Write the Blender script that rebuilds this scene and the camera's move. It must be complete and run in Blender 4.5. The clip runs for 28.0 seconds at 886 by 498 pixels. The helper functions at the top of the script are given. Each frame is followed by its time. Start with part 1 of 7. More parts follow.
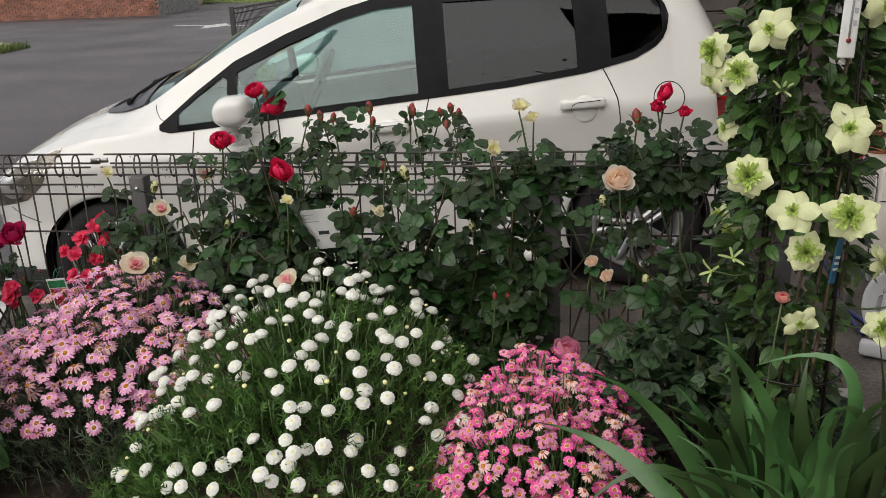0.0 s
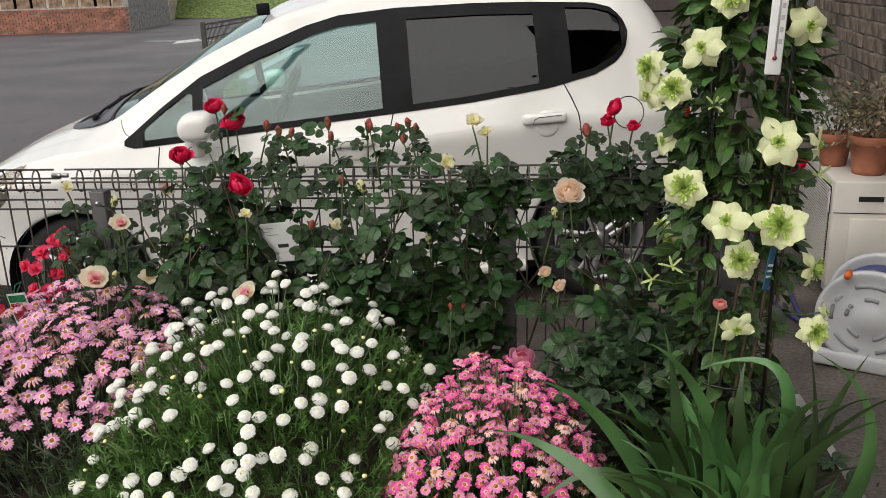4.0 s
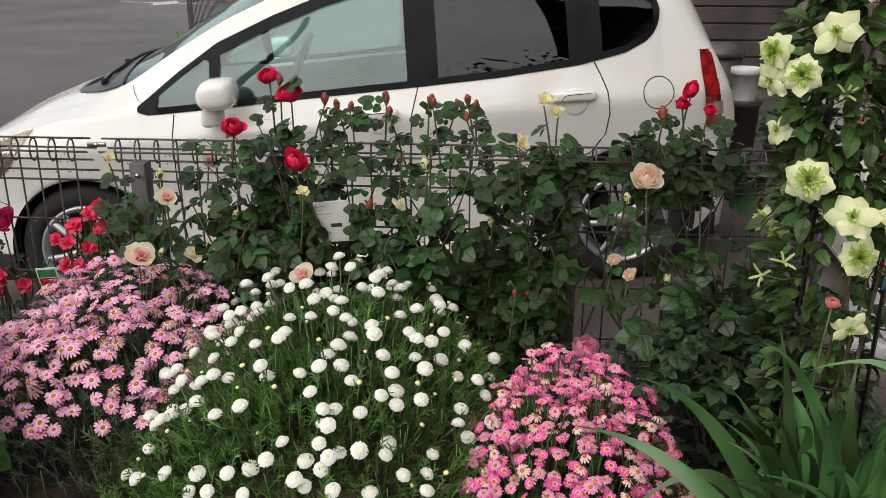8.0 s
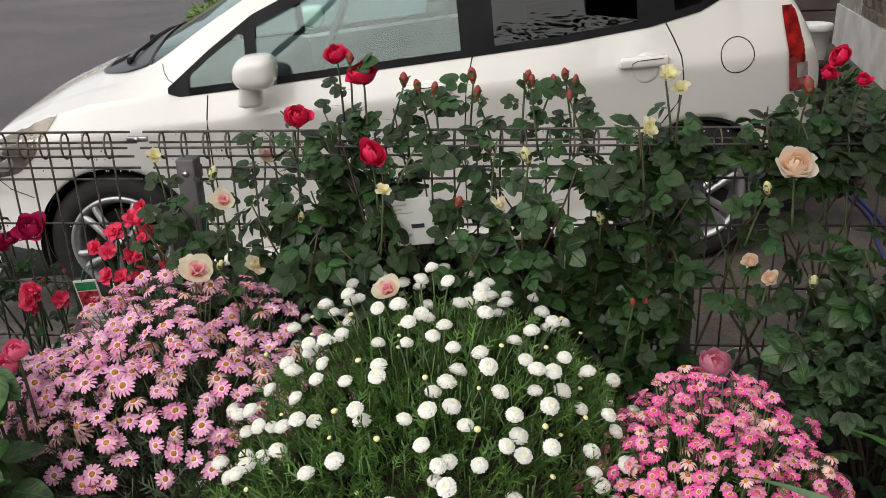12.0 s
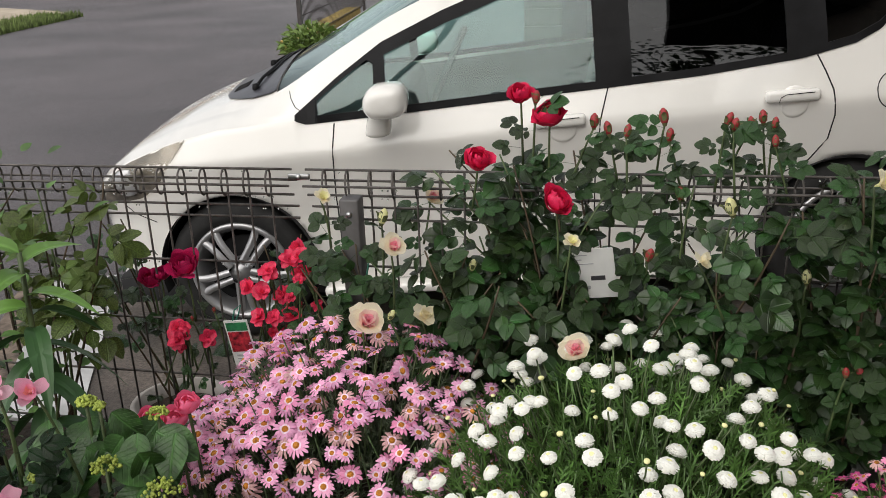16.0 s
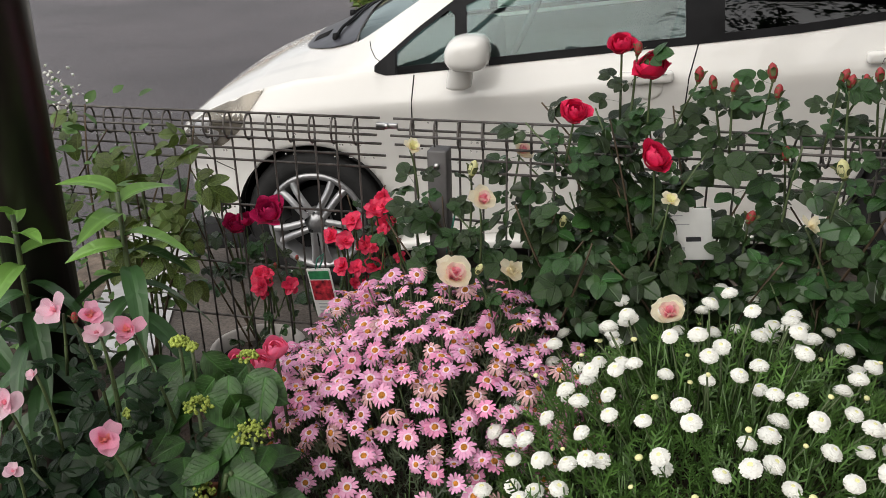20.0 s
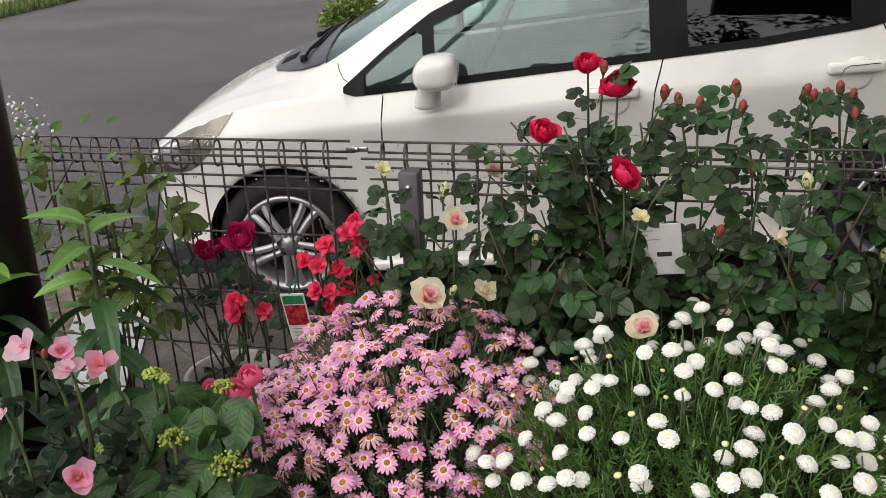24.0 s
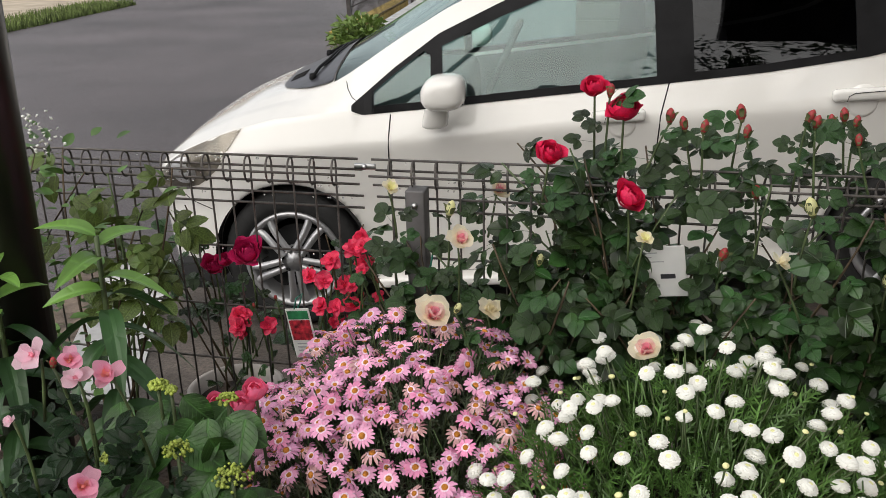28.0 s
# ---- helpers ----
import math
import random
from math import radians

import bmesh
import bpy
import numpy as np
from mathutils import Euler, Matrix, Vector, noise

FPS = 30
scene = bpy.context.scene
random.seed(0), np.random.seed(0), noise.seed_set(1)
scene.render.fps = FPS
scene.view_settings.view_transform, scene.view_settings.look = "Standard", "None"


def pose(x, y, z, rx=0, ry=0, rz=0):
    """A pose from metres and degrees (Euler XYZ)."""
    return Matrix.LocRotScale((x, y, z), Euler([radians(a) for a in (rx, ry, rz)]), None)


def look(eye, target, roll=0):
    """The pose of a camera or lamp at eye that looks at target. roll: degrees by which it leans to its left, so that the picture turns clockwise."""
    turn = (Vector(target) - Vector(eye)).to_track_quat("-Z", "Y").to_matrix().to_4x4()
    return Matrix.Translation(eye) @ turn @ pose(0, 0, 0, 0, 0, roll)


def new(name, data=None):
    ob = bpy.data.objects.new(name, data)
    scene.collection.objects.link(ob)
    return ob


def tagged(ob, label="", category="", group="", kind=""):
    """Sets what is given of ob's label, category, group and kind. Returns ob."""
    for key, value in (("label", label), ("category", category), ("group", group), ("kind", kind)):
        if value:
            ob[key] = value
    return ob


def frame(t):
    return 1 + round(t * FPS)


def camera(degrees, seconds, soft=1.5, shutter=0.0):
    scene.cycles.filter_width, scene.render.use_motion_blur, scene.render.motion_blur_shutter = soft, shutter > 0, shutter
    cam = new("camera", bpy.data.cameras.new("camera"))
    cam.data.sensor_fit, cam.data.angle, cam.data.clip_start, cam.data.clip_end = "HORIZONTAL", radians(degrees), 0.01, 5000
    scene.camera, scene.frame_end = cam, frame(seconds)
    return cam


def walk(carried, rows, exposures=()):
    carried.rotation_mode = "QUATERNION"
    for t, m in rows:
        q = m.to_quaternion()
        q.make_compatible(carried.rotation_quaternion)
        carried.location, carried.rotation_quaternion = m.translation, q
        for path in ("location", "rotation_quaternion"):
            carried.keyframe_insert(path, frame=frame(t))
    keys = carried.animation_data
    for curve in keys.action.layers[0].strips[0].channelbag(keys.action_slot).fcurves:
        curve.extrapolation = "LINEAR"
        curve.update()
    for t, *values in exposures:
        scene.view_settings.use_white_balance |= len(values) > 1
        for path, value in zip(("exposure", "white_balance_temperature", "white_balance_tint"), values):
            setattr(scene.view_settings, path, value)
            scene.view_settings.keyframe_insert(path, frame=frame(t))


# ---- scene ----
cam = camera(55.0, 28.0, soft=0.75)
PATH = [
    (0, (-0.117, 1.447, 1.541), (-0.391, 3.329, 0.922), -2.0),
    (0.5, (-0.115, 1.449, 1.539), (-0.4, 3.321, 0.894), -2.3),
    (1, (-0.117, 1.445, 1.538), (-0.4, 3.312, 0.878), -2.4),
    (1.5, (-0.115, 1.436, 1.534), (-0.406, 3.3, 0.871), -2.6),
    (2, (-0.098, 1.42, 1.537), (-0.369, 3.289, 0.88), -2.8),
    (2.5, (-0.08, 1.418, 1.538), (-0.313, 3.292, 0.879), -2.8),
    (3, (-0.068, 1.413, 1.538), (-0.288, 3.291, 0.888), -2.5),
    (3.5, (-0.066, 1.413, 1.542), (-0.281, 3.313, 0.954), -2.1),
    (5.5, (-0.08, 1.402, 1.549), (-0.297, 3.299, 0.955), -1.0),
    (6, (-0.14, 1.431, 1.541), (-0.288, 3.306, 0.862), -0.9),
    (6.5, (-0.204, 1.46, 1.538), (-0.274, 3.325, 0.82), 0.6),
    (7, (-0.265, 1.478, 1.535), (-0.326, 3.343, 0.816), 2.7),
    (7.5, (-0.284, 1.476, 1.541), (-0.402, 3.355, 0.865), 1.8),
    (8, (-0.291, 1.482, 1.548), (-0.442, 3.367, 0.897), 0.1),
    (8.5, (-0.294, 1.477, 1.55), (-0.46, 3.363, 0.904), 0.2),
    (9, (-0.297, 1.481, 1.544), (-0.49, 3.353, 0.869), 0.7),
    (9.5, (-0.288, 1.482, 1.547), (-0.508, 3.331, 0.818), -0.0),
    (10, (-0.291, 1.484, 1.547), (-0.481, 3.329, 0.8), -0.5),
    (10.5, (-0.326, 1.492, 1.543), (-0.483, 3.373, 0.884), -0.1),
    (11, (-0.357, 1.54, 1.534), (-0.56, 3.386, 0.791), 0.3),
    (11.5, (-0.411, 1.662, 1.53), (-0.641, 3.513, 0.809), -1.3),
    (13.5, (-0.719, 1.886, 1.541), (-0.69, 3.733, 0.773), -0.7),
    (14, (-0.748, 1.892, 1.542), (-0.667, 3.743, 0.79), 0.2),
    (14.5, (-0.742, 1.89, 1.549), (-0.642, 3.749, 0.818), 0.3),
    (15, (-0.73, 1.892, 1.548), (-0.661, 3.759, 0.832), 0.0),
    (15.5, (-0.719, 1.885, 1.553), (-0.803, 3.758, 0.855), -0.7),
    (16, (-0.717, 1.875, 1.552), (-1.07, 3.723, 0.872), -1.9),
    (16.5, (-0.724, 1.874, 1.557), (-1.257, 3.679, 0.879), -2.5),
    (17, (-0.734, 1.887, 1.549), (-1.312, 3.675, 0.863), -1.8),
    (17.5, (-0.744, 1.895, 1.551), (-1.308, 3.677, 0.84), -1.3),
    (18, (-0.757, 1.892, 1.543), (-1.306, 3.671, 0.813), -1.0),
    (18.5, (-0.764, 1.886, 1.542), (-1.301, 3.662, 0.795), -0.9),
    (19, (-0.769, 1.88, 1.538), (-1.286, 3.66, 0.786), -0.8),
    (19.5, (-0.772, 1.88, 1.534), (-1.263, 3.665, 0.778), -0.9),
    (20, (-0.772, 1.89, 1.534), (-1.262, 3.67, 0.767), -1.5),
    (20.5, (-0.77, 1.891, 1.534), (-1.256, 3.67, 0.761), -1.4),
    (21, (-0.772, 1.892, 1.532), (-1.238, 3.672, 0.749), -0.7),
    (21.5, (-0.765, 1.889, 1.54), (-1.241, 3.676, 0.779), -0.8),
    (23.5, (-0.766, 1.89, 1.549), (-1.177, 3.706, 0.819), -2.1),
    (24, (-0.772, 1.893, 1.544), (-1.204, 3.702, 0.81), -2.4),
    (24.5, (-0.77, 1.887, 1.545), (-1.19, 3.701, 0.814), -2.7),
    (25, (-0.767, 1.882, 1.548), (-1.179, 3.706, 0.838), -2.4),
    (25.5, (-0.763, 1.875, 1.55), (-1.188, 3.705, 0.863), -2.5),
    (26, (-0.759, 1.875, 1.555), (-1.159, 3.714, 0.877), -2.6),
    (26.5, (-0.753, 1.88, 1.554), (-1.114, 3.728, 0.88), -2.8),
    (27, (-0.759, 1.871, 1.553), (-1.113, 3.721, 0.882), -2.3),
    (27.5, (-0.761, 1.872, 1.554), (-1.134, 3.717, 0.877), -1.7),
    (28, (-0.772, 1.879, 1.547), (-1.215, 3.703, 0.855), -1.4),
]
walk(cam, [(t, look(eye, target, roll)) for t, eye, target, roll in PATH], [(0, 0.26), (1.5, 0.41), (6, 0.44), (13, 0.43), (18, 0.45), (28, 0.45)])

# ---- daylight under a thin overcast ----
world = bpy.data.worlds.new("overcast_sky")
scene.world = world
world.use_nodes = True
wn = world.node_tree
wn.nodes.clear()
w_out = wn.nodes.new("ShaderNodeOutputWorld")
w_bg = wn.nodes.new("ShaderNodeBackground")
w_sky = wn.nodes.new("ShaderNodeTexSky")
w_sky.sky_type = "NISHITA"
w_sky.sun_disc = False
w_sky.sun_elevation = radians(52)
w_sky.sun_rotation = radians(215)
w_sky.air_density, w_sky.dust_density = 1.0, 3.0
w_hsv = wn.nodes.new("ShaderNodeHueSaturation")
w_hsv.inputs["Saturation"].default_value = 0.16
w_tc = wn.nodes.new("ShaderNodeTexCoord")
w_cl = wn.nodes.new("ShaderNodeTexNoise")
w_cl.inputs["Scale"].default_value = 2.2
w_cl.inputs["Detail"].default_value = 5.0
w_rmp = wn.nodes.new("ShaderNodeMapRange")
w_rmp.inputs["From Min"].default_value, w_rmp.inputs["From Max"].default_value = 0.3, 0.7
w_rmp.inputs["To Min"].default_value, w_rmp.inputs["To Max"].default_value = 0.6, 1.3
w_mul = wn.nodes.new("ShaderNodeMix")
w_mul.data_type, w_mul.blend_type = "RGBA", "MULTIPLY"
w_mul.inputs[0].default_value = 1.0
wn.links.new(w_tc.outputs["Generated"], w_cl.inputs["Vector"])
wn.links.new(w_cl.outputs["Fac"], w_rmp.inputs["Value"])
wn.links.new(w_sky.outputs["Color"], w_hsv.inputs["Color"])
wn.links.new(w_hsv.outputs["Color"], w_mul.inputs[6])
wn.links.new(w_rmp.outputs["Result"], w_mul.inputs[7])
# a veil of cloud evens out the glow round the sun
w_veil = wn.nodes.new("ShaderNodeMix")
w_veil.data_type, w_veil.blend_type = "RGBA", "DARKEN"
w_veil.inputs[0].default_value = 1.0
w_veil.inputs[7].default_value = (7.0, 7.0, 7.2, 1)
wn.links.new(w_mul.outputs[2], w_veil.inputs[6])
wn.links.new(w_veil.outputs[2], w_bg.inputs["Color"])
w_bg.inputs["Strength"].default_value = 0.15
wn.links.new(w_bg.outputs["Background"], w_out.inputs["Surface"])
sun = new("sun", bpy.data.lights.new("sun", "SUN"))
sun.data.energy, sun.data.angle, sun.data.color = 1.5, radians(75), (1.0, 0.93, 0.83)
sun.matrix_world = look((-3, -6, 9), (-0.5, 2.5, 0))

# ---- materials ----


def material(name, col, rough=0.6, metal=0.0, vary=0.12, scale=8.0, col2=None, bump=0.0, bump_scale=60.0, island=0.0,
             per_object=0.0, translucent=0.0, coat=0.0, spec=0.5, hue=0.0, veins=0.0, speck=None, ribs=0.3):
    m = bpy.data.materials.new(name)
    m.use_nodes = True
    n, l = m.node_tree.nodes, m.node_tree.links
    b = n["Principled BSDF"]
    b.inputs["Roughness"].default_value = rough
    b.inputs["Metallic"].default_value = metal
    b.inputs["Coat Weight"].default_value = coat
    b.inputs["Specular IOR Level"].default_value = spec
    tc = n.new("ShaderNodeTexCoord")
    ns = n.new("ShaderNodeTexNoise")
    ns.inputs["Scale"].default_value = scale
    ns.inputs["Detail"].default_value = 6.0
    l.new(tc.outputs["Object"], ns.inputs["Vector"])
    mix = n.new("ShaderNodeMix")
    mix.data_type = "RGBA"
    c2 = col2 or tuple(min(1, c * (1 - 2.2 * vary)) for c in col)
    c1 = tuple(min(1, c * (1 + vary)) for c in col) if not col2 else col
    mix.inputs[6].default_value, mix.inputs[7].default_value = (*c1, 1), (*c2, 1)
    mr = n.new("ShaderNodeMapRange")
    mr.inputs["From Min"].default_value, mr.inputs["From Max"].default_value = 0.32, 0.68
    l.new(ns.outputs["Fac"], mr.inputs["Value"])
    l.new(mr.outputs["Result"], mix.inputs[0])
    out = mix.outputs[2]
    if speck:
        # fine grains, (grains a metre, strength)
        sn = n.new("ShaderNodeTexNoise")
        sn.inputs["Scale"].default_value = speck[0]
        sn.inputs["Detail"].default_value = 3.0
        l.new(tc.outputs["Object"], sn.inputs["Vector"])
        sr = n.new("ShaderNodeMapRange")
        sr.inputs["From Min"].default_value, sr.inputs["From Max"].default_value = 0.3, 0.7
        sr.inputs["To Min"].default_value, sr.inputs["To Max"].default_value = 1 - speck[1], 1 + speck[1]
        l.new(sn.outputs["Fac"], sr.inputs["Value"])
        sm = n.new("ShaderNodeMix")
        sm.data_type, sm.blend_type = "RGBA", "MULTIPLY"
        sm.inputs[0].default_value = 1.0
        l.new(out, sm.inputs[6])
        l.new(sr.outputs["Result"], sm.inputs[7])
        out = sm.outputs[2]
    if island or per_object or hue:
        hs = n.new("ShaderNodeHueSaturation")
        src = n.new("ShaderNodeNewGeometry").outputs["Random Per Island"] if island else n.new("ShaderNodeObjectInfo").outputs["Random"]
        amount = island or per_object
        vr = n.new("ShaderNodeMapRange")
        vr.inputs["To Min"].default_value, vr.inputs["To Max"].default_value = 1 - amount, 1 + amount
        l.new(src, vr.inputs["Value"])
        l.new(vr.outputs["Result"], hs.inputs["Value"])
        if hue:
            hr = n.new("ShaderNodeMapRange")
            hr.inputs["To Min"].default_value, hr.inputs["To Max"].default_value = 0.5 - hue, 0.5 + hue
            l.new(src, hr.inputs["Value"])
            l.new(hr.outputs["Result"], hs.inputs["Hue"])
        l.new(out, hs.inputs["Color"])
        out = hs.outputs["Color"]
    vein = None
    if veins:
        # midrib and side veins from the leaf's own length and width
        uv = n.new("ShaderNodeUVMap")
        sep = n.new("ShaderNodeSeparateXYZ")
        l.new(uv.outputs["UV"], sep.inputs[0])

        def calc(op, a, b2=None):
            k = n.new("ShaderNodeMath")
            k.operation = op
            for q, val in enumerate((a, b2)):
                if val is None:
                    continue
                if isinstance(val, (int, float)):
                    k.inputs[q].default_value = val
                else:
                    l.new(val, k.inputs[q])
            return k.outputs[0]
        ax = calc("ABSOLUTE", sep.outputs["X"])
        rib = calc("SUBTRACT", 1.0, calc("MINIMUM", calc("MULTIPLY", ax, 28.0), 1.0))
        wave = calc("ABSOLUTE", calc("SINE", calc("MULTIPLY", calc("SUBTRACT", sep.outputs["Y"], calc("MULTIPLY", ax, 0.8)), veins)))
        side = calc("MULTIPLY", calc("SUBTRACT", 1.0, calc("MINIMUM", calc("MULTIPLY", wave, 4.0), 1.0)), 0.55)
        vein = calc("MAXIMUM", rib, side)
        lit = n.new("ShaderNodeMix")
        lit.data_type = "RGBA"
        l.new(calc("MULTIPLY", vein, ribs), lit.inputs[0])
        l.new(out, lit.inputs[6])
        lit.inputs[7].default_value = (*[min(1, c * 2.1 + 0.02) for c in col], 1)
        out = lit.outputs[2]
        rn = n.new("ShaderNodeMapRange")
        rn.inputs["To Min"].default_value, rn.inputs["To Max"].default_value = rough - 0.12, rough + 0.15
        l.new(ns.outputs["Fac"], rn.inputs["Value"])
        l.new(rn.outputs["Result"], b.inputs["Roughness"])
        vb = n.new("ShaderNodeBump")
        vb.inputs["Strength"].default_value = 0.6
        vb.inputs["Distance"].default_value = 0.002
        vb.invert = True
        l.new(vein, vb.inputs["Height"])
        l.new(vb.outputs["Normal"], b.inputs["Normal"])
    l.new(out, b.inputs["Base Color"])
    if bump:
        nb = n.new("ShaderNodeTexNoise")
        nb.inputs["Scale"].default_value = bump_scale
        nb.inputs["Detail"].default_value = 4.0
        l.new(tc.outputs["Object"], nb.inputs["Vector"])
        bp = n.new("ShaderNodeBump")
        bp.inputs["Strength"].default_value = bump
        bp.inputs["Distance"].default_value = 0.01
        l.new(nb.outputs["Fac"], bp.inputs["Height"])
        if veins:
            bp.inputs["Distance"].default_value = 0.002
            l.new(vb.outputs["Normal"], bp.inputs["Normal"])
        l.new(bp.outputs["Normal"], b.inputs["Normal"])
    if translucent:
        tr = n.new("ShaderNodeBsdfTranslucent")
        l.new(out, tr.inputs["Color"])
        ms = n.new("ShaderNodeMixShader")
        ms.inputs[0].default_value = translucent
        l.new(b.outputs["BSDF"], ms.inputs[1])
        l.new(tr.outputs["BSDF"], ms.inputs[2])
        l.new(ms.outputs["Shader"], n["Material Output"].inputs["Surface"])
    return m


def glass_material(name, col, rough=0.0, ior=1.45):
    m = bpy.data.materials.new(name)
    m.use_nodes = True
    b = m.node_tree.nodes["Principled BSDF"]
    b.inputs["Base Color"].default_value = (*col, 1)
    b.inputs["Roughness"].default_value = rough
    b.inputs["Transmission Weight"].default_value = 1.0
    b.inputs["IOR"].default_value = ior
    return m


def pane_material(name, tint, gloss_min=0.09):
    """Thin car glass: tinted see-through with a mirror gloss that grows to the rim."""
    m = bpy.data.materials.new(name)
    m.use_nodes = True
    n, l = m.node_tree.nodes, m.node_tree.links
    n.remove(n["Principled BSDF"])
    clear = n.new("ShaderNodeBsdfTransparent")
    clear.inputs["Color"].default_value = (*tint, 1)
    gloss = n.new("ShaderNodeBsdfGlossy")
    gloss.inputs["Roughness"].default_value = 0.015
    gloss.inputs["Color"].default_value = (0.86, 1.0, 0.98, 1) if gloss_min > 0.05 else (0.95, 0.97, 1.0, 1)
    lw = n.new("ShaderNodeLayerWeight")
    fall = n.new("ShaderNodeMath")
    fall.operation = "POWER"
    fall.inputs[1].default_value = 5.0
    span = n.new("ShaderNodeMapRange")
    span.inputs["To Min"].default_value, span.inputs["To Max"].default_value = gloss_min, 1.0
    mix = n.new("ShaderNodeMixShader")
    l.new(lw.outputs["Facing"], fall.inputs[0])
    l.new(fall.outputs[0], span.inputs["Value"])
    l.new(span.outputs["Result"], mix.inputs[0])
    l.new(clear.outputs[0], mix.inputs[1])
    l.new(gloss.outputs[0], mix.inputs[2])
    l.new(mix.outputs[0], n["Material Output"].inputs["Surface"])
    return m


M_ASPHALT = material("asphalt", (0.094, 0.080, 0.084), 0.46, vary=0.24, scale=0.35, bump=1.0, bump_scale=110, speck=(55.0, 0.45))
M_CONCRETE = material("stained_concrete", (0.095, 0.078, 0.066), 0.75, vary=0.3, scale=2.5, bump=0.5, bump_scale=90, speck=(80.0, 0.4))
M_KERB = material("kerb_concrete", (0.5, 0.5, 0.5), 0.8, vary=0.2, scale=4, bump=0.3)
M_SOIL = material("garden_soil", (0.045, 0.03, 0.02), 0.95, vary=0.4, scale=14, bump=1.0, bump_scale=70)
M_BRICKFAR = material("far_brick", (0.28, 0.12, 0.08), 0.85, vary=0.2, scale=3, island=0.2)
M_BLOCK = material("grey_block", (0.3, 0.29, 0.27), 0.9, vary=0.25, scale=5, bump=0.4)
M_MORTAR = material("mortar", (0.35, 0.33, 0.3), 0.9, vary=0.2)
M_WHITE_CAR = material("pearl_white_paint", (0.745, 0.73, 0.695), 0.22, vary=0.015, scale=3, coat=0.8)
M_BLACK_TRIM = material("black_trim", (0.010, 0.010, 0.011), 0.5, vary=0.2, spec=0.12)
M_RUBBER = material("tyre_rubber", (0.010, 0.010, 0.010), 0.8, vary=0.25, scale=20, bump=0.2)
M_ALLOY = material("silver_alloy", (0.42, 0.42, 0.43), 0.32, metal=0.7, vary=0.08)
M_COWL = material("grey_cowl_plastic", (0.045, 0.045, 0.055), 0.35, vary=0.2, scale=20, spec=0.6)
M_DARK = material("dark_cavity", (0.01, 0.01, 0.011), 0.9)
M_GLASS = pane_material("clear_green_glass", (0.70, 0.94, 0.89), 0.088)
M_PRIVACY = pane_material("smoked_glass", (0.05, 0.052, 0.06), 0.032)
M_LAMPGLASS = glass_material("lamp_lens", (0.95, 0.95, 0.93), 0.03)
M_REFLECTOR = material("lamp_reflector", (0.20, 0.18, 0.15), 0.35, metal=0.6, vary=0.2, scale=15)
M_RED_LENS = material("red_lamp_lens", (0.30, 0.010, 0.010), 0.10, vary=0.4, scale=22, coat=0.6)
M_CLEAR_LENS = material("clear_lamp_lens", (0.42, 0.38, 0.36), 0.15, vary=0.2, scale=30, coat=0.6)
M_SEAT = material("seat_cloth", (0.09, 0.09, 0.1), 0.9, vary=0.2)
M_DASH = material("dash_plastic", (0.03, 0.03, 0.033), 0.6, vary=0.2)
M_WIRE = material("galvanised_brown_wire", (0.13, 0.117, 0.108), 0.45, metal=0.35, vary=0.25, scale=30)
M_POST = material("grey_post", (0.12, 0.115, 0.115), 0.5, metal=0.3, vary=0.15, scale=20)
M_STEEL = material("bolt_steel", (0.5, 0.5, 0.5), 0.3, metal=1.0)
M_POLE = material("black_brown_pole", (0.016, 0.012, 0.011), 0.33, vary=0.3, scale=12)

# ---- building tools ----


def mesh_data(name, verts, faces, mats, smooth=True, idx=None):
    me = bpy.data.meshes.new(name)
    me.from_pydata([tuple(v) for v in verts], [], [tuple(f) for f in faces])
    for m in mats if isinstance(mats, (list, tuple)) else [mats]:
        me.materials.append(m)
    if idx is not None:
        me.polygons.foreach_set("material_index", idx)
    if smooth:
        me.polygons.foreach_set("use_smooth", [True] * len(me.polygons))
    me.update()
    return me


def part(name, data, mat, parent=None, label="", smooth=True):
    """One mesh object from a bmesh, a mesh or a (verts, faces) pair, under its thing."""
    if isinstance(data, bmesh.types.BMesh):
        me = bpy.data.meshes.new(name)
        data.to_mesh(me)
        data.free()
        me.materials.append(mat)
        if smooth:
            me.polygons.foreach_set("use_smooth", [True] * len(me.polygons))
    elif isinstance(data, bpy.types.Mesh):
        me = data
    else:
        me = mesh_data(name, data[0], data[1], mat, smooth)
    ob = new(name, me)
    if parent:
        ob.parent = parent
    if label:
        tagged(ob, label)
    return ob


def thing(name, label, category, m=None, group="", kind=""):
    ob = new(name)
    ob.empty_display_size = 0.05
    if m is not None:
        ob.matrix_world = m
    return tagged(ob, label, category, group, kind)


def box(x0, y0, z0, x1, y1, z1, bevel=0.0, seg=2):
    bm = bmesh.new()
    bmesh.ops.create_cube(bm, size=1.0)
    for v in bm.verts:
        v.co = Vector(((x0 + x1) / 2 + v.co.x * (x1 - x0), (y0 + y1) / 2 + v.co.y * (y1 - y0), (z0 + z1) / 2 + v.co.z * (z1 - z0)))
    if bevel:
        bmesh.ops.bevel(bm, geom=bm.edges[:], offset=bevel, segments=seg, profile=0.5, affect="EDGES")
    return bm


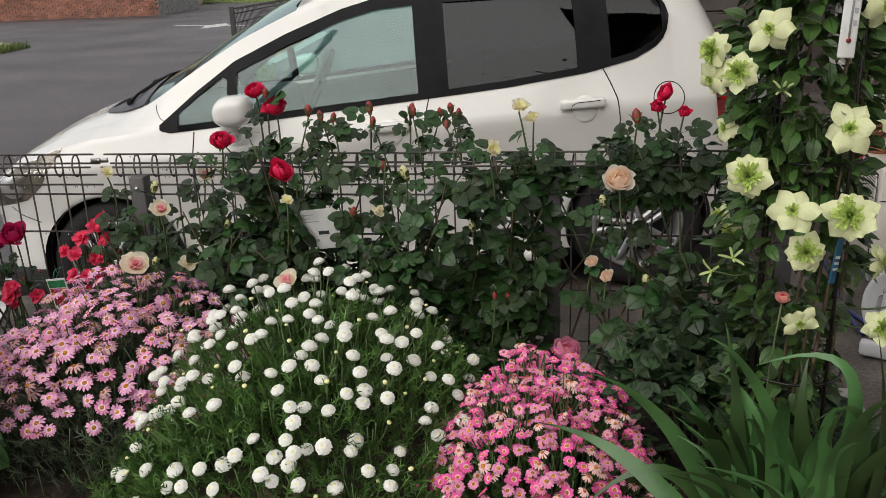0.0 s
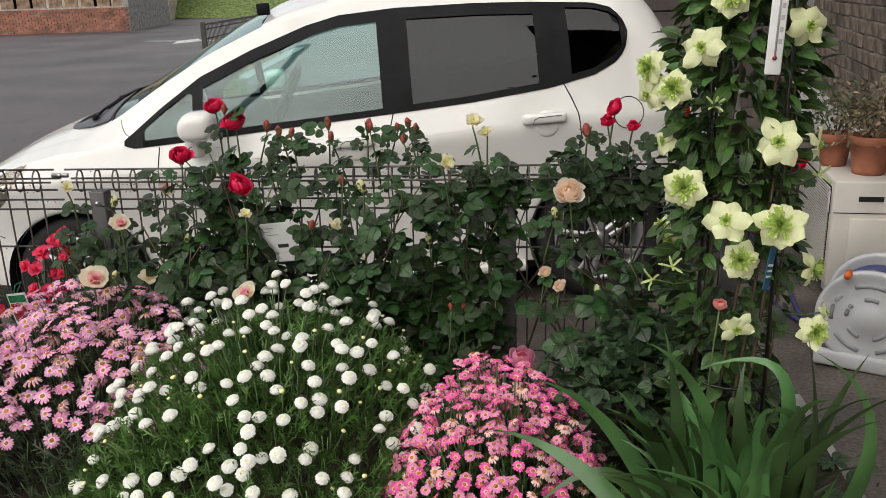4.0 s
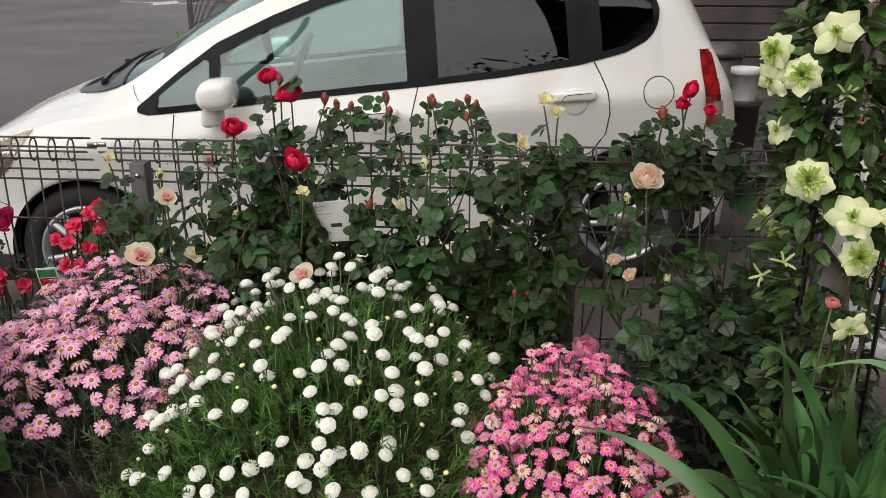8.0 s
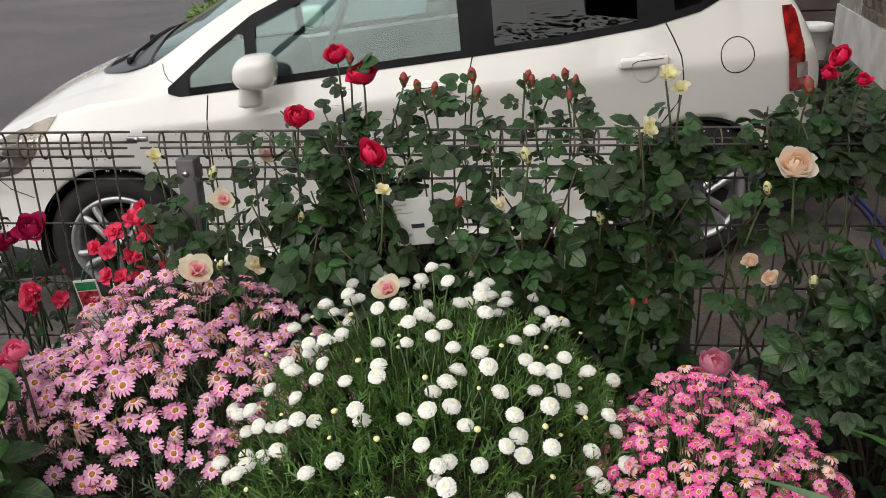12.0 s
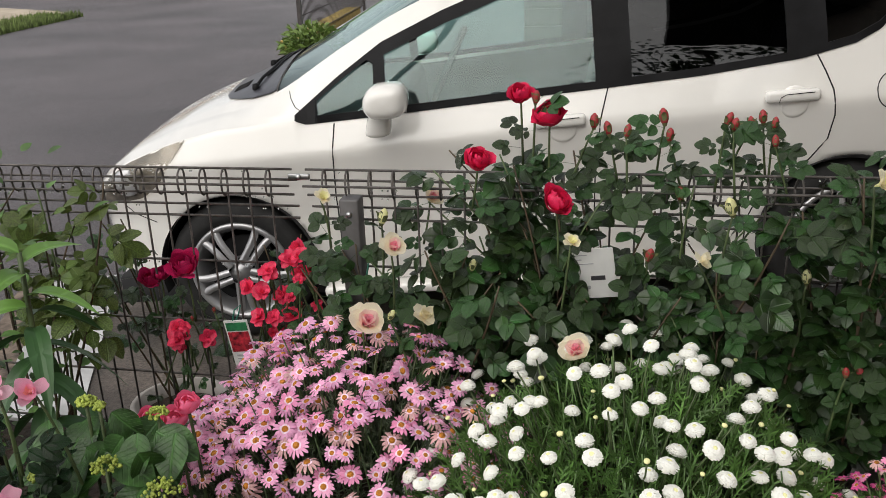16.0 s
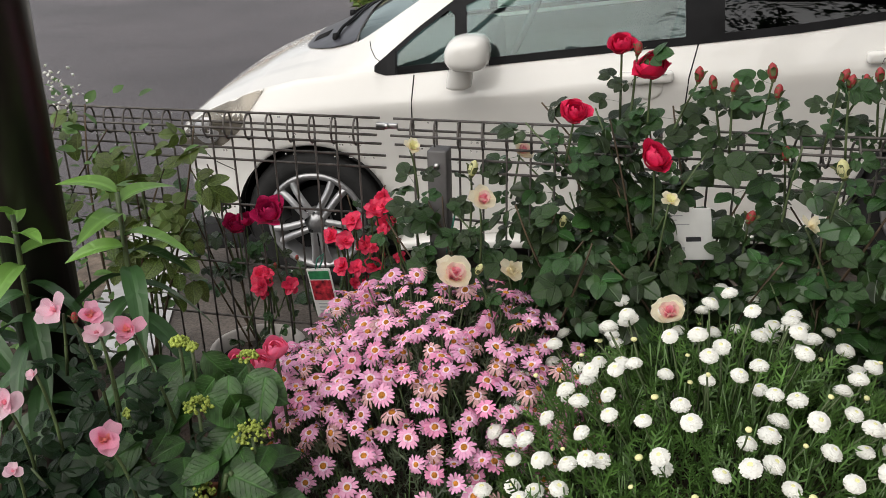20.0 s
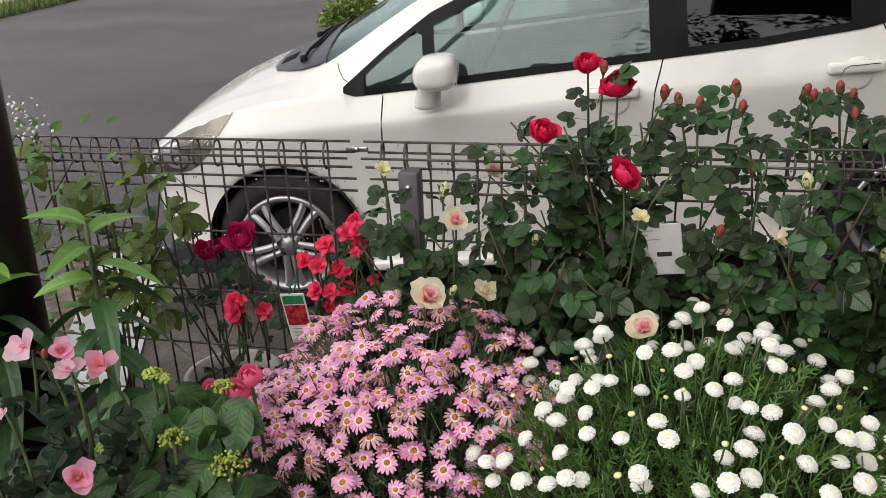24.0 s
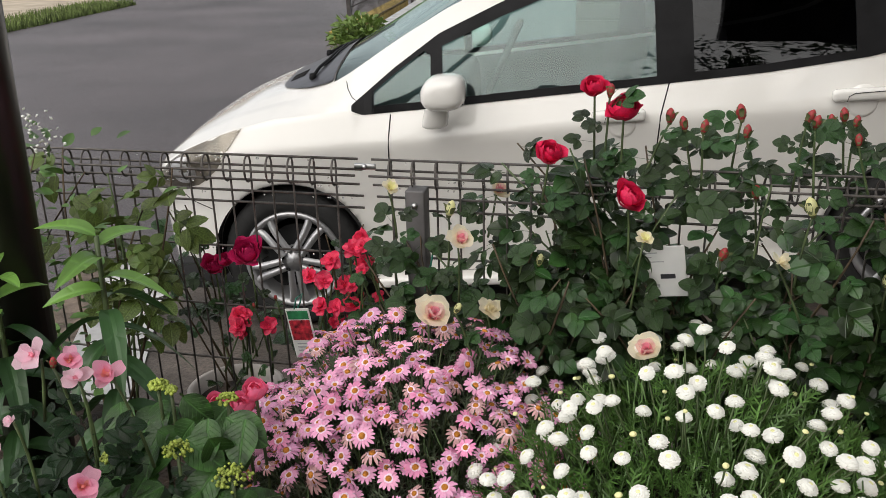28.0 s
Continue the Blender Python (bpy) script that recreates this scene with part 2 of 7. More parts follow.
def lathe(profile, n=32, axis="z"):
    """A turned shape from (radius, height) pairs."""
    verts, faces = [], []
    for r, h in profile:
        for k in range(n):
            a = 2 * math.pi * k / n
            p = (r * math.cos(a), r * math.sin(a), h)
            verts.append(p if axis == "z" else (p[0], h, p[1]))
    for i in range(len(profile) - 1):
        for k in range(n):
            q = (i * n + k, i * n + (k + 1) % n, (i + 1) * n + (k + 1) % n, (i + 1) * n + k)
            faces.append(q if axis == "z" else q[::-1])
    return verts, faces


def grid(nu, nv, fn):
    verts = [fn(i / (nu - 1), j / (nv - 1)) for i in range(nu) for j in range(nv)]
    faces = [(i * nv + j, (i + 1) * nv + j, (i + 1) * nv + j + 1, i * nv + j + 1) for i in range(nu - 1) for j in range(nv - 1)]
    return verts, faces


def tube(points, radius, sides=6, taper=None):
    """A round bar along points; taper is the radius at its end."""
    pts = [Vector(p) for p in points]
    verts, faces = [], []
    n = len(pts)
    for i, p in enumerate(pts):
        d = (pts[min(i + 1, n - 1)] - pts[max(i - 1, 0)]).normalized()
        a = d.cross(Vector((0, 0, 1)) if abs(d.z) < 0.9 else Vector((1, 0, 0))).normalized()
        b = d.cross(a)
        r = radius if taper is None else radius + (taper - radius) * i / (n - 1)
        for k in range(sides):
            w = 2 * math.pi * k / sides
            verts.append(tuple(p + r * (math.cos(w) * a + math.sin(w) * b)))
    for i in range(n - 1):
        for k in range(sides):
            faces.append((i * sides + k, i * sides + (k + 1) % sides, (i + 1) * sides + (k + 1) % sides, (i + 1) * sides + k))
    faces.append(tuple(range(sides))[::-1])
    faces.append(tuple(range((n - 1) * sides, n * sides)))
    return verts, faces


def joined(pieces):
    verts, faces = [], []
    for v, f in pieces:
        o = len(verts)
        verts.extend(v)
        faces.extend(tuple(i + o for i in q) for q in f)
    return verts, faces


def moved(piece, m):
    return [tuple(m @ Vector(v)) for v in piece[0]], piece[1]


def bezier(p0, p1, p2, n=8):
    p0, p1, p2 = Vector(p0), Vector(p1), Vector(p2)
    return [p0 * (1 - t) ** 2 + p1 * 2 * t * (1 - t) + p2 * t * t for t in (i / (n - 1) for i in range(n))]


def scatter(template, mats4):
    """Many copies of a small mesh joined into one, by numpy."""
    tv = np.array(template[0], float)
    ms = np.array([[list(r) for r in m] for m in mats4], float)
    v = np.einsum("nij,kj->nki", ms[:, :3, :3], tv) + ms[:, None, :3, 3]
    k = len(tv)
    faces = [tuple(i + n * k for i in f) for n in range(len(ms)) for f in template[1]]
    return v.reshape(-1, 3).tolist(), faces


def with_uv(me, uv):
    """Give a mesh one uv pair for each vertex."""
    layer = me.uv_layers.new(name="leaf")
    idx = np.empty(len(me.loops), dtype=np.int32)
    me.loops.foreach_get("vertex_index", idx)
    layer.data.foreach_set("uv", np.asarray(uv, dtype=np.float32)[idx].ravel())
    return me


def turned(pos, direction, roll=0.0, size=1.0):
    """The pose of a template whose length is +y and whose face is +z, laid along direction."""
    d = Vector(direction).normalized()
    q = d.to_track_quat("Y", "Z")
    return Matrix.Translation(pos) @ q.to_matrix().to_4x4() @ Matrix.Rotation(roll, 4, "Y") @ Matrix.Diagonal((size, size, size, 1))

# ---- ground, road and boundary ----
SLOPE = math.tan(radians(2.9))
SOIL = 0.47


def drive_z(x):
    return (x + 2.13) * SLOPE


def flat(name, pts, mat, label, category):
    ob = part(name, ([p for p in pts], [tuple(range(len(pts)))]), mat, None, "", False)
    return tagged(ob, label, category, kind="structure")


flat("ground", [(-400, -200, -0.08), (400, -200, -0.08), (400, 600, -0.08), (-400, 600, -0.08)], M_ASPHALT, "dark grey asphalt ground reaching the distance", "ground")
M_PAINT = material("road_paint", (0.62, 0.62, 0.6), 0.7, vary=0.25, scale=9)
M_GRASS = material("verge_grass", (0.13, 0.18, 0.05), 0.9, vary=0.3, scale=5, island=0.3)
M_DIRT = material("road_edge_dirt", (0.17, 0.13, 0.10), 0.9, vary=0.35, scale=12, bump=0.5)
# drive that climbs away from the road
edge = [(-2.32, 3.60), (-2.54, 4.30), (-3.16, 5.65)]
drive = [(x, y, drive_z(x) - 0.004) for x, y in edge + [(-2.6, 6.9), (-2.2, 13.0)]] + [(4.0, 13.0, drive_z(4.0)), (4.0, 0.0, drive_z(4.0)), (0.6, 0.0, drive_z(0.6)), (0.6, 3.60, drive_z(0.6))]
flat("drive", drive, M_CONCRETE, "stained brown-grey concrete car standing", "drive")
for nm, a, b, m, lab, z in (("gutter", 0.0, 0.30, M_KERB, "pale concrete gutter beside the road", -0.012), ("verge", 0.30, 0.46, M_DIRT, "brown dirt strip at the road edge", -0.03)):
    vs = []
    for x, y in edge:
        vs += [(x - a, y - a * 0.42, drive_z(x) * 0.5 - 0.004 + z * 0.4), (x - b, y - b * 0.42, drive_z(x) * 0.5 + z)]
    fs = [(2 * i, 2 * i + 2, 2 * i + 3, 2 * i + 1) for i in range(len(edge) - 1)]
    tagged(part(nm, (vs, [f[::-1] for f in fs]), m, None, "", False), lab, nm, kind="structure")
soil_v, soil_f = grid(61, 31, lambda u, v: (-4.2 + 4.82 * u, 0.4 + 3.1 * v, SOIL + 0.018 * noise.noise((u * 60, v * 30, 0)) + 0.02 * noise.noise((u * 17, v * 9, 3))))
tagged(part("garden_bed", (soil_v, [f[::-1] for f in soil_f]), M_SOIL), "dark brown crumbly garden soil", "soil", kind="structure")
clod_rng = random.Random(4)
clods = []
for _ in range(700):
    p = (clod_rng.uniform(-2.2, 0.7), clod_rng.uniform(2.2, 3.45), SOIL + 0.006)
    s = clod_rng.uniform(0.004, 0.014)
    clods.append(Matrix.Translation(p) @ Euler([clod_rng.uniform(0, 6) for _ in range(3)]).to_matrix().to_4x4() @ Matrix.Diagonal((s, s * 0.8, s * 0.6, 1)))
octa = ([(1, 0, 0), (-1, 0, 0), (0, 1, 0), (0, -1, 0), (0, 0, 1), (0, 0, -1)], [(0, 2, 4), (2, 1, 4), (1, 3, 4), (3, 0, 4), (2, 0, 5), (1, 2, 5), (3, 1, 5), (0, 3, 5)])
tagged(part("soil_clods", scatter(octa, clods), M_SOIL, None, "", False), "small clods and chips on the soil", "soil", kind="stuff")
# low block wall that carries the fence
wall = tagged(part("wall_fence", box(-4.2, 3.51, -0.07, 0.55, 3.63, 0.385), M_BLOCK, None, "", False), "grey concrete block footing under the fence", "wall", kind="structure")
tagged(part("wall_bed", box(0.56, 0.4, -0.07, 0.66, 3.63, 0.44), M_BLOCK, None, "", False), "grey block side wall of the raised bed", "wall", kind="structure")
# edging stones along the front of the bed
stone_rng = random.Random(9)
M_STONE = material("edging_stone", (0.2, 0.14, 0.09), 0.9, vary=0.3, scale=12, per_object=0.25, bump=0.5)
xx = -1.62
while xx < 0.35:
    w = stone_rng.uniform(0.07, 0.11)
    bm = bmesh.new()
    bmesh.ops.create_icosphere(bm, subdivisions=2, radius=1.0)
    for v in bm.verts:
        k = max(abs(v.co.x), abs(v.co.y), abs(v.co.z))
        v.co = (v.co / k * 0.65 + v.co * 0.35) * (1 + 0.12 * noise.noise(v.co * 2 + Vector((xx * 9, 0, 0))))
        v.co = Vector((v.co.x * w * 0.5, v.co.y * 0.05, v.co.z * 0.045))
    st = part("edging_stone", bm, M_STONE)
    st.location = (xx + w / 2, 2.60 + 0.02 * math.sin(xx * 5), SOIL + 0.022)
    st.rotation_euler = (0, 0, stone_rng.uniform(-0.2, 0.2))
    tagged(st, "rough brown edging stone along the flower bed", "stone", "bed edging stones")
    xx += w + 0.006

# ---- far side of the road ----
brick_wall = tagged(part("wall_far", box(-40, 39.6, -0.08, -18.3, 39.9, 1.15), M_MORTAR, None, "", False), "low red brick garden wall across the road", "wall", kind="structure")
brick_wall.matrix_world = Matrix.Translation((-20.3, 43.4, 0)) @ Matrix.Rotation(radians(9), 4, "Z") @ Matrix.Translation((18.3, -39.6, 0))
bricks = []
for r in range(10):
    for c in range(70):
        x = -40 + c * 0.31 + (0.155 if r % 2 else 0)
        bricks.append(Matrix.Translation((x + 0.15, 39.585, -0.01 + r * 0.115)) @ Matrix.Diagonal((0.145, 0.02, 0.05, 1)))
cube = ([(-1, -1, -1), (1, -1, -1), (1, 1, -1), (-1, 1, -1), (-1, -1, 1), (1, -1, 1), (1, 1, 1), (-1, 1, 1)], [(0, 1, 5, 4), (1, 2, 6, 5), (2, 3, 7, 6), (3, 0, 4, 7), (4, 5, 6, 7), (3, 2, 1, 0)])
fb = part("bricks", scatter(cube, bricks), M_BRICKFAR, brick_wall, "", False)
tagged(fb, kind="stuff")
far_fence = thing("lattice_fence", "brown timber fence on the far brick wall", "fence", brick_wall.matrix_world.copy())
M_OLDWOOD = material("old_timber", (0.22, 0.15, 0.10), 0.85, vary=0.3, scale=4, island=0.2)
for i in range(28):
    part("board", box(-40 + i * 0.78, 39.72, 1.12, -40 + i * 0.78 + 0.62, 39.78, 2.3), M_OLDWOOD, far_fence, "", False)
tagged(part("wall_grey", box(0, 0, -0.08, 9.0, 0.3, 1.5), M_BLOCK, None, "", False), "grey block wall beyond the brick wall", "wall", kind="structure").matrix_world = pose(-20.2, 43.5, 0, 0, 0, 101)
tagged(part("far_bank", grid(30, 6, lambda u, v: (-60 + 100 * u, 62 + 14 * v, -0.08 + 5.0 * v ** 0.7 + 0.8 * noise.noise((u * 12, v * 3, 1)))), M_GRASS), "distant green bank beyond the road", "backdrop", kind="structure")
far_house = thing("house", "beige rendered house far across the road", "house", pose(-34, 58, -0.08, 0, 0, 14))
M_BEIGE = material("beige_render", (0.45, 0.38, 0.29), 0.9, vary=0.12, scale=1.5)
M_ROOF = material("grey_roof", (0.12, 0.12, 0.13), 0.7, vary=0.2, scale=2)
part("wall", box(-9, 0, 0, 9, 8, 5.2), M_BEIGE, far_house, "", False)
part("roof", ([(-10, -1, 5.2), (10, -1, 5.2), (10, 9, 5.2), (-10, 9, 5.2), (-8, 4, 8), (8, 4, 8)], [(0, 1, 5, 4), (1, 2, 5), (2, 3, 4, 5), (3, 0, 4), (3, 2, 1, 0)]), M_ROOF, far_house, "", False)
for wx in (-6, -1.5, 3.5):
    win = part("window", box(wx, -0.06, 1.0, wx + 1.7, 0.05, 2.3), M_BLACK_TRIM, far_house, "", False)
    part("pane", box(wx + 0.08, -0.09, 1.08, wx + 1.62, -0.07, 2.22), M_PRIVACY, win, "", False)
# grass verge on the far left of the road
verge_rng = random.Random(3)
blade = ([(-0.5, 0, 0), (0.5, 0, 0), (0.25, 0.1, 0.6), (-0.25, 0.1, 0.6), (0, 0.35, 1)], [(0, 1, 2, 3), (3, 2, 4)])
bl = []
for _ in range(5200):
    t = verge_rng.random()
    c = Vector((-12.7, 14.2, -0.08)).lerp(Vector((-14.75, 23.9, -0.08)), t)
    off = 1.7 * verge_rng.random() ** 1.6
    p = c + Vector((-off * 0.95, off * 0.25, 0))
    s = verge_rng.uniform(0.08, 0.22)
    bl.append(Matrix.Translation(p) @ Matrix.Rotation(verge_rng.uniform(0, 6.3), 4, "Z") @ Matrix.Diagonal((0.03, s * 0.6, s, 1)))
tagged(part("verge_grass", scatter(blade, bl), M_GRASS, None, "", False), "green grass verge along the road", "grass", kind="stuff")
flat("verge_soil", [(-12.8, 14.0, -0.06), (-14.9, 23.9, -0.06), (-17.0, 26.0, -0.06), (-20.4, 28.0, -0.06), (-26.0, 24.0, -0.06), (-26.0, 12.0, -0.06)], M_BEIGE, "bare beige ground behind the verge", "ground")
# painted arrow and lines on the road
arrow = [(-14.8, 33.1), (-13.3, 32.6), (-12.75, 30.9), (-12.3, 32.3), (-11.4, 32.0), (-11.4, 32.3), (-12.4, 32.7), (-13.1, 34.2), (-13.3, 33.0), (-14.8, 33.5)]
flat("road_arrow", [(x, y, -0.074) for x, y in arrow], M_PAINT, "worn white arrow painted on the road", "road marking")
flat("road_line", [(-11.2, 31.9, -0.074), (-9.0, 31.2, -0.074), (-9.0, 31.4, -0.074), (-11.2, 32.1, -0.074)], M_PAINT, "worn white line painted on the road", "road marking")
# neighbour's dark mesh fence with a shrub at the corner of the drive
M_DARKFENCE = material("dark_brown_fence", (0.05, 0.042, 0.04), 0.5, vary=0.2)
nf = thing("mesh_fence", "dark brown mesh fence of the next plot", "fence", pose(-5.45, 15.2, 0, 0, 0, 98))
for i in range(2):
    part("post", box(-0.05 + i * 8.0, -0.03, -0.05, 0.05 + i * 8.0, 0.03, 1.12), M_DARKFENCE, nf, "", False)
upr = mesh_data("upright_wire", *tube([(0, 0, 0.1), (0, 0, 1.05), (0.02, -0.03, 1.10), (0.02, -0.07, 1.06)], 0.0045, 4), M_DARKFENCE)
for i in range(80):
    part("upright_wire", upr, None, nf).location = (0.1 + i * 0.1, 0, 0)
for z in (0.15, 0.5, 0.85, 1.0, 1.08):
    part("cross_wire", tube([(0, 0, z), (8, 0, z)], 0.01, 4), M_DARKFENCE, nf)
tagged(part("kerb_next", box(0, -0.35, -0.08, 9, -0.1, 0.14), M_KERB, None, "", False), "pale kerb of the next plot", "kerb", kind="structure").matrix_world = pose(-5.25, 15.0, 0, 0, 0, 98)
M_YELLOW = material("yellow_block", (0.5, 0.36, 0.1), 0.8, vary=0.2)
tagged(part("yellow_edge", box(0.5, -0.1, -0.08, 8, 0.25, 0.1), M_YELLOW, None, "", False), "yellowish gravel strip under the next fence", "kerb", kind="structure").matrix_world = pose(-5.6, 15.0, 0, 0, 0, 98)

# ---- house on the uphill side ----
M_VENEER = material("stone_veneer", (0.17, 0.13, 0.10), 0.85, vary=0.3, scale=9, per_object=0.3, bump=0.6, bump_scale=40)
M_PLINTH = material("white_plinth", (0.62, 0.6, 0.57), 0.8, vary=0.12, scale=3)
HOUSE = Matrix.Translation((1.66, 5.0, 0)) @ Matrix.Rotation(radians(81), 4, "Z")
house_wall = tagged(part("wall_house", box(-0.8, -0.3, 0.62, 8.0, -0.02, 3.2), M_MORTAR, None, "", False), "brown split-stone veneer house wall", "wall", kind="structure")
house_wall.matrix_world = HOUSE
plinth = tagged(part("plinth", box(-0.8, -0.3, -0.1, 8.0, 0.0, 0.62), M_PLINTH, None, "", False), "white rendered plinth of the house", "wall", kind="structure")
plinth.matrix_world = HOUSE
part("vent", box(1.9, -0.004, 0.32, 2.3, 0.012, 0.5, 0.003), M_DARK, plinth, "dark underfloor vent", False)
shingle = [mesh_data("veneer_stone", *(lambda b: ([v.co[:] for v in b.verts], [[v.index for v in f.verts] for f in b.faces]))(box(0.004, -0.03, 0.004, w - 0.004, 0.0 + d, 0.086, 0.006, 1)), M_VENEER, False) for w, d in ((0.14, 0.006), (0.2, 0.014), (0.27, 0.003), (0.17, 0.01))]
vr = random.Random(12)
count = 0
for r in range(9):
    x = -0.75 - vr.uniform(0, 0.05)
    while x < 4.6 and count < 300:
        k = vr.randrange(4)
        part("veneer_stone", shingle[k], None, house_wall).location = (x, -0.012, 0.63 + r * 0.09)
        x += (0.14, 0.2, 0.27, 0.17)[k]
        count += 1
rest = []
for r in range(9, 28):
    x = -0.75
    while x < 7.5:
        w = vr.choice((0.14, 0.2, 0.27))
        rest.append(Matrix.Translation((x + w / 2, -0.01, 0.675 + r * 0.09)) @ Matrix.Diagonal((w / 2 - 0.004, 0.015 + vr.uniform(0, 0.008), 0.041, 1)))
        x += w
tagged(part("veneer_stones", scatter(cube, rest), M_VENEER, house_wall, "", False), kind="stuff")
# end wall with dark horizontal siding behind the car
M_SIDING = material("dark_siding", (0.07, 0.055, 0.05), 0.7, vary=0.2, scale=3)
end_wall = tagged(part("wall_siding", box(-1.5, 10.8, 0.0, 4.5, 11.0, 3.2), M_SIDING, None, "", False), "dark brown horizontally boarded wall", "wall", kind="structure")
for r in range(18):
    part("siding_board", box(-1.5, 10.76, 0.05 + r * 0.17, 4.5, 10.80, 0.05 + r * 0.17 + 0.155, 0.006, 1), M_SIDING, end_wall, "", False)

# ---- the white hatchback ----
CAR = Matrix.Translation((-2.129, 4.89, 0.0)) @ Matrix.Rotation(radians(7.2), 4, "Z") @ Matrix.Rotation(-radians(2.9), 4, "Y")
WIDE = 1.66
HUBS = (0.0, 2.40)


def tab(x, *pairs):
    """A smooth curve through (x, value) pairs."""
    xs, ys = zip(*pairs)
    return float(np.interp(x, xs, ys))


def soft(fn, x, w=0.05):
    return sum(fn(x + d * w) for d in (-1, -0.5, 0, 0.5, 1)) / 5


def win_bottom(x):
    return tab(x, (-0.70, 0.50), (-0.66, 0.62), (-0.55, 0.70), (-0.42, 0.77), (-0.2, 0.845), (0.0, 0.885), (0.31, 0.905), (0.35, 0.888), (0.63, 0.90), (1.0, 0.92),
               (1.5, 0.945), (1.85, 0.965), (2.2, 1.0), (2.4, 1.04), (2.5, 1.085), (2.545, 1.13), (2.565, 1.2), (2.7, 1.1), (2.8, 1.0), (2.88, 0.88), (2.95, 0.7), (2.98, 0.6))


def win_top(x):
    return tab(x, (-0.70, 0.51), (-0.66, 0.63), (-0.55, 0.72), (-0.42, 0.80), (-0.2, 0.88), (0.0, 0.92), (0.31, 0.925), (0.48, 1.05), (0.66, 1.165), (0.9, 1.262), (1.15, 1.345),
               (1.3, 1.377), (1.55, 1.388), (1.9, 1.38), (2.15, 1.365), (2.42, 1.34), (2.50, 1.315), (2.545, 1.27), (2.565, 1.21), (2.7, 1.15), (2.8, 1.02), (2.88, 0.9), (2.95, 0.72), (2.98, 0.61))


def edge_z(x):
    return tab(x, (-0.70, 0.52), (-0.66, 0.645), (-0.5, 0.76), (-0.33, 0.845), (-0.17, 0.895), (0.0, 0.925), (0.1, 0.95), (0.2, 0.985), (0.3, 1.035), (0.4, 1.095), (0.5, 1.152), (0.7, 1.256),
               (0.9, 1.335), (1.07, 1.40), (1.3, 1.445), (1.6, 1.46), (2.1, 1.452), (2.45, 1.43), (2.58, 1.40), (2.68, 1.32), (2.76, 1.18), (2.84, 1.0), (2.90, 0.9), (2.95, 0.74), (2.98, 0.62))


def mid_z(x):
    return tab(x, (-0.70, 0.53), (-0.66, 0.66), (-0.5, 0.80), (-0.33, 0.892), (-0.17, 0.95), (-0.05, 0.982), (0.05, 1.02), (0.2, 1.082), (0.34, 1.15), (0.57, 1.27), (0.78, 1.372),
               (1.0, 1.46), (1.3, 1.515), (1.6, 1.525), (2.1, 1.51), (2.5, 1.475), (2.68, 1.42), (2.76, 1.24), (2.84, 1.04), (2.90, 0.92), (2.95, 0.75), (2.98, 0.63))


def side_in(x):
    return tab(x, (-0.70, 0.50), (-0.67, 0.33), (-0.62, 0.22), (-0.55, 0.14), (-0.42, 0.06), (-0.25, 0.015), (-0.05, 0.0), (2.5, 0.0), (2.7, 0.012), (2.8, 0.03), (2.88, 0.065), (2.93, 0.14), (2.96, 0.24), (2.98, 0.4))


def edge_in(x):
    return tab(x, (-0.70, 0.55), (-0.66, 0.40), (-0.5, 0.28), (-0.2, 0.23), (0.05, 0.22), (0.2, 0.175), (0.35, 0.155), (0.5, 0.172), (0.7, 0.195), (0.9, 0.215), (1.1, 0.235), (2.4, 0.26), (2.7, 0.25), (2.84, 0.2), (2.98, 0.45))


def section(x):
    """Key points (inset, height) up the side of the body at x."""
    si = soft(side_in, x, 0.03)
    zb, zt, ze, ei = win_bottom(x), win_top(x), soft(edge_z, x, tab(x, (0.15, 0.10), (0.45, 0.04))), soft(edge_in, x)
    ze = max(ze, zt + 0.012)
    crease = min(0.768 + 0.034 * x, zb - 0.05)
    bi = si + 0.045 + (0.47 * max(0.0, zb - 1.0) if x > 2.2 else 0.0)
    ti = bi + (ei - bi) * max(0.0, min(1.0, (zt - zb) / max(0.05, ze - zb))) ** 1.15
    return [(si + 0.10, 0.20), (si + 0.075, 0.30), (si + 0.058, 0.52), (si + 0.004, crease - 0.012), (si + 0.006, crease + 0.01), (bi, zb), (ti, zt), (max(ei, ti + 0.01), ze)]


def side_inset(x, z):
    k = section(x)
    return float(np.interp(z, [p[1] for p in k], [p[0] for p in k]))


def glass_pt(x, s, out=0.0):
    """A point of the window band: s runs from its lower to its upper edge in metres-true share."""
    zb, zt = win_bottom(x), win_top(x)
    z = zb + (zt - zb) * s
    k = section(x)
    (bi, _), (ti, _) = k[5], k[6]
    bow = 0.018 * math.sin(math.pi * s) if zt - zb > 0.1 else 0
    return Vector((x, bi + (ti - bi) * s - bow - out, z))


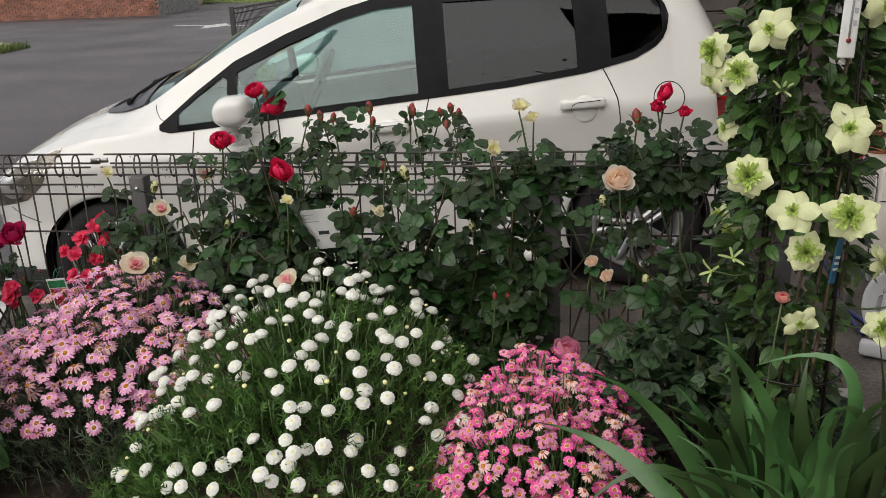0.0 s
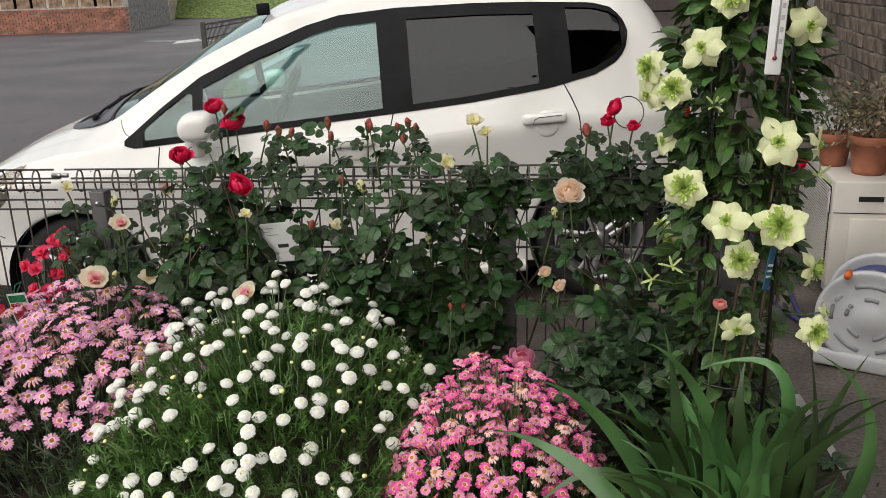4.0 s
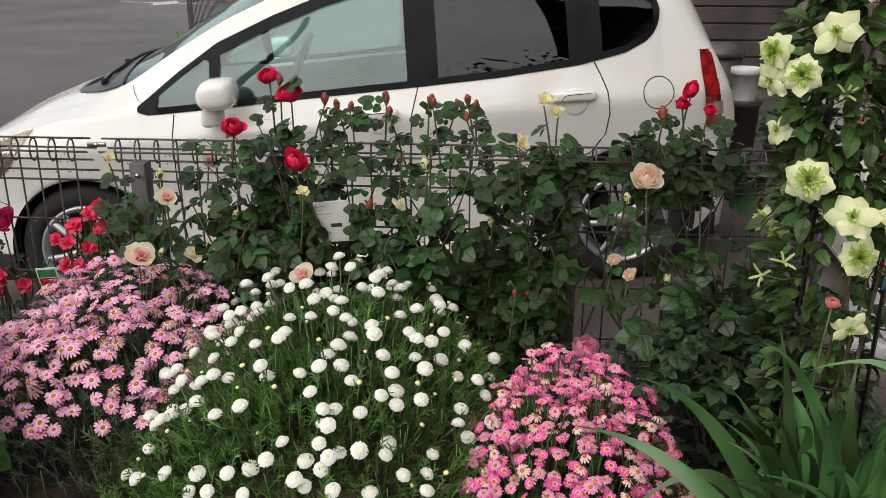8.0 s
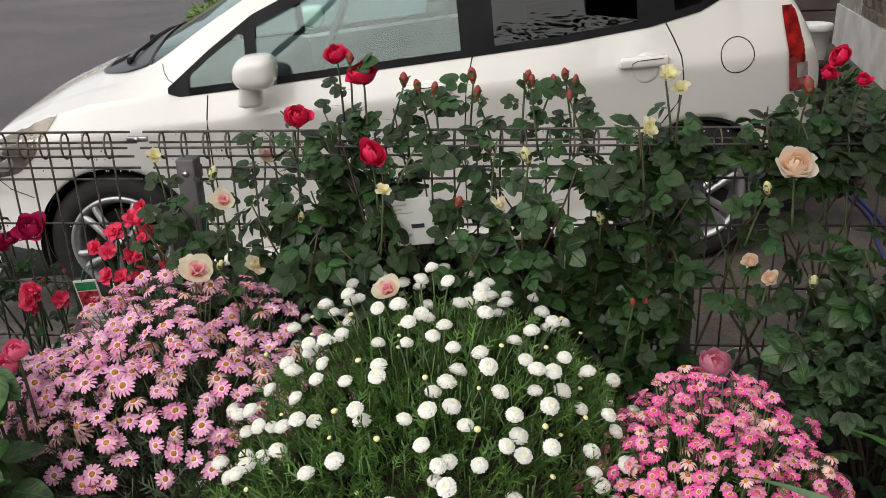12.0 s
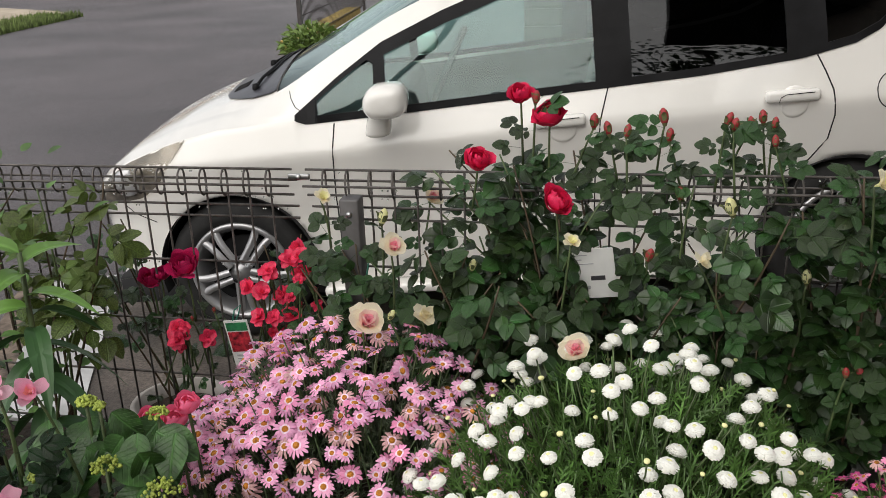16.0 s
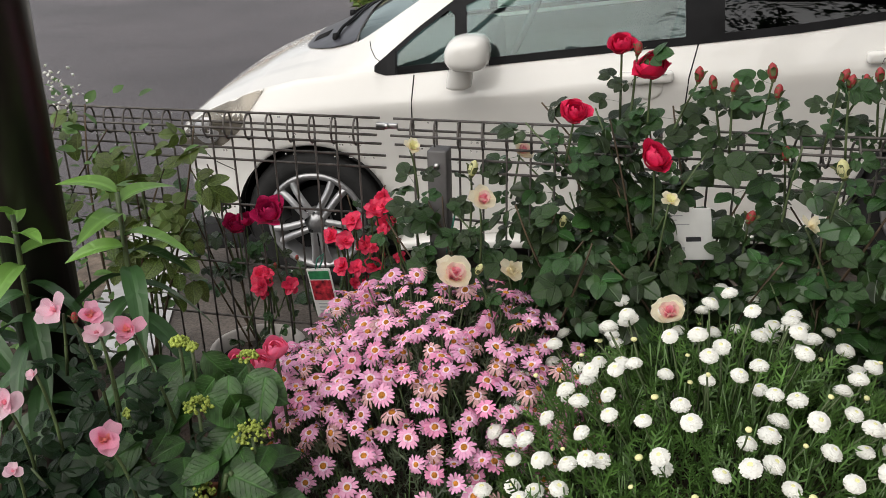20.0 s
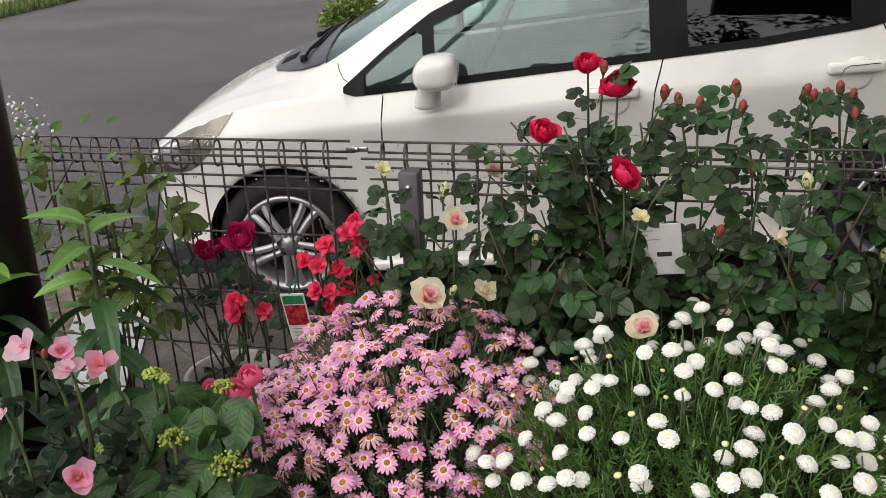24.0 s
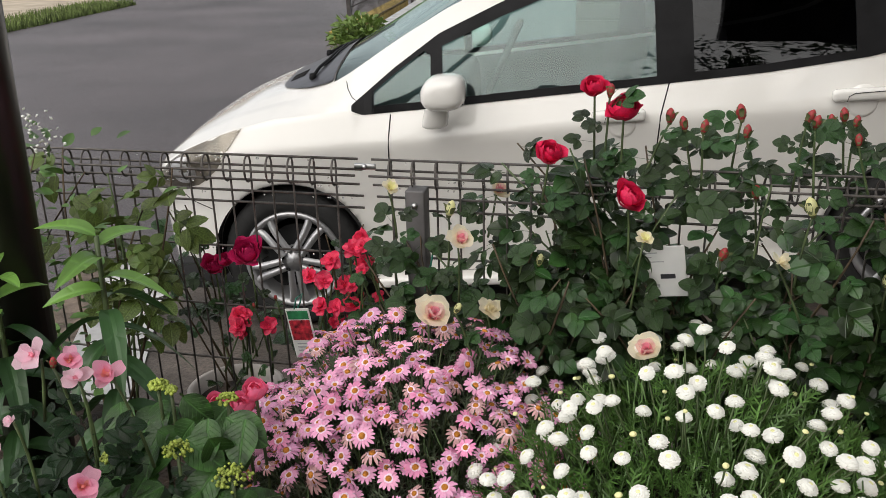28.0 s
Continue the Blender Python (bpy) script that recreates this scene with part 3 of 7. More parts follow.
def build_car():
    car = thing("car", "white five-door hatchback parked nose to the road", "car", CAR)
    xs = sorted(set([round(-0.70 + 0.025 * i, 4) for i in range(148)] + [0.31, 2.565, -0.69]))
    xs = [x for x in xs if x <= 2.98]
    blocks = (5, 8, 10, 2, 5, 8, 3)
    rows = []
    for x in xs:
        k = section(x)
        mz = soft(mid_z, x, 0.04)
        row = []
        for (a, b), n in zip(zip(k, k[1:]), blocks):
            for i in range(n):
                t = i / n
                row.append((a[0] + (b[0] - a[0]) * t, a[1] + (b[1] - a[1]) * t))
        e = k[-1]
        for i in range(13):
            t = i / 12
            row.append((e[0] + (WIDE / 2 - e[0]) * t, e[1] + (max(mz, e[1] + 0.005) - e[1]) * math.sin(t * math.pi / 2) ** tab(x, (-0.6, 1.0), (-0.3, 0.75), (0.0, 0.6), (0.2, 0.65), (0.4, 1.0))))
        rows.append(row)
    nv = len(rows[0])
    win0, win1 = sum(blocks[:5]), sum(blocks[:6])
    verts, faces, shield = [], [], []
    for side in (0, 1):
        base = len(verts)
        for x, row in zip(xs, rows):
            for ins, z in row:
                px, pz = x, z
                for hx in HUBS:
                    d = math.hypot(px - hx, pz - 0.305)
                    if 0.27 < d < 0.322 and ins < 0.3:
                        px, pz = hx + (px - hx) * 0.322 / d, 0.305 + (pz - 0.305) * 0.322 / d
                verts.append((px, ins if side == 0 else WIDE - ins, pz))
        for i in range(len(xs) - 1):
            for j in range(nv - 1):
                q = [base + i * nv + j, base + (i + 1) * nv + j, base + (i + 1) * nv + j + 1, base + i * nv + j + 1]
                c = sum((Vector(verts[a]) for a in q), Vector()) / 4
                ins = min(c.y, WIDE - c.y)
                if any(math.hypot(c.x - hx, c.z - 0.305) < 0.3195 for hx in HUBS) and ins < 0.35 and c.z < 0.7:
                    continue
                if win0 <= j < win1 and 0.31 <= xs[i] < 2.565:
                    continue
                if side:
                    q = q[::-1]
                if j >= win1 + blocks[6] and 0.215 < c.x < 0.95:
                    shield.append(q)
                else:
                    faces.append(q)
    part("body", (verts, faces), M_WHITE_CAR, car, "white painted body shell")
    # grey cloth and plastic lining inside the shell
    lined = [q for q in faces if all(0.30 < verts[a][0] < 2.74 and verts[a][2] > 0.34 for a in q)]
    keep = sorted({a for q in lined for a in q})
    at = {a: k for k, a in enumerate(keep)}
    part("cabin_lining", ([(verts[a][0], verts[a][1] + (0.022 if verts[a][1] < WIDE / 2 else -0.022) * (verts[a][2] < 1.46), verts[a][2] - 0.016) for a in keep], [tuple(at[a] for a in q)[::-1] for q in lined]), M_SEAT, car)
    used = sorted({a for q in shield for a in q})
    lut = {a: k for k, a in enumerate(used)}
    outer = [verts[a] for a in used]
    part("windscreen", (outer, [tuple(lut[a] for a in q) for q in shield]), M_GLASS, car, "raked windscreen").visible_shadow = False
    def cowl_pt(u, v):
        wide = 0.18 + (WIDE - 0.36) * v
        ins = min(wide, WIDE - wide)
        front = tab(ins, (0.18, 0.20), (0.22, 0.12), (0.27, 0.05), (0.34, -0.02), (0.42, -0.055), (0.83, -0.075))
        x = front + (0.222 - front) * u
        ei, ze, mz = soft(edge_in, x), soft(edge_z, x, tab(x, (0.15, 0.10), (0.45, 0.04))), soft(mid_z, x, 0.04)
        t = max(0.0, (ins - ei) / (WIDE / 2 - ei))
        return (x, wide, ze + (max(mz, ze + 0.005) - ze) * math.sin(t * math.pi / 2) ** tab(x, (-0.6, 1.0), (-0.3, 0.75), (0.0, 0.6), (0.2, 0.65), (0.4, 1.0)) + 0.006)
    cowl = part("cowl_panel", grid(12, 81, cowl_pt), M_COWL, car, "glossy black plastic cowl under the windscreen")
    for side in (0, 1):
        for k in range(7):
            v0 = 0.20 + 0.012 * k
            ends = [Vector(cowl_pt(u, v0 if side == 0 else 1 - v0)) + Vector((0, 0, 0.001)) for u in (0.10, 0.22, 0.34)]
            part("air_slot", tube(ends, 0.0022, 5), M_DARK, cowl)
    bead_rng = random.Random(5)
    beads = []
    for _ in range(2600):
        x, wide = bead_rng.uniform(-0.52, 0.10), bead_rng.uniform(0.26, WIDE - 0.26)
        ins = min(wide, WIDE - wide)
        ei, ze, mz = soft(edge_in, x), soft(edge_z, x, tab(x, (0.15, 0.10), (0.45, 0.04))), soft(mid_z, x, 0.04)
        t = max(0.0, (ins - ei) / (WIDE / 2 - ei))
        z = ze + (max(mz, ze + 0.005) - ze) * math.sin(t * math.pi / 2) ** tab(x, (-0.6, 1.0), (-0.3, 0.75), (0.0, 0.6), (0.2, 0.65), (0.4, 1.0))
        r = bead_rng.uniform(0.0015, 0.0042)
        beads.append(Matrix.Translation((x, wide, z + r * 0.15)) @ Matrix.Diagonal((r, r, r * 0.5, 1)))
    dome = lathe([(1.0, 0.0), (0.85, 0.6), (0.5, 0.9), (0.001, 1.0)], 8)
    tagged(part("rain_film", scatter(dome, beads), M_LAMPGLASS, car, "clear rain beads on the bonnet"), kind="stuff")
    part("underbody", box(-0.55, 0.12, 0.16, 2.85, WIDE - 0.12, 0.28), M_DARK, car)
    part("rocker", box(0.34, 0.02, 0.17, 2.06, 0.12, 0.215, 0.015), M_WHITE_CAR, car)
    # window band: black frame with the panes let in
    panes = [("quarter_window", 0.40, 0.625, M_GLASS), ("door_window", 0.67, 1.462, M_GLASS), ("door_window", 1.595, 2.155, M_PRIVACY), ("quarter_window", 2.30, 2.53, M_PRIVACY)]
    for side in (0, 1):
        def put_side(p):
            return (p.x, p.y, p.z) if side == 0 else (p.x, WIDE - p.y, p.z)
        cuts = sorted({0.315, 2.56, *[v for p in panes for v in p[1:3]], *[round(0.33 + 0.03 * i, 3) for i in range(75)]})
        frame_v, frame_f = [], []
        holes = {p[1:3]: ([], []) for p in panes}

        def levels(x):
            h = max(0.02, win_top(x) - win_bottom(x))
            lo_m, hi_m = min(0.45, 0.028 / h), max(0.55, 1 - (0.05 if 0.6 < x < 2.2 else 0.022) / h)
            return [0, lo_m * 0.5, lo_m] + [lo_m + (hi_m - lo_m) * k / 6 for k in range(1, 6)] + [hi_m, (1 + hi_m) / 2, 1]
        for a, b in zip(cuts, cuts[1:]):
            mid = (a + b) / 2
            owner = next((p for p in panes if p[1] <= mid <= p[2]), None)
            la, lb = levels(a), levels(b)
            for k in range(10):
                inside = owner is not None and 2 <= k < 8
                if not inside:
                    o = len(frame_v)
                    for x, s in ((a, la[k]), (b, lb[k]), (b, lb[k + 1]), (a, la[k + 1])):
                        frame_v.append(put_side(glass_pt(x, s, 0.004)))
                    frame_f.append((o, o + 1, o + 2, o + 3) if side == 0 else (o + 3, o + 2, o + 1, o))
                else:
                    hv, hf = holes[owner[1:3]]
                    o = len(hv)
                    for x, s in ((a, la[k]), (b, lb[k]), (b, lb[k + 1]), (a, la[k + 1])):
                        hv.append(put_side(glass_pt(x, s, -0.004)))
                    hf.append((o, o + 1, o + 2, o + 3) if side == 0 else (o + 3, o + 2, o + 1, o))
        part("window_frame", (frame_v, frame_f), M_BLACK_TRIM, car, "glossy black window surround")
        for nm, a, b, m in panes:
            bm = bmesh.new()
            hv, hf = holes[(a, b)]
            vs = [bm.verts.new(v) for v in hv]
            for f in hf:
                bm.faces.new([vs[i] for i in f])
            bmesh.ops.remove_doubles(bm, verts=bm.verts[:], dist=0.0004)
            pane = part(nm, bm, m, car, "dark smoked side glass" if m is M_PRIVACY else "clear greenish side glass")
            pane.visible_shadow = False
    # shut lines
    def line(pts, r=0.0028, name="shut_line"):
        dense = []
        for (x0, z0), (x1, z1) in zip(pts, pts[1:]):
            n = max(2, int(math.hypot(x1 - x0, z1 - z0) / 0.03))
            dense += [(x0 + (x1 - x0) * i / n, z0 + (z1 - z0) * i / n) for i in range(n)]
        dense.append(pts[-1])
        part(name, tube([(x, side_inset(x, z) + r * 0.05, z) for x, z in dense], r, 6), M_DARK, car)
    line([(0.463, 0.885), (0.452, 0.80), (0.435, 0.6), (0.43, 0.4), (0.44, 0.22)])
    line([(1.505, 0.945), (1.47, 0.83), (1.45, 0.6), (1.44, 0.22)])
    line([(2.262, 1.01), (2.29, 0.95), (2.315, 0.885), (2.325, 0.79), (2.31, 0.7), (2.25, 0.62), (2.15, 0.57), (2.08, 0.49), (2.04, 0.4), (2.02, 0.23)])
    line([(0.47, 0.215), (1.2, 0.21), (2.0, 0.215)])
    line([(2.535 + 0.066 * math.cos(a * math.pi / 18), 0.868 + 0.068 * math.sin(a * math.pi / 18)) for a in range(37)], 0.0022, "fuel_flap_line")
    line([(0.345, 0.93), (0.312, 0.95), (0.292, 0.98), (0.284, 1.005)], 0.0018, "wing_seam")
    line([(-0.33, 0.52), (-0.42, 0.56), (-0.46, 0.60)], 0.002, "bumper_line")
    # door handles
    for x0, z0 in ((1.22, 0.822), (2.065, 0.855)):
        handle = part("door_handle", box(x0, -0.028, z0, x0 + 0.195, 0.012, z0 + 0.044, 0.014, 3), M_WHITE_CAR, car, "white grip door handle")
        part("handle_recess", lathe([(0.001, 0), (0.045, -0.001), (0.055, 0.002), (0.06, 0.008)], 20, "y"), M_WHITE_CAR, handle).location = (x0 + 0.11, 0.003, z0 - 0.005)
        part("handle_gap", tube([(x0 + 0.045, -0.0285, z0 + 0.002), (x0 + 0.05, -0.0288, z0 + 0.02), (x0 + 0.07, -0.0288, z0 + 0.03), (x0 + 0.17, -0.0288, z0 + 0.033)], 0.0015, 4), M_DARK, handle)
    # wing mirrors
    for side in (0, 1):
        def flip(p):
            return p if side == 0 else (p[0], WIDE - p[1], p[2])
        def head(u, v):
            a, b = u * 2 * math.pi, -math.pi / 2 + v * math.pi
            cx, sx = math.cos(b), math.sin(b)
            r = abs(cx) ** 0.55
            px = r * math.copysign(abs(math.cos(a)) ** 0.62, math.cos(a))
            py = 0.088 * math.copysign(abs(sx) ** 0.7, sx)
            pz = r * math.copysign(abs(math.sin(a)) ** 0.66, math.sin(a))
            wide = 0.084 - 0.012 * max(0.0, pz) - 0.010 * max(0.0, -pz)
            lip = 0.004 * math.exp(-((pz + 0.42) / 0.07) ** 2) * r
            return flip((0.690 + px * (wide + lip) + 0.012 * (pz > 0) * pz, -0.115 + py, 0.985 + pz * 0.064))
        mirror = part("wing_mirror", grid(40, 20, head), M_WHITE_CAR, car, "white rounded wing mirror")
        def foot(u, v):
            a = u * 2 * math.pi
            z = 0.842 + v * 0.092
            w = 0.047 + 0.004 * math.sin(v * math.pi) - 0.007 * v
            rr = 1.0 if 0.02 < v < 0.98 else 0.7
            ca, sa = math.cos(a), math.sin(a)
            return flip((0.640 + 0.018 * v + rr * w * math.copysign(abs(ca) ** 0.8, ca), -0.060 + 0.9 * rr * w * math.copysign(abs(sa) ** 0.8, sa) + 0.02 * (1 - v), z))
        part("mirror_stalk", grid(24, 12, foot), M_WHITE_CAR, mirror)
        part("mirror_seam", tube([flip((0.66 + 0.052 * math.cos(q), -0.075 + 0.052 * math.sin(q), 0.930)) for q in (k * math.pi / 12 for k in range(25))], 0.0022, 5), M_DARK, mirror)
        part("mirror_glass", moved(lathe([(0.001, 0), (0.052, 0.0)], 18, "z"), Matrix.Translation(flip((0.762, -0.115, 0.985))) @ Matrix.Rotation(radians(90), 4, "Y")), M_ALLOY, mirror)
    # headlamps: lens over a reflector
    for side in (0, 1):
        def lens(u, v, dep=0.0):
            x = -0.60 + 0.46 * u
            zlo = tab(x, (-0.60, 0.60), (-0.5, 0.605), (-0.35, 0.635), (-0.26, 0.70), (-0.14, 0.855))
            zhi = tab(x, (-0.60, 0.625), (-0.5, 0.72), (-0.4, 0.775), (-0.25, 0.83), (-0.14, 0.86))
            z = zlo + (zhi - zlo) * v
            y = side_inset(x, z) - 0.006 + dep
            return (x, y if side == 0 else WIDE - y, z)
        lamp = part("headlamp", grid(20, 9, lambda u, v: lens(u, v, 0.004)), M_REFLECTOR, car, "swept-back clear headlamp")
        part("lens", grid(20, 9, lambda u, v: lens(u, v, -0.004)), M_LAMPGLASS, lamp).visible_shadow = False
        part("bulb_ring", moved(lathe([(0.012, 0.0), (0.05, -0.004), (0.055, 0.003)], 20, "y"), Matrix.Translation(lens(0.42, 0.52, -0.002))), M_ALLOY, lamp)
        # tail lamps
        def tail(u, v):
            z = 0.70 + 0.335 * v
            low = (1.035 - z) / 0.335
            xa = 2.722 + 0.040 * low ** 1.5
            xb = 2.79 + 0.085 * low ** 0.7
            x = xa + (xb - xa) * u
            y = side_inset(x, z) - 0.010 + 0.02 * u ** 2
            return (x, y if side == 0 else WIDE - y, z)
        rear = part("tail_lamp", grid(8, 20, tail), M_RED_LENS, car, "red tail lamp with a clear lower band")
        part("clear_band", grid(6, 5, lambda u, v: tuple(Vector(tail(0.30 + 0.68 * u, 0.16 + 0.18 * v)) + Vector((0.0, -0.003 if side == 0 else 0.003, 0)))), M_CLEAR_LENS, rear)
    # wheels
    spoke_v = []
    for k in range(5):
        for s in (-1, 1):
            a = radians(90 + 72 * k)
            rot = Matrix.Rotation(a, 4, "Y")
            def arm(u, v, s=s):
                r = 0.040 + 0.150 * u
                off = s * (0.0165 + 0.006 * u + 0.012 * u ** 5) + (v - 0.5) * (0.028 + 0.006 * u)
                dep = -0.020 - 0.013 * math.sin(v * math.pi) ** 0.6 + 0.020 * u * u
                return (r, dep, off)
            spoke_v.append(moved(grid(9, 7, arm), rot))
    rim_me = mesh_data("rim", *lathe([(0.150, 0.11), (0.166, 0.05), (0.178, 0.005), (0.190, -0.012), (0.198, -0.018), (0.208, -0.014), (0.211, 0.0), (0.206, 0.004)], 48, "y"), M_ALLOY)
    tyre_me = mesh_data("tyre", *lathe([(0.204, 0.006), (0.212, -0.008), (0.235, -0.016), (0.265, -0.014), (0.286, -0.004), (0.296, 0.016), (0.299, 0.06), (0.299, 0.13), (0.285, 0.165), (0.2, 0.17)], 48, "y"), M_RUBBER)
    hub_me = mesh_data("hub_cap", *lathe([(0.001, -0.024), (0.028, -0.022), (0.034, -0.014), (0.052, -0.012), (0.06, 0.02)], 28, "y"), M_ALLOY)
    disc_me = mesh_data("brake_disc", *lathe([(0.001, 0.06), (0.13, 0.06), (0.132, 0.08)], 28, "y"), M_DARK)
    arm_me = [mesh_data("spoke", *s, M_ALLOY) for s in spoke_v]
    nut_me = mesh_data("wheel_nut", *lathe([(0.001, -0.016), (0.009, -0.015), (0.010, 0.0)], 10, "y"), M_DARK)
    for hx in HUBS:
        for side in (0, 1):
            wheel = part("wheel", rim_me, None, car, "five twin-spoke silver alloy wheel")
            at = Matrix.Translation((hx, 0.060, 0.299)) if side == 0 else Matrix.Translation((hx, WIDE - 0.060, 0.299)) @ Matrix.Rotation(math.pi, 4, "Z")
            wheel.matrix_local = at @ Matrix.Rotation(radians(22 if hx else 0), 4, "Y")
            part("tyre", tyre_me, None, wheel)
            part("hub_cap", hub_me, None, wheel)
            part("brake_disc", disc_me, None, wheel)
            for a in arm_me:
                part("spoke", a, None, wheel)
            for k in range(5):
                a = radians(126 + 72 * k)
                part("wheel_nut", nut_me, None, wheel).location = (0.05 * math.cos(a), -0.004, -0.05 * math.sin(a))
            y0, y1 = (0.03, 0.42) if side == 0 else (WIDE - 0.03, WIDE - 0.42)
            part("wheel_well", grid(25, 3, lambda u, v: (hx + 0.325 * math.cos(math.pi * (1.15 * u - 0.075)), y0 + (y1 - y0) * v, 0.305 + 0.325 * math.sin(math.pi * (1.15 * u - 0.075)))), M_DARK, car)
            part("well_back", ([(hx - 0.36, y1, 0.2), (hx + 0.36, y1, 0.2), (hx + 0.36, y1, 0.68), (hx - 0.36, y1, 0.68)], [(0, 1, 2, 3)]), M_DARK, car)
    # cabin
    part("dashboard", box(0.15, 0.22, 0.62, 0.72, WIDE - 0.22, 0.93, 0.06), M_DASH, car)
    part("cabin_floor", box(0.3, 0.15, 0.30, 2.6, WIDE - 0.15, 0.36), M_DASH, car)
    for y in (0.28, 0.93):
        for x in (1.05, 1.95):
            seat = part("car_seat", box(x, y, 0.40, x + 0.5, y + 0.46, 0.60, 0.06), M_SEAT, car)
            part("seat_back", moved((lambda b: ([v.co[:] for v in b.verts], [[v.index for v in f.verts] for f in b.faces]))(box(-0.07, y, 0, 0.07, y + 0.46, 0.58, 0.05)), Matrix.Translation((x + 0.52, 0, 0.55)) @ Matrix.Rotation(radians(14), 4, "Y")), M_SEAT, seat)
            part("headrest", moved((lambda b: ([v.co[:] for v in b.verts], [[v.index for v in f.verts] for f in b.faces]))(box(-0.05, y + 0.1, 0, 0.05, y + 0.36, 0.17, 0.04)), Matrix.Translation((x + 0.68, 0, 1.15)) @ Matrix.Rotation(radians(14), 4, "Y")), M_SEAT, seat)
    ring = [(0.19 * math.cos(a), 0.19 * math.sin(a), 0) for a in (2 * math.pi * i / 32 for i in range(33))]
    part("steering_wheel", moved(joined([tube(ring, 0.014, 8), tube([(-0.18, 0, 0), (0.18, 0, 0)], 0.02), tube([(0, -0.18, 0), (0, 0, 0)], 0.02)]),
         Matrix.Translation((0.86, 1.16, 0.93)) @ Matrix.Rotation(radians(-62), 4, "Y")), M_DASH, car)
    # wipers lie along the foot of the screen
    for v0, v1 in ((0.10, 0.56), (0.50, 0.84)):
        run = [Vector(cowl_pt(u, v0 + (v1 - v0) * k / 6)) + Vector((0, 0, 0.008 + 0.004 * (k % 2))) for k, u in enumerate((0.45, 0.60, 0.68, 0.72, 0.74, 0.75, 0.76))]
        wiper = part("wiper", tube(run, 0.007, 6, 0.004), M_BLACK_TRIM, car)
        part("wiper_pivot", lathe([(0.001, 0.016), (0.013, 0.014), (0.016, 0.0), (0.016, -0.01)], 12), M_BLACK_TRIM, wiper).location = run[0]
        part("wiper_blade", tube([p + Vector((0.02, 0, 0.004)) for p in run[1:]], 0.004, 5), M_BLACK_TRIM, wiper)
    part("aerial_base", box(0.90, 0.42, 1.40, 0.96, 0.45, 1.455, 0.008), M_BLACK_TRIM, car)
    return car


build_car()

# ---- welded mesh fence on a low block wall ----
FENCE_Y, FENCE_TOP = 3.56, 1.105


def fence_panel(x0, x1, label):
    fence = thing("mesh_fence", label, "fence", pose(x0, FENCE_Y, 0), "fence panels")
    w = x1 - x0
    n = int(round(w / 0.05)) - 1
    top = FENCE_TOP
    # the roll at the top: three bars tied by hooked wire ends
    loop = [(0.007 * math.sin(a * 0.5), -0.021 + 0.023 * math.cos(a), top - 0.027 + 0.029 * math.sin(a)) for a in (2 * math.pi * (k / 14) for k in range(15))]
    wire = mesh_data("upright_wire", *tube([(0, 0, 0.40), (0, 0, 0.75), (0, 0, 1.03)] + loop, 0.0024, 6), M_WIRE)
    bar = mesh_data("cross_wire", *tube([(0, 0, 0), (w / 2, 0, 0), (w, 0, 0)], 0.0028, 6), M_WIRE)
    for i in range(n):
        part("upright_wire", wire, None, fence).location = (0.035 + i * 0.05, 0, 0)
    for dy, z in ((-0.022, top + 0.004), (-0.046, top - 0.026), (0.004, top - 0.026), (-0.020, top - 0.052), (0.004, top - 0.085), (0.004, top - 0.112),
                  (0.004, top - 0.22), (0.004, top - 0.37), (0.004, top - 0.515), (0.004, top - 0.66)):
        part("cross_wire", bar, None, fence).location = (0, dy, z)
    return fence


fence_panel(-3.30, -1.355, "brown-grey welded wire mesh fence with a rolled top edge")
fence_panel(-1.325, 0.45, "brown-grey welded wire mesh fence overgrown with roses")
joint = thing("panel_clip", "steel clip joining two fence panels", "clip", pose(-1.34, FENCE_Y - 0.022, FENCE_TOP - 0.012))
part("strap", box(-0.024, -0.004, -0.006, 0.024, 0.004, 0.006, 0.002), M_STEEL, joint)
part("bolt", lathe([(0.001, -0.009), (0.006, -0.008), (0.007, -0.003)], 10, "y"), M_STEEL, joint)
for px, lab in ((-1.222, "grey square fence post with a bolted cap"), (-0.138, "grey square fence post among rose stems"), (0.42, "grey square fence post behind the clematis"), (-2.3, "grey square fence post behind leaves")):
    post = thing("fence_post", lab, "post", pose(px, FENCE_Y - 0.045, 0), "fence posts")
    part("post", box(-0.021, -0.021, 0.40, 0.021, 0.021, 1.057, 0.004), M_POST, post)
    part("bolt", lathe([(0.001, -0.006), (0.006, -0.005), (0.007, 0.0)], 10, "y"), M_STEEL, post).location = (0, -0.021, 1.025)
    part("clip", box(-0.012, 0.018, 1.0, 0.012, 0.05, 1.03, 0.003), M_POST, post)

# raindrops hanging on the wires
drop_rng = random.Random(77)
drops = []
for _ in range(300):
    z, dy = drop_rng.choice(((FENCE_TOP, -0.022), (FENCE_TOP - 0.03, -0.046), (FENCE_TOP - 0.056, -0.02), (FENCE_TOP - 0.089, 0.004), (FENCE_TOP - 0.224, 0.004), (FENCE_TOP - 0.374, 0.004)))
    drops.append(Matrix.Translation((drop_rng.choice((drop_rng.uniform(-2.4, -1.37), drop_rng.uniform(-1.31, 0.4))), FENCE_Y + dy - 0.002, z - 0.0025)) @ Matrix.Diagonal((0.0021, 0.0021, 0.0026, 1)))
bm = bmesh.new()
bmesh.ops.create_icosphere(bm, subdivisions=1, radius=1.0)
ball = ([v.co[:] for v in bm.verts], [[v.index for v in f.verts] for f in bm.faces])
bm.free()
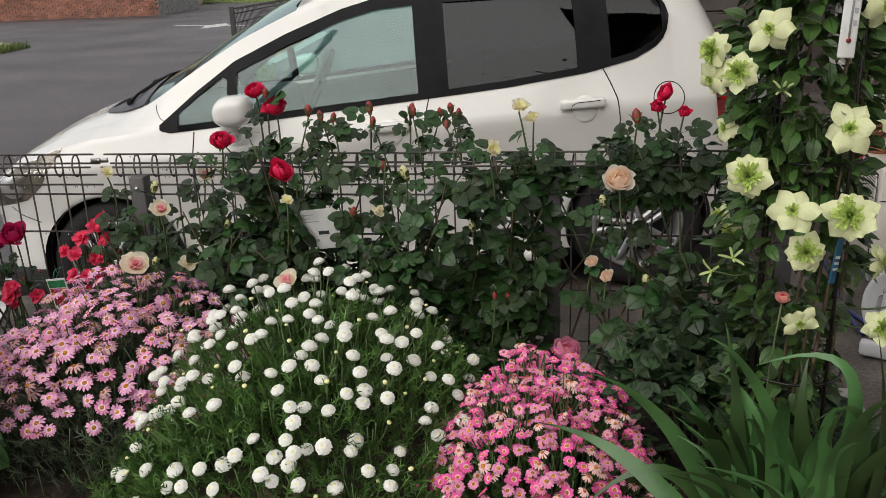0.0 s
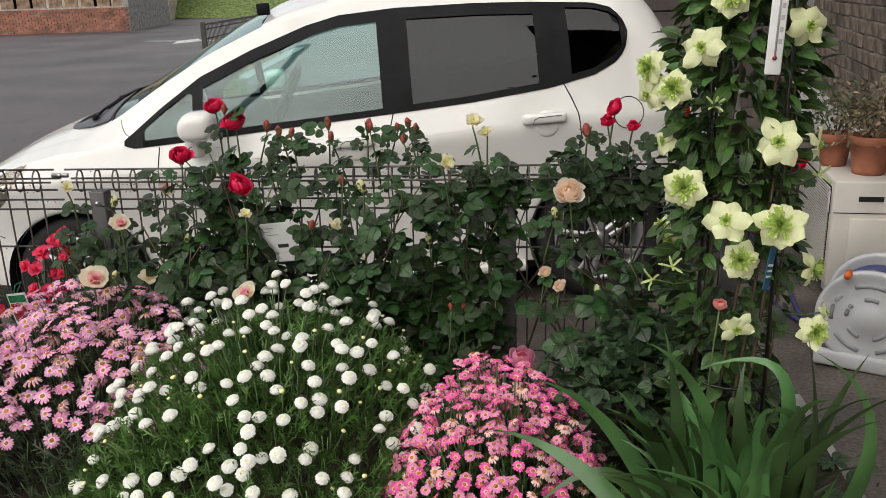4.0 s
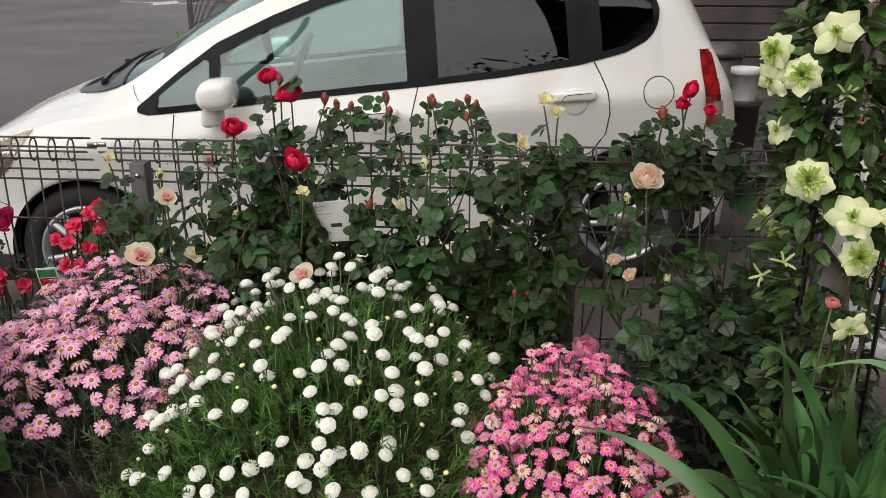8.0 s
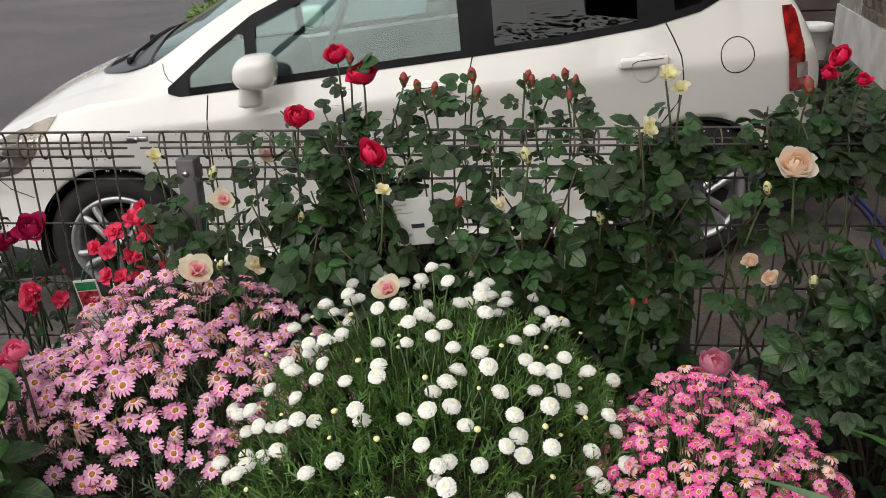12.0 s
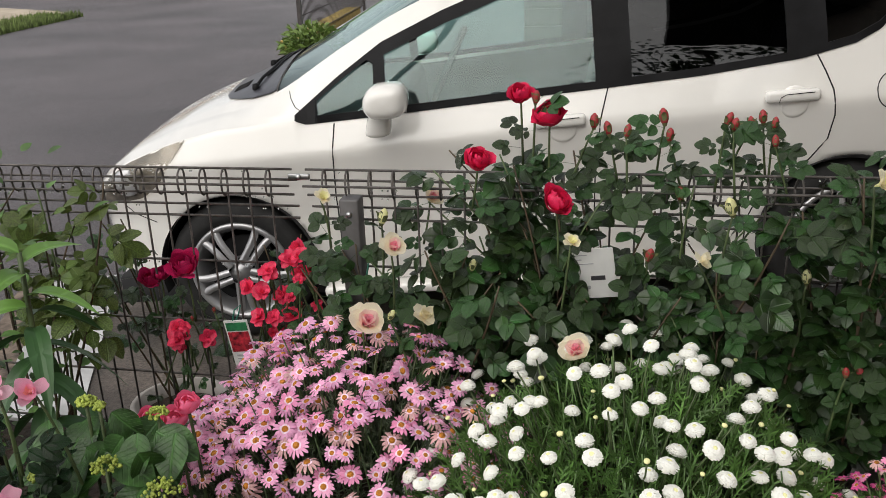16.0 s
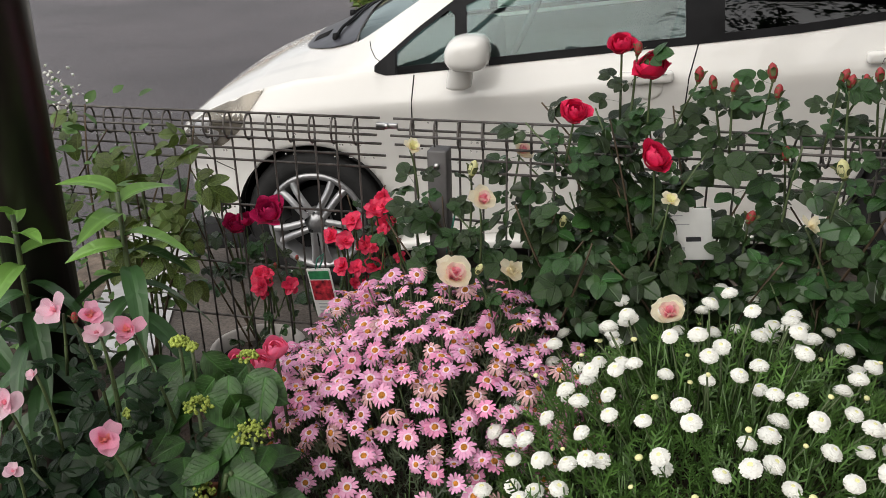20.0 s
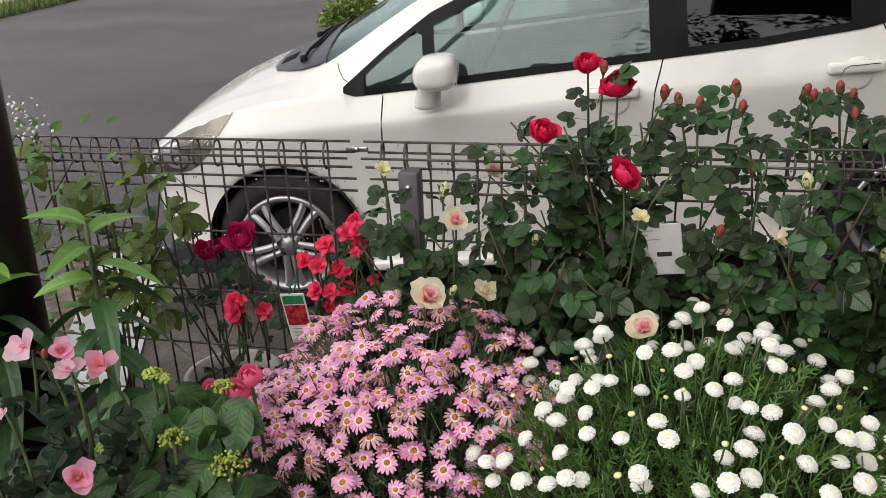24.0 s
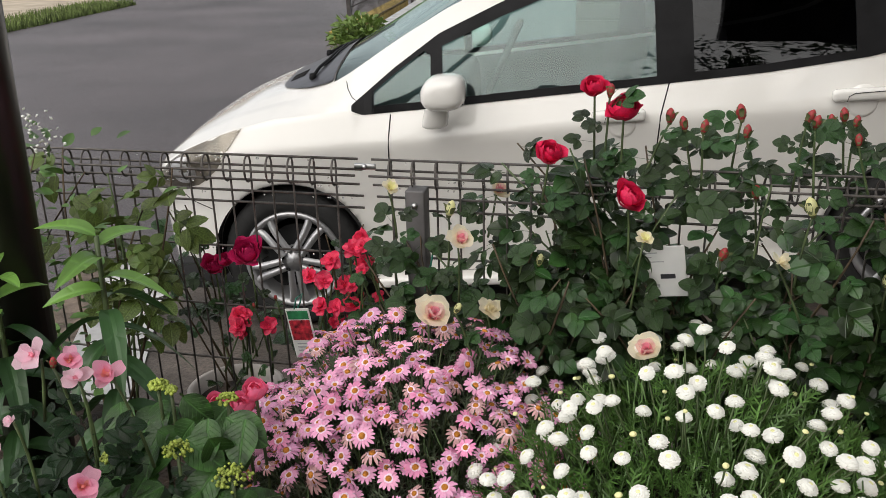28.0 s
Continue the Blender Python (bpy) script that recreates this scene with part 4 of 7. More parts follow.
tagged(part("raindrops", scatter(ball, drops), M_LAMPGLASS), "clear raindrops clinging to the fence wires", "raindrops", kind="stuff")

# ---- plant kit ----
M_ROSE_LEAF = material("rose_leaf", (0.027, 0.063, 0.014), 0.30, vary=0.3, scale=25, island=0.55, translucent=0.12, hue=0.025, spec=0.55, veins=28.0, bump=0.5, bump_scale=130)
M_ROSE_LEAF1 = material("rose_leaf_single", (0.029, 0.070, 0.015), 0.29, vary=0.3, scale=25, per_object=0.55, translucent=0.12, hue=0.025, spec=0.55, veins=28.0, bump=0.5, bump_scale=130)
M_FRESH_LEAF = material("fresh_leaf", (0.115, 0.175, 0.036), 0.42, vary=0.25, scale=20, island=0.3, translucent=0.22, hue=0.02, veins=28.0)
M_DAISY_LEAF = material("daisy_leaf", (0.10, 0.205, 0.045), 0.5, vary=0.25, scale=20, island=0.35, translucent=0.15)
M_GREY_LEAF = material("greyish_leaf", (0.11, 0.15, 0.085), 0.55, vary=0.25, scale=20, island=0.35, translucent=0.12)
M_CLEM_LEAF = material("clematis_leaf", (0.062, 0.122, 0.028), 0.36, vary=0.3, scale=20, island=0.7, translucent=0.18, hue=0.015, veins=20.0)
M_LOW_LEAF = material("low_leaf", (0.044, 0.085, 0.034), 0.5, vary=0.25, scale=20, island=0.35, translucent=0.1, veins=24.0)
M_IRIS = material("iris_leaf", (0.062, 0.132, 0.040), 0.30, vary=0.3, scale=5, per_object=0.6, translucent=0.1, hue=0.02)
M_HYD = material("hydrangea_leaf", (0.040, 0.108, 0.021), 0.42, vary=0.4, scale=30, per_object=0.3, translucent=0.12, veins=26.0, bump=1.0, bump_scale=70, ribs=0.5)
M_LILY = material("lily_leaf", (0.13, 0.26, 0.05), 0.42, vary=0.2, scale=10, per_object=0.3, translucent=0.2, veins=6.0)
# darker copy of the lily green, the shade low on the stem in its colour
M_LILYSHADE = material("shaded_lower_lily_leaf", (0.034, 0.085, 0.026), 0.38, vary=0.2, scale=10, per_object=0.3, translucent=0.15, veins=6.0)
M_STEM = material("green_stem", (0.09, 0.13, 0.05), 0.55, vary=0.25, scale=15)
M_DAISYSTEM = material("daisy_stem", (0.10, 0.18, 0.055), 0.5, vary=0.25, scale=15)
M_CANE = material("brown_cane", (0.10, 0.07, 0.04), 0.7, vary=0.3, scale=15)
M_RED = material("crimson_petal", (0.80, 0.020, 0.105), 0.55, vary=0.2, scale=40, per_object=0.2, translucent=0.15)
M_CHERRY = material("cherry_petal", (0.95, 0.045, 0.13), 0.5, vary=0.2, scale=40, per_object=0.2, translucent=0.2)
M_DARKRED = material("dark_red_petal", (0.62, 0.014, 0.13), 0.55, vary=0.25, scale=40, per_object=0.25, translucent=0.15)
M_CREAM = material("cream_petal", (1.0, 0.92, 0.72), 0.6, vary=0.04, scale=30, per_object=0.05, translucent=0.55)
M_LEMON = material("lemon_petal", (1.0, 0.96, 0.56), 0.6, vary=0.05, scale=30, per_object=0.05, translucent=0.55)
M_PEACH = material("peach_petal", (1.0, 0.80, 0.64), 0.6, vary=0.05, scale=30, per_object=0.06, translucent=0.55)
M_BLUSH = material("blush_petal", (1.0, 0.46, 0.56), 0.6, vary=0.08, scale=30, per_object=0.08, translucent=0.6)
M_PINK = material("rose_pink_petal", (1.0, 0.48, 0.64), 0.55, vary=0.06, scale=30, per_object=0.12, translucent=0.55)
M_SALMON = material("salmon_petal", (1.0, 0.48, 0.42), 0.55, vary=0.06, scale=30, per_object=0.12, translucent=0.55)
M_WHITE_PETAL = material("white_petal", (0.97, 0.97, 0.92), 0.6, vary=0.02, scale=60, island=0.02, translucent=0.25)
M_YELLOWISH = material("pale_yellow_heart", (0.86, 0.84, 0.42), 0.7, vary=0.1, scale=60)
M_LIGHTPINK = material("light_pink_petal", (0.88, 0.43, 0.66), 0.6, vary=0.08, scale=30, per_object=0.14, translucent=0.2, hue=0.012)
M_FADEDPINK = material("faded_pink_petal", (0.70, 0.42, 0.42), 0.7, vary=0.15, scale=30, per_object=0.14, translucent=0.2)
M_ROSYPINK = material("rosy_pink_petal", (0.86, 0.32, 0.54), 0.6, vary=0.08, scale=30, per_object=0.14, translucent=0.2)
M_DEEPPINK = material("deep_pink_petal", (0.93, 0.14, 0.44), 0.6, vary=0.08, scale=30, per_object=0.12, translucent=0.2)
M_MIDPINK = material("mid_pink_petal", (0.95, 0.34, 0.58), 0.6, vary=0.08, scale=30, per_object=0.12, translucent=0.2)
M_PALEPINK = material("pale_cream_pink_petal", (0.95, 0.62, 0.58), 0.6, vary=0.08, scale=30, per_object=0.12, translucent=0.2)
M_DISC = material("orange_yellow_disc", (0.68, 0.26, 0.03), 0.8, vary=0.3, scale=120, bump=0.5, bump_scale=400)
M_PALE = material("pale_peach_petal", (1.0, 0.90, 0.78), 0.6, vary=0.05, scale=30, per_object=0.06, translucent=0.55)
M_CLEM_PETAL = material("clematis_petal", (0.82, 0.85, 0.50), 0.55, vary=0.06, scale=25, per_object=0.06, translucent=0.25)
M_PALEROSE = material("pale_rose_petal", (1.0, 0.68, 0.78), 0.55, vary=0.06, scale=30, per_object=0.12, translucent=0.55)
M_CLEM_HEART = material("clematis_heart", (0.58, 0.73, 0.20), 0.6, vary=0.2, scale=25, island=0.2, translucent=0.2)
M_HYDBUD = material("hydrangea_bud", (0.36, 0.44, 0.08), 0.7, vary=0.2, scale=30, island=0.2)
M_SEPAL = material("bud_sepal", (0.13, 0.15, 0.055), 0.6, vary=0.3, scale=40)
M_BUDRED = material("bud_red", (0.36, 0.03, 0.035), 0.55, vary=0.3, scale=40)
EYE_SIDE = Vector((-0.45, 1.6, 1.5))


def leaf_shape(width=0.55, fold=0.12, droop=0.18, rows=6, wave=0.0):
    """A leaf one long, its stalk end at the origin, its tip along +y."""
    verts, faces = [], []
    for i in range(rows):
        t = i / (rows - 1)
        w = width * 0.5 * (math.sin(math.pi * t ** 0.85) ** 0.7 if 0 < t < 1 else 0.0)
        z = -droop * t * t
        wv = wave * (1 if i % 2 else -1)
        verts += [(-w, t + wv * 0.3, z + fold * w * 2), (0, t, z), (w, t + wv * 0.3, z + fold * w * 2)]
    for i in range(rows - 1):
        a = 3 * i
        faces += [(a, a + 1, a + 4, a + 3), (a + 1, a + 2, a + 5, a + 4)]
    return verts, faces


def leaf_uv(template):
    return [(x, y) for x, y, z in template[0]]


def compound_uv(n=5, width=0.80):
    lf = leaf_uv(leaf_shape(width, 0.16, 0.22, 9, wave=0.03))
    return [(0.0, 0.1)] * 9 + lf * n


def leaf_mass(parent, template, uv, poses_, mat):
    """The joined rest of a plant's leaves."""
    ob = part("foliage", scatter(template, poses_), mat, parent)
    with_uv(ob.data, list(uv) * len(poses_))
    return tagged(ob, kind="stuff")


def compound_leaf(n=5, size=1.0, width=0.80, seed=0):
    """A rose leaf: toothed leaflets in pairs and a larger one at the end."""
    r = random.Random(seed)
    lf = leaf_shape(width, 0.10, 0.22, 9, wave=0.03)
    out = [tube([(0, 0, 0), (0, 0.5, 0.02), (0, 0.95, 0)], 0.011, 3)]
    out.append(moved(lf, Matrix.Translation((0, 0.92, 0)) @ Matrix.Rotation(-0.2 + r.gauss(0, 0.15), 4, "X") @ Matrix.Diagonal((0.84, 0.80, 0.80, 1))))
    for k in range((n - 1) // 2):
        for s in (-1, 1):
            y = 0.84 - k * 0.44 + r.gauss(0, 0.03)
            z = (0.70 - 0.12 * k) * r.uniform(0.88, 1.1)
            out.append(moved(lf, Matrix.Translation((0.02 * s, y, 0)) @ Matrix.Rotation(-s * radians(58 + r.gauss(0, 8)), 4, "Z") @ Matrix.Rotation(s * r.uniform(0.0, 0.5), 4, "Y") @ Matrix.Rotation(r.gauss(-0.1, 0.2), 4, "X") @ Matrix.Diagonal((z, z, z, 1))))
    v, f = joined(out)
    return [tuple(size * c for c in p) for p in v], f


def petal(r0, h, w, tilt, cup, curl, a, nu=5, nv=4):
    """One petal that leans out by tilt (radians) from the flower's axis."""
    def fn(u, v):
        s = (u - 0.5) * 2
        lat = w * 0.5 * s * math.sin(math.pi * (0.18 + 0.62 * v)) ** 0.7
        up = h * v * math.cos(tilt) + curl * h * -v ** 3 * 0.4
        out = r0 + h * v * math.sin(tilt) + curl * h * v ** 3 * 0.6 - cup * w * s * s * (0.3 + 0.7 * v) * 0.5
        if v > 0.95:
            up -= 0.08 * h * s * s
        return (lat * math.cos(a) - out * math.sin(a), lat * math.sin(a) + out * math.cos(a), up)
    return grid(nu, nv, fn)


def heart_core(name, mat, r=0.2, h=0.3):
    return mesh_data(name, *lathe([(0.001, h), (r * 0.5, h * 0.93), (r * 0.9, h * 0.6), (r, 0.0), (r * 0.6, -0.3), (0.001, -0.38)], 10), mat)


FULL = ((0.20, 3, 1.15, 0.0), (0.37, 4, 1.0, 0.03), (0.53, 4, 0.9, 0.05), (0.69, 5, 0.75, 0.09), (0.84, 5, 0.55, 0.15), (0.97, 5, 0.28, 0.22))
GLOBE = ((0.22, 3, 1.25, 0.0), (0.44, 3, 1.15, 0.02), (0.64, 4, 1.05, 0.05), (0.82, 4, 0.85, 0.10), (0.97, 5, 0.60, 0.16))


def globe_petal(r, a, half, top, lip, rng):
    """One petal as a shell of a globe of radius r, its rim rolled outwards by lip."""
    tilt, ph, ph2 = rng.uniform(-0.32, 0.25), rng.uniform(0, 6), rng.uniform(0, 6)
    r *= rng.uniform(0.92, 1.06) if lip < 0.25 else rng.uniform(0.8, 1.1)

    def fn(u, v):
        q = (u - 0.5) * 2
        lat = -1.25 + (top + tilt + 1.25) * v * (1 - 0.16 * q * q)
        lon = a + q * half * (0.45 + 0.55 * math.sin(math.pi * (0.25 + 0.6 * v)))
        roll = max(0.0, (v - 0.6) / 0.4) ** 2
        rr = r * (1 + lip * roll * (1 + 0.5 * math.sin(2.2 * q + ph2)) + 0.12 * math.sin(3 * q + ph) * v)
        return (rr * math.cos(lat) * math.cos(lon), rr * math.cos(lat) * math.sin(lon), 0.92 * r * math.sin(lat) - lip * r * roll * 0.35)
    return grid(6, 6, fn)


def rose_kit(name, mats, split, layers=FULL, seed=1):
    """A rose of unit radius as a heart and single petals; mats: inner and outer petals, split is the inner share of layers."""
    rng = random.Random(seed)
    petals = []
    for k, (r, n, top, lip) in enumerate(layers):
        a0 = rng.uniform(0, 6.28)
        for i in range(n):
            v, f = globe_petal(r, a0 + 2 * math.pi * i / n, math.pi / n * 1.45, top, lip, rng)
            petals.append(mesh_data("petal", v, f, mats[0] if k < split * len(layers) else mats[1]))
    return heart_core(name, mats[0], 0.16, 0.2), petals


def wavy_petal(a, length, width, tilt, cup, curl, rng):
    """A broad loose petal that leans out by tilt from the flower's axis and curls by curl along its length."""
    ph, amp = rng.uniform(0, 6), rng.uniform(0.04, 0.09)

    def fn(u, v):
        q = (u - 0.5) * 2
        w = width * 0.5 * math.sin(math.pi * (0.10 + 0.68 * v)) ** 0.65 * q
        ln = length * v * (1 - 0.10 * q * q + 0.05 * math.cos(3 * q + ph))
        lean = tilt + curl * v * 0.5
        out = 0.04 + ln * math.sin(lean) - cup * width * q * q * math.cos(lean) * 0.5
        up = ln * math.cos(lean) + cup * width * q * q * math.sin(lean) * 0.5 + amp * math.sin(3.2 * q + ph) * v
        return (out * math.cos(a) - w * math.sin(a), out * math.sin(a) + w * math.cos(a), up)
    return grid(7, 7, fn)


def loose_kit(name, mats, rings, seed):
    """An open, untidy bloom of unit radius; rings: (petals, length, width, tilt), from the inside out."""
    rng = random.Random(seed)
    petals = []
    for k, (n, length, width, tilt) in enumerate(rings):
        a0 = rng.uniform(0, 6.28)
        for i in range(n):
            shape = wavy_petal(a0 + 2 * math.pi * i / n + rng.gauss(0, 0.2), length * rng.uniform(0.85, 1.1), width * rng.uniform(0.85, 1.1), tilt + rng.gauss(0, 0.22), rng.uniform(0.1, 0.5), rng.uniform(-0.2, 0.7), rng)
            petals.append(mesh_data("petal", *shape, mats[min(k, len(mats) - 1)]))
    return heart_core(name, mats[0], 0.12, 0.2), petals


def put_bloom(name, kit, parent, m):
    """A bloom from its kit: the heart with its petals, or a plain mesh."""
    if isinstance(kit, tuple):
        head = child(name, kit[0], parent, m)
        for me in kit[1]:
            child("petal", me, head, Matrix.Identity(4))
        return head
    return child(name, kit, parent, m)


def bud_mesh(name, tip):
    pieces, idx = [], []
    body = lathe([(0.001, -0.25), (0.22, -0.18), (0.32, 0.05), (0.37, 0.3), (0.36, 0.55), (0.26, 0.82), (0.10, 1.0), (0.01, 1.04)], 10)
    pieces.append(body)
    idx += [0] * len(body[1])
    for i in range(5):
        p = petal(0.34, 0.78, 0.40, 0.02 + 0.22 * (i % 2), 0.25, -0.1 + 0.5 * (i % 2), i * 1.2566, 3, 5)
        pieces.append(p)
        idx += [1] * len(p[1])
    hip = lathe([(0.001, -0.45), (0.16, -0.38), (0.2, -0.22), (0.24, -0.05)], 8)
    pieces.append(hip)
    idx += [1] * len(hip[1])
    v, f = joined(pieces)
    return mesh_data(name, v, f, [tip, M_SEPAL], True, idx)


def daisy_petals(name, mats, n=15, width=0.2, seed=1, lift=0.0, droop=0.0):
    """A ring of rays of unit radius, paler at their foot; lift raises them to a cup, droop bends their tips down."""
    rng = random.Random(seed)
    verts, faces, idx = [], [], []
    for i in range(n):
        a = 2 * math.pi * i / n + rng.uniform(-0.08, 0.08)
        ln, dz, roll = rng.uniform(0.86, 1.05), lift + rng.uniform(-0.14, 0.10), rng.uniform(-0.35, 0.35)
        o = len(verts)
        for r, w, z in ((0.18, 0.05, 0.02), (0.42, width * 0.40, 0.07), (0.66, width * 0.5, 0.08), (0.88, width * 0.46, 0.05), (1.0, width * 0.16, 0.0)):
            for s in (-1, 0, 1):
                x, y = r * ln, s * w
                h = z + dz * r - droop * r ** 3 + roll * s * w + (0.25 * w if s else 0.0)
                verts.append((x * math.cos(a) - y * math.sin(a), x * math.sin(a) + y * math.cos(a), h))
        for q in range(4):
            for s in (0, 1):
                b = o + 3 * q + s
                faces.append((b, b + 3, b + 4, b + 1))
                idx.append(1 if q == 0 else 0)
    return mesh_data(name, verts, faces, mats, True, idx)


def pompon(name, seed=1, open_heart=0.26):
    """A double white daisy of unit radius: a ragged skirt under a cushion of short florets round a creamy heart."""
    rng = random.Random(seed)
    pieces = []
    for n, r, z, lift in ((16, 0.92, -0.12, -0.16), (20, 1.0, -0.02, 0.0), (22, 0.96, 0.07, 0.12), (22, 0.86, 0.16, 0.22), (20, 0.74, 0.24, 0.30), (17, 0.62, 0.30, 0.34), (14, 0.50, 0.34, 0.36), (10, 0.38, 0.37, 0.36)):
        for i in range(n):
            a = 2 * math.pi * (i + rng.random() * 0.7) / n
            d = rng.uniform(0.93, 1.04)
            lf = lift + rng.gauss(0, 0.03)
            pts = [(r * 0.3, 0.05, z), (r * 0.66, 0.115, z + lf * 0.85), (r * 0.90 * d, 0.120, z + lf * 0.70), (r * d, 0.075, z + lf * 0.46)]
            v = []
            for x, w, h in pts:
                for s in (-1, 1):
                    v.append((x * math.cos(a) - s * w * math.sin(a), x * math.sin(a) + s * w * math.cos(a), h))
            pieces.append((v, [(0, 2, 3, 1), (2, 4, 5, 3), (4, 6, 7, 5)]))
    pieces.append(lathe([(0.001, -0.22), (0.45, -0.16), (0.72, 0.0), (0.66, 0.26), (0.46, 0.46), (0.25, 0.54), (0.001, 0.55)], 14))
    v, f = joined(pieces)
    idx = [0] * len(f)
    h = lathe([(open_heart, 0.52), (open_heart * 0.7, 0.62), (0.001, 0.65)], 10)
    v, f = joined([(v, f), h])
    idx += [1] * len(h[1])
    return mesh_data(name, v, f, [M_WHITE_PETAL, M_YELLOWISH], True, idx)


def facing(pos, normal, size, spin=0.0):
    q = Vector(normal).to_track_quat("Z", "Y")
    return Matrix.Translation(pos) @ q.to_matrix().to_4x4() @ Matrix.Rotation(spin, 4, "Z") @ Matrix.Diagonal((size, size, size, 1))


def laid(pos, direction, face, size):
    """A leaf pose: its length along direction, its upper side towards face."""
    y = Vector(direction).normalized()
    z = Vector(face)
    z = (z - y * z.dot(y)).normalized()
    x = y.cross(z)
    return Matrix.Translation(pos) @ Matrix((x, y, z)).transposed().to_4x4() @ Matrix.Scale(size, 4)


def child(name, me, parent, m, label=""):
    ob = new(name, me)
    ob.parent = parent
    ob.matrix_local = m
    return tagged(ob, label) if label else ob


def lobed_leaf(seed):
    """A narrow upright leaf with a few uneven lobes."""
    r = random.Random(seed)
    out = [([(-0.022, 0, 0), (0.022, 0, 0), (0.035, 0.45, 0.05), (-0.035, 0.45, 0.05), (0.03, 0.8, 0.02), (-0.03, 0.8, 0.02), (0, 1.05, -0.06)], [(0, 1, 2, 3), (3, 2, 4, 5), (5, 4, 6)])]
    for s in (-1, 1):
        for y in (0.34, 0.56, 0.76):
            if r.random() < 0.25:
                continue
            q, l = y + r.uniform(-0.08, 0.08), r.uniform(0.14, 0.26)
            out.append(([(0, q, 0.03), (0, q + 0.07, 0.04), (s * l, q + 0.26, 0.02), (s * l * 0.8, q + 0.15, 0.02)], [(0, 1, 2, 3)]))
    return joined(out)


def daisy_mound(name, label, category, c, rx, ry, high, power, leaf_mat, leaf_size, leaves, flowers, apart, make, seed, low=0.05, loose=0.3, back=0.35):
    """A mound of daisies on the bed: stems, feathery foliage and flower heads."""
    rng = random.Random(seed)
    plant = thing(name, label, category, pose(c[0], c[1], SOIL))

    def surface(x, y):
        r = math.hypot(x / rx, y / ry)
        bump = 0.035 * noise.noise((x * 7 + seed, y * 7, 0))
        return max(0.0, high * (1 - min(1.0, r) ** power) + bump * (1 - r * 0.5))
    fol, stems, shoots = [], [], []
    while len(fol) < leaves:
        x, y = rng.uniform(-1.05, 1.05), rng.uniform(-1.05, 1.05)
        if x * x + y * y > 1.08:
            continue
        x, y = x * rx, y * ry
        top = surface(x, y)
        z = top * 0.92 * (1 - abs(rng.gauss(0, 0.30)))
        if z < low * 0.5 - 0.025:
            continue
        z = max(0.015, z - 0.02)
        d = Vector((x / rx * 0.7 + rng.gauss(0, 0.5), y / ry * 0.7 + rng.gauss(0, 0.5), 1.1 + rng.gauss(0, 0.4)))
        fol.append(turned((x, y, z), d, rng.uniform(-1.2, 1.2), leaf_size * rng.uniform(0.7, 1.3)))
        if len(fol) % 14 == 0 and top > 0.06:
            tip = Vector((x + rng.gauss(0, 0.008), y + rng.gauss(0, 0.008), top * rng.uniform(0.85, 1.0)))
            shoots.append(tube([(x * 0.9, y * 0.9, max(0.0, tip.z - 0.15)), (x * 0.98 + rng.gauss(0, 0.008), y * 0.98, tip.z - 0.07), tip], 0.0013, 4))
    third = len(fol) // 3
    for q in range(3):
        tagged(part("foliage", scatter(lobed_leaf(seed * 3 + q), fol[q * third:(q + 1) * third]), leaf_mat, plant), kind="stuff")
    tagged(part("shoot_mass", joined(shoots), M_DAISYSTEM, plant), kind="stuff")
    placed, tries = [], 0
    while len(placed) < flowers and tries < 30000:
        tries += 1
        x, y = rng.uniform(-1, 1), rng.uniform(-1, 1)
        if x * x + y * y > 1.0:
            continue
        if rng.random() > back + (1 - back) * (1 - y) / 2:
            continue
        x, y = x * rx, y * ry
        z = surface(x, y) + rng.uniform(-0.04, 0.055)
        if z < low:
            continue
        p = Vector((x, y, z))
        if any((p - q).length < apart for q in placed):
            continue
        placed.append(p)
    spare = new("spare_heads")
    for p in placed:
        e = 0.02
        g = Vector((surface(p.x - e, p.y) - surface(p.x + e, p.y), surface(p.x, p.y - e) - surface(p.x, p.y + e), 2 * e)).normalized()
        nrm = (g * 0.55 + Vector((0, -0.12, 0.7)) + Vector([rng.gauss(0, loose) for _ in range(3)])).normalized()
        if len(stems) < 300:
            make(plant, p, nrm, rng)
        else:
            make(spare, p, nrm, rng)
        root = Vector((p.x * 0.72, p.y * 0.72, max(0.0, p.z - rng.uniform(0.10, 0.16))))
        stems.append(tube([root, (root + p) / 2 + Vector((rng.gauss(0, 0.006), rng.gauss(0, 0.006), 0.01)), p - nrm * 0.004], 0.0015, 4))
    tagged(part("stalk", joined(stems), M_STEM, plant), kind="stuff")
    # the heads past the first three hundred are joined by colour
    groups = {}
    for ob in list(spare.children_recursive):
        m = ob.parent.matrix_basis @ ob.matrix_basis if ob.parent is not spare else ob.matrix_basis.copy()
        groups.setdefault(ob.data, []).append(m)
    for me, ms in groups.items():
        src = ([v.co[:] for v in me.vertices], [list(f.vertices) for f in me.polygons])
        idx = [f.material_index for f in me.polygons] * len(ms)
        tagged(part("flower_mass", mesh_data("flower_mass", *scatter(src, ms), list(me.materials), True, idx), None, plant), kind="stuff")
    for ob in list(spare.children_recursive) + [spare]:
        bpy.data.objects.remove(ob)
    return plant


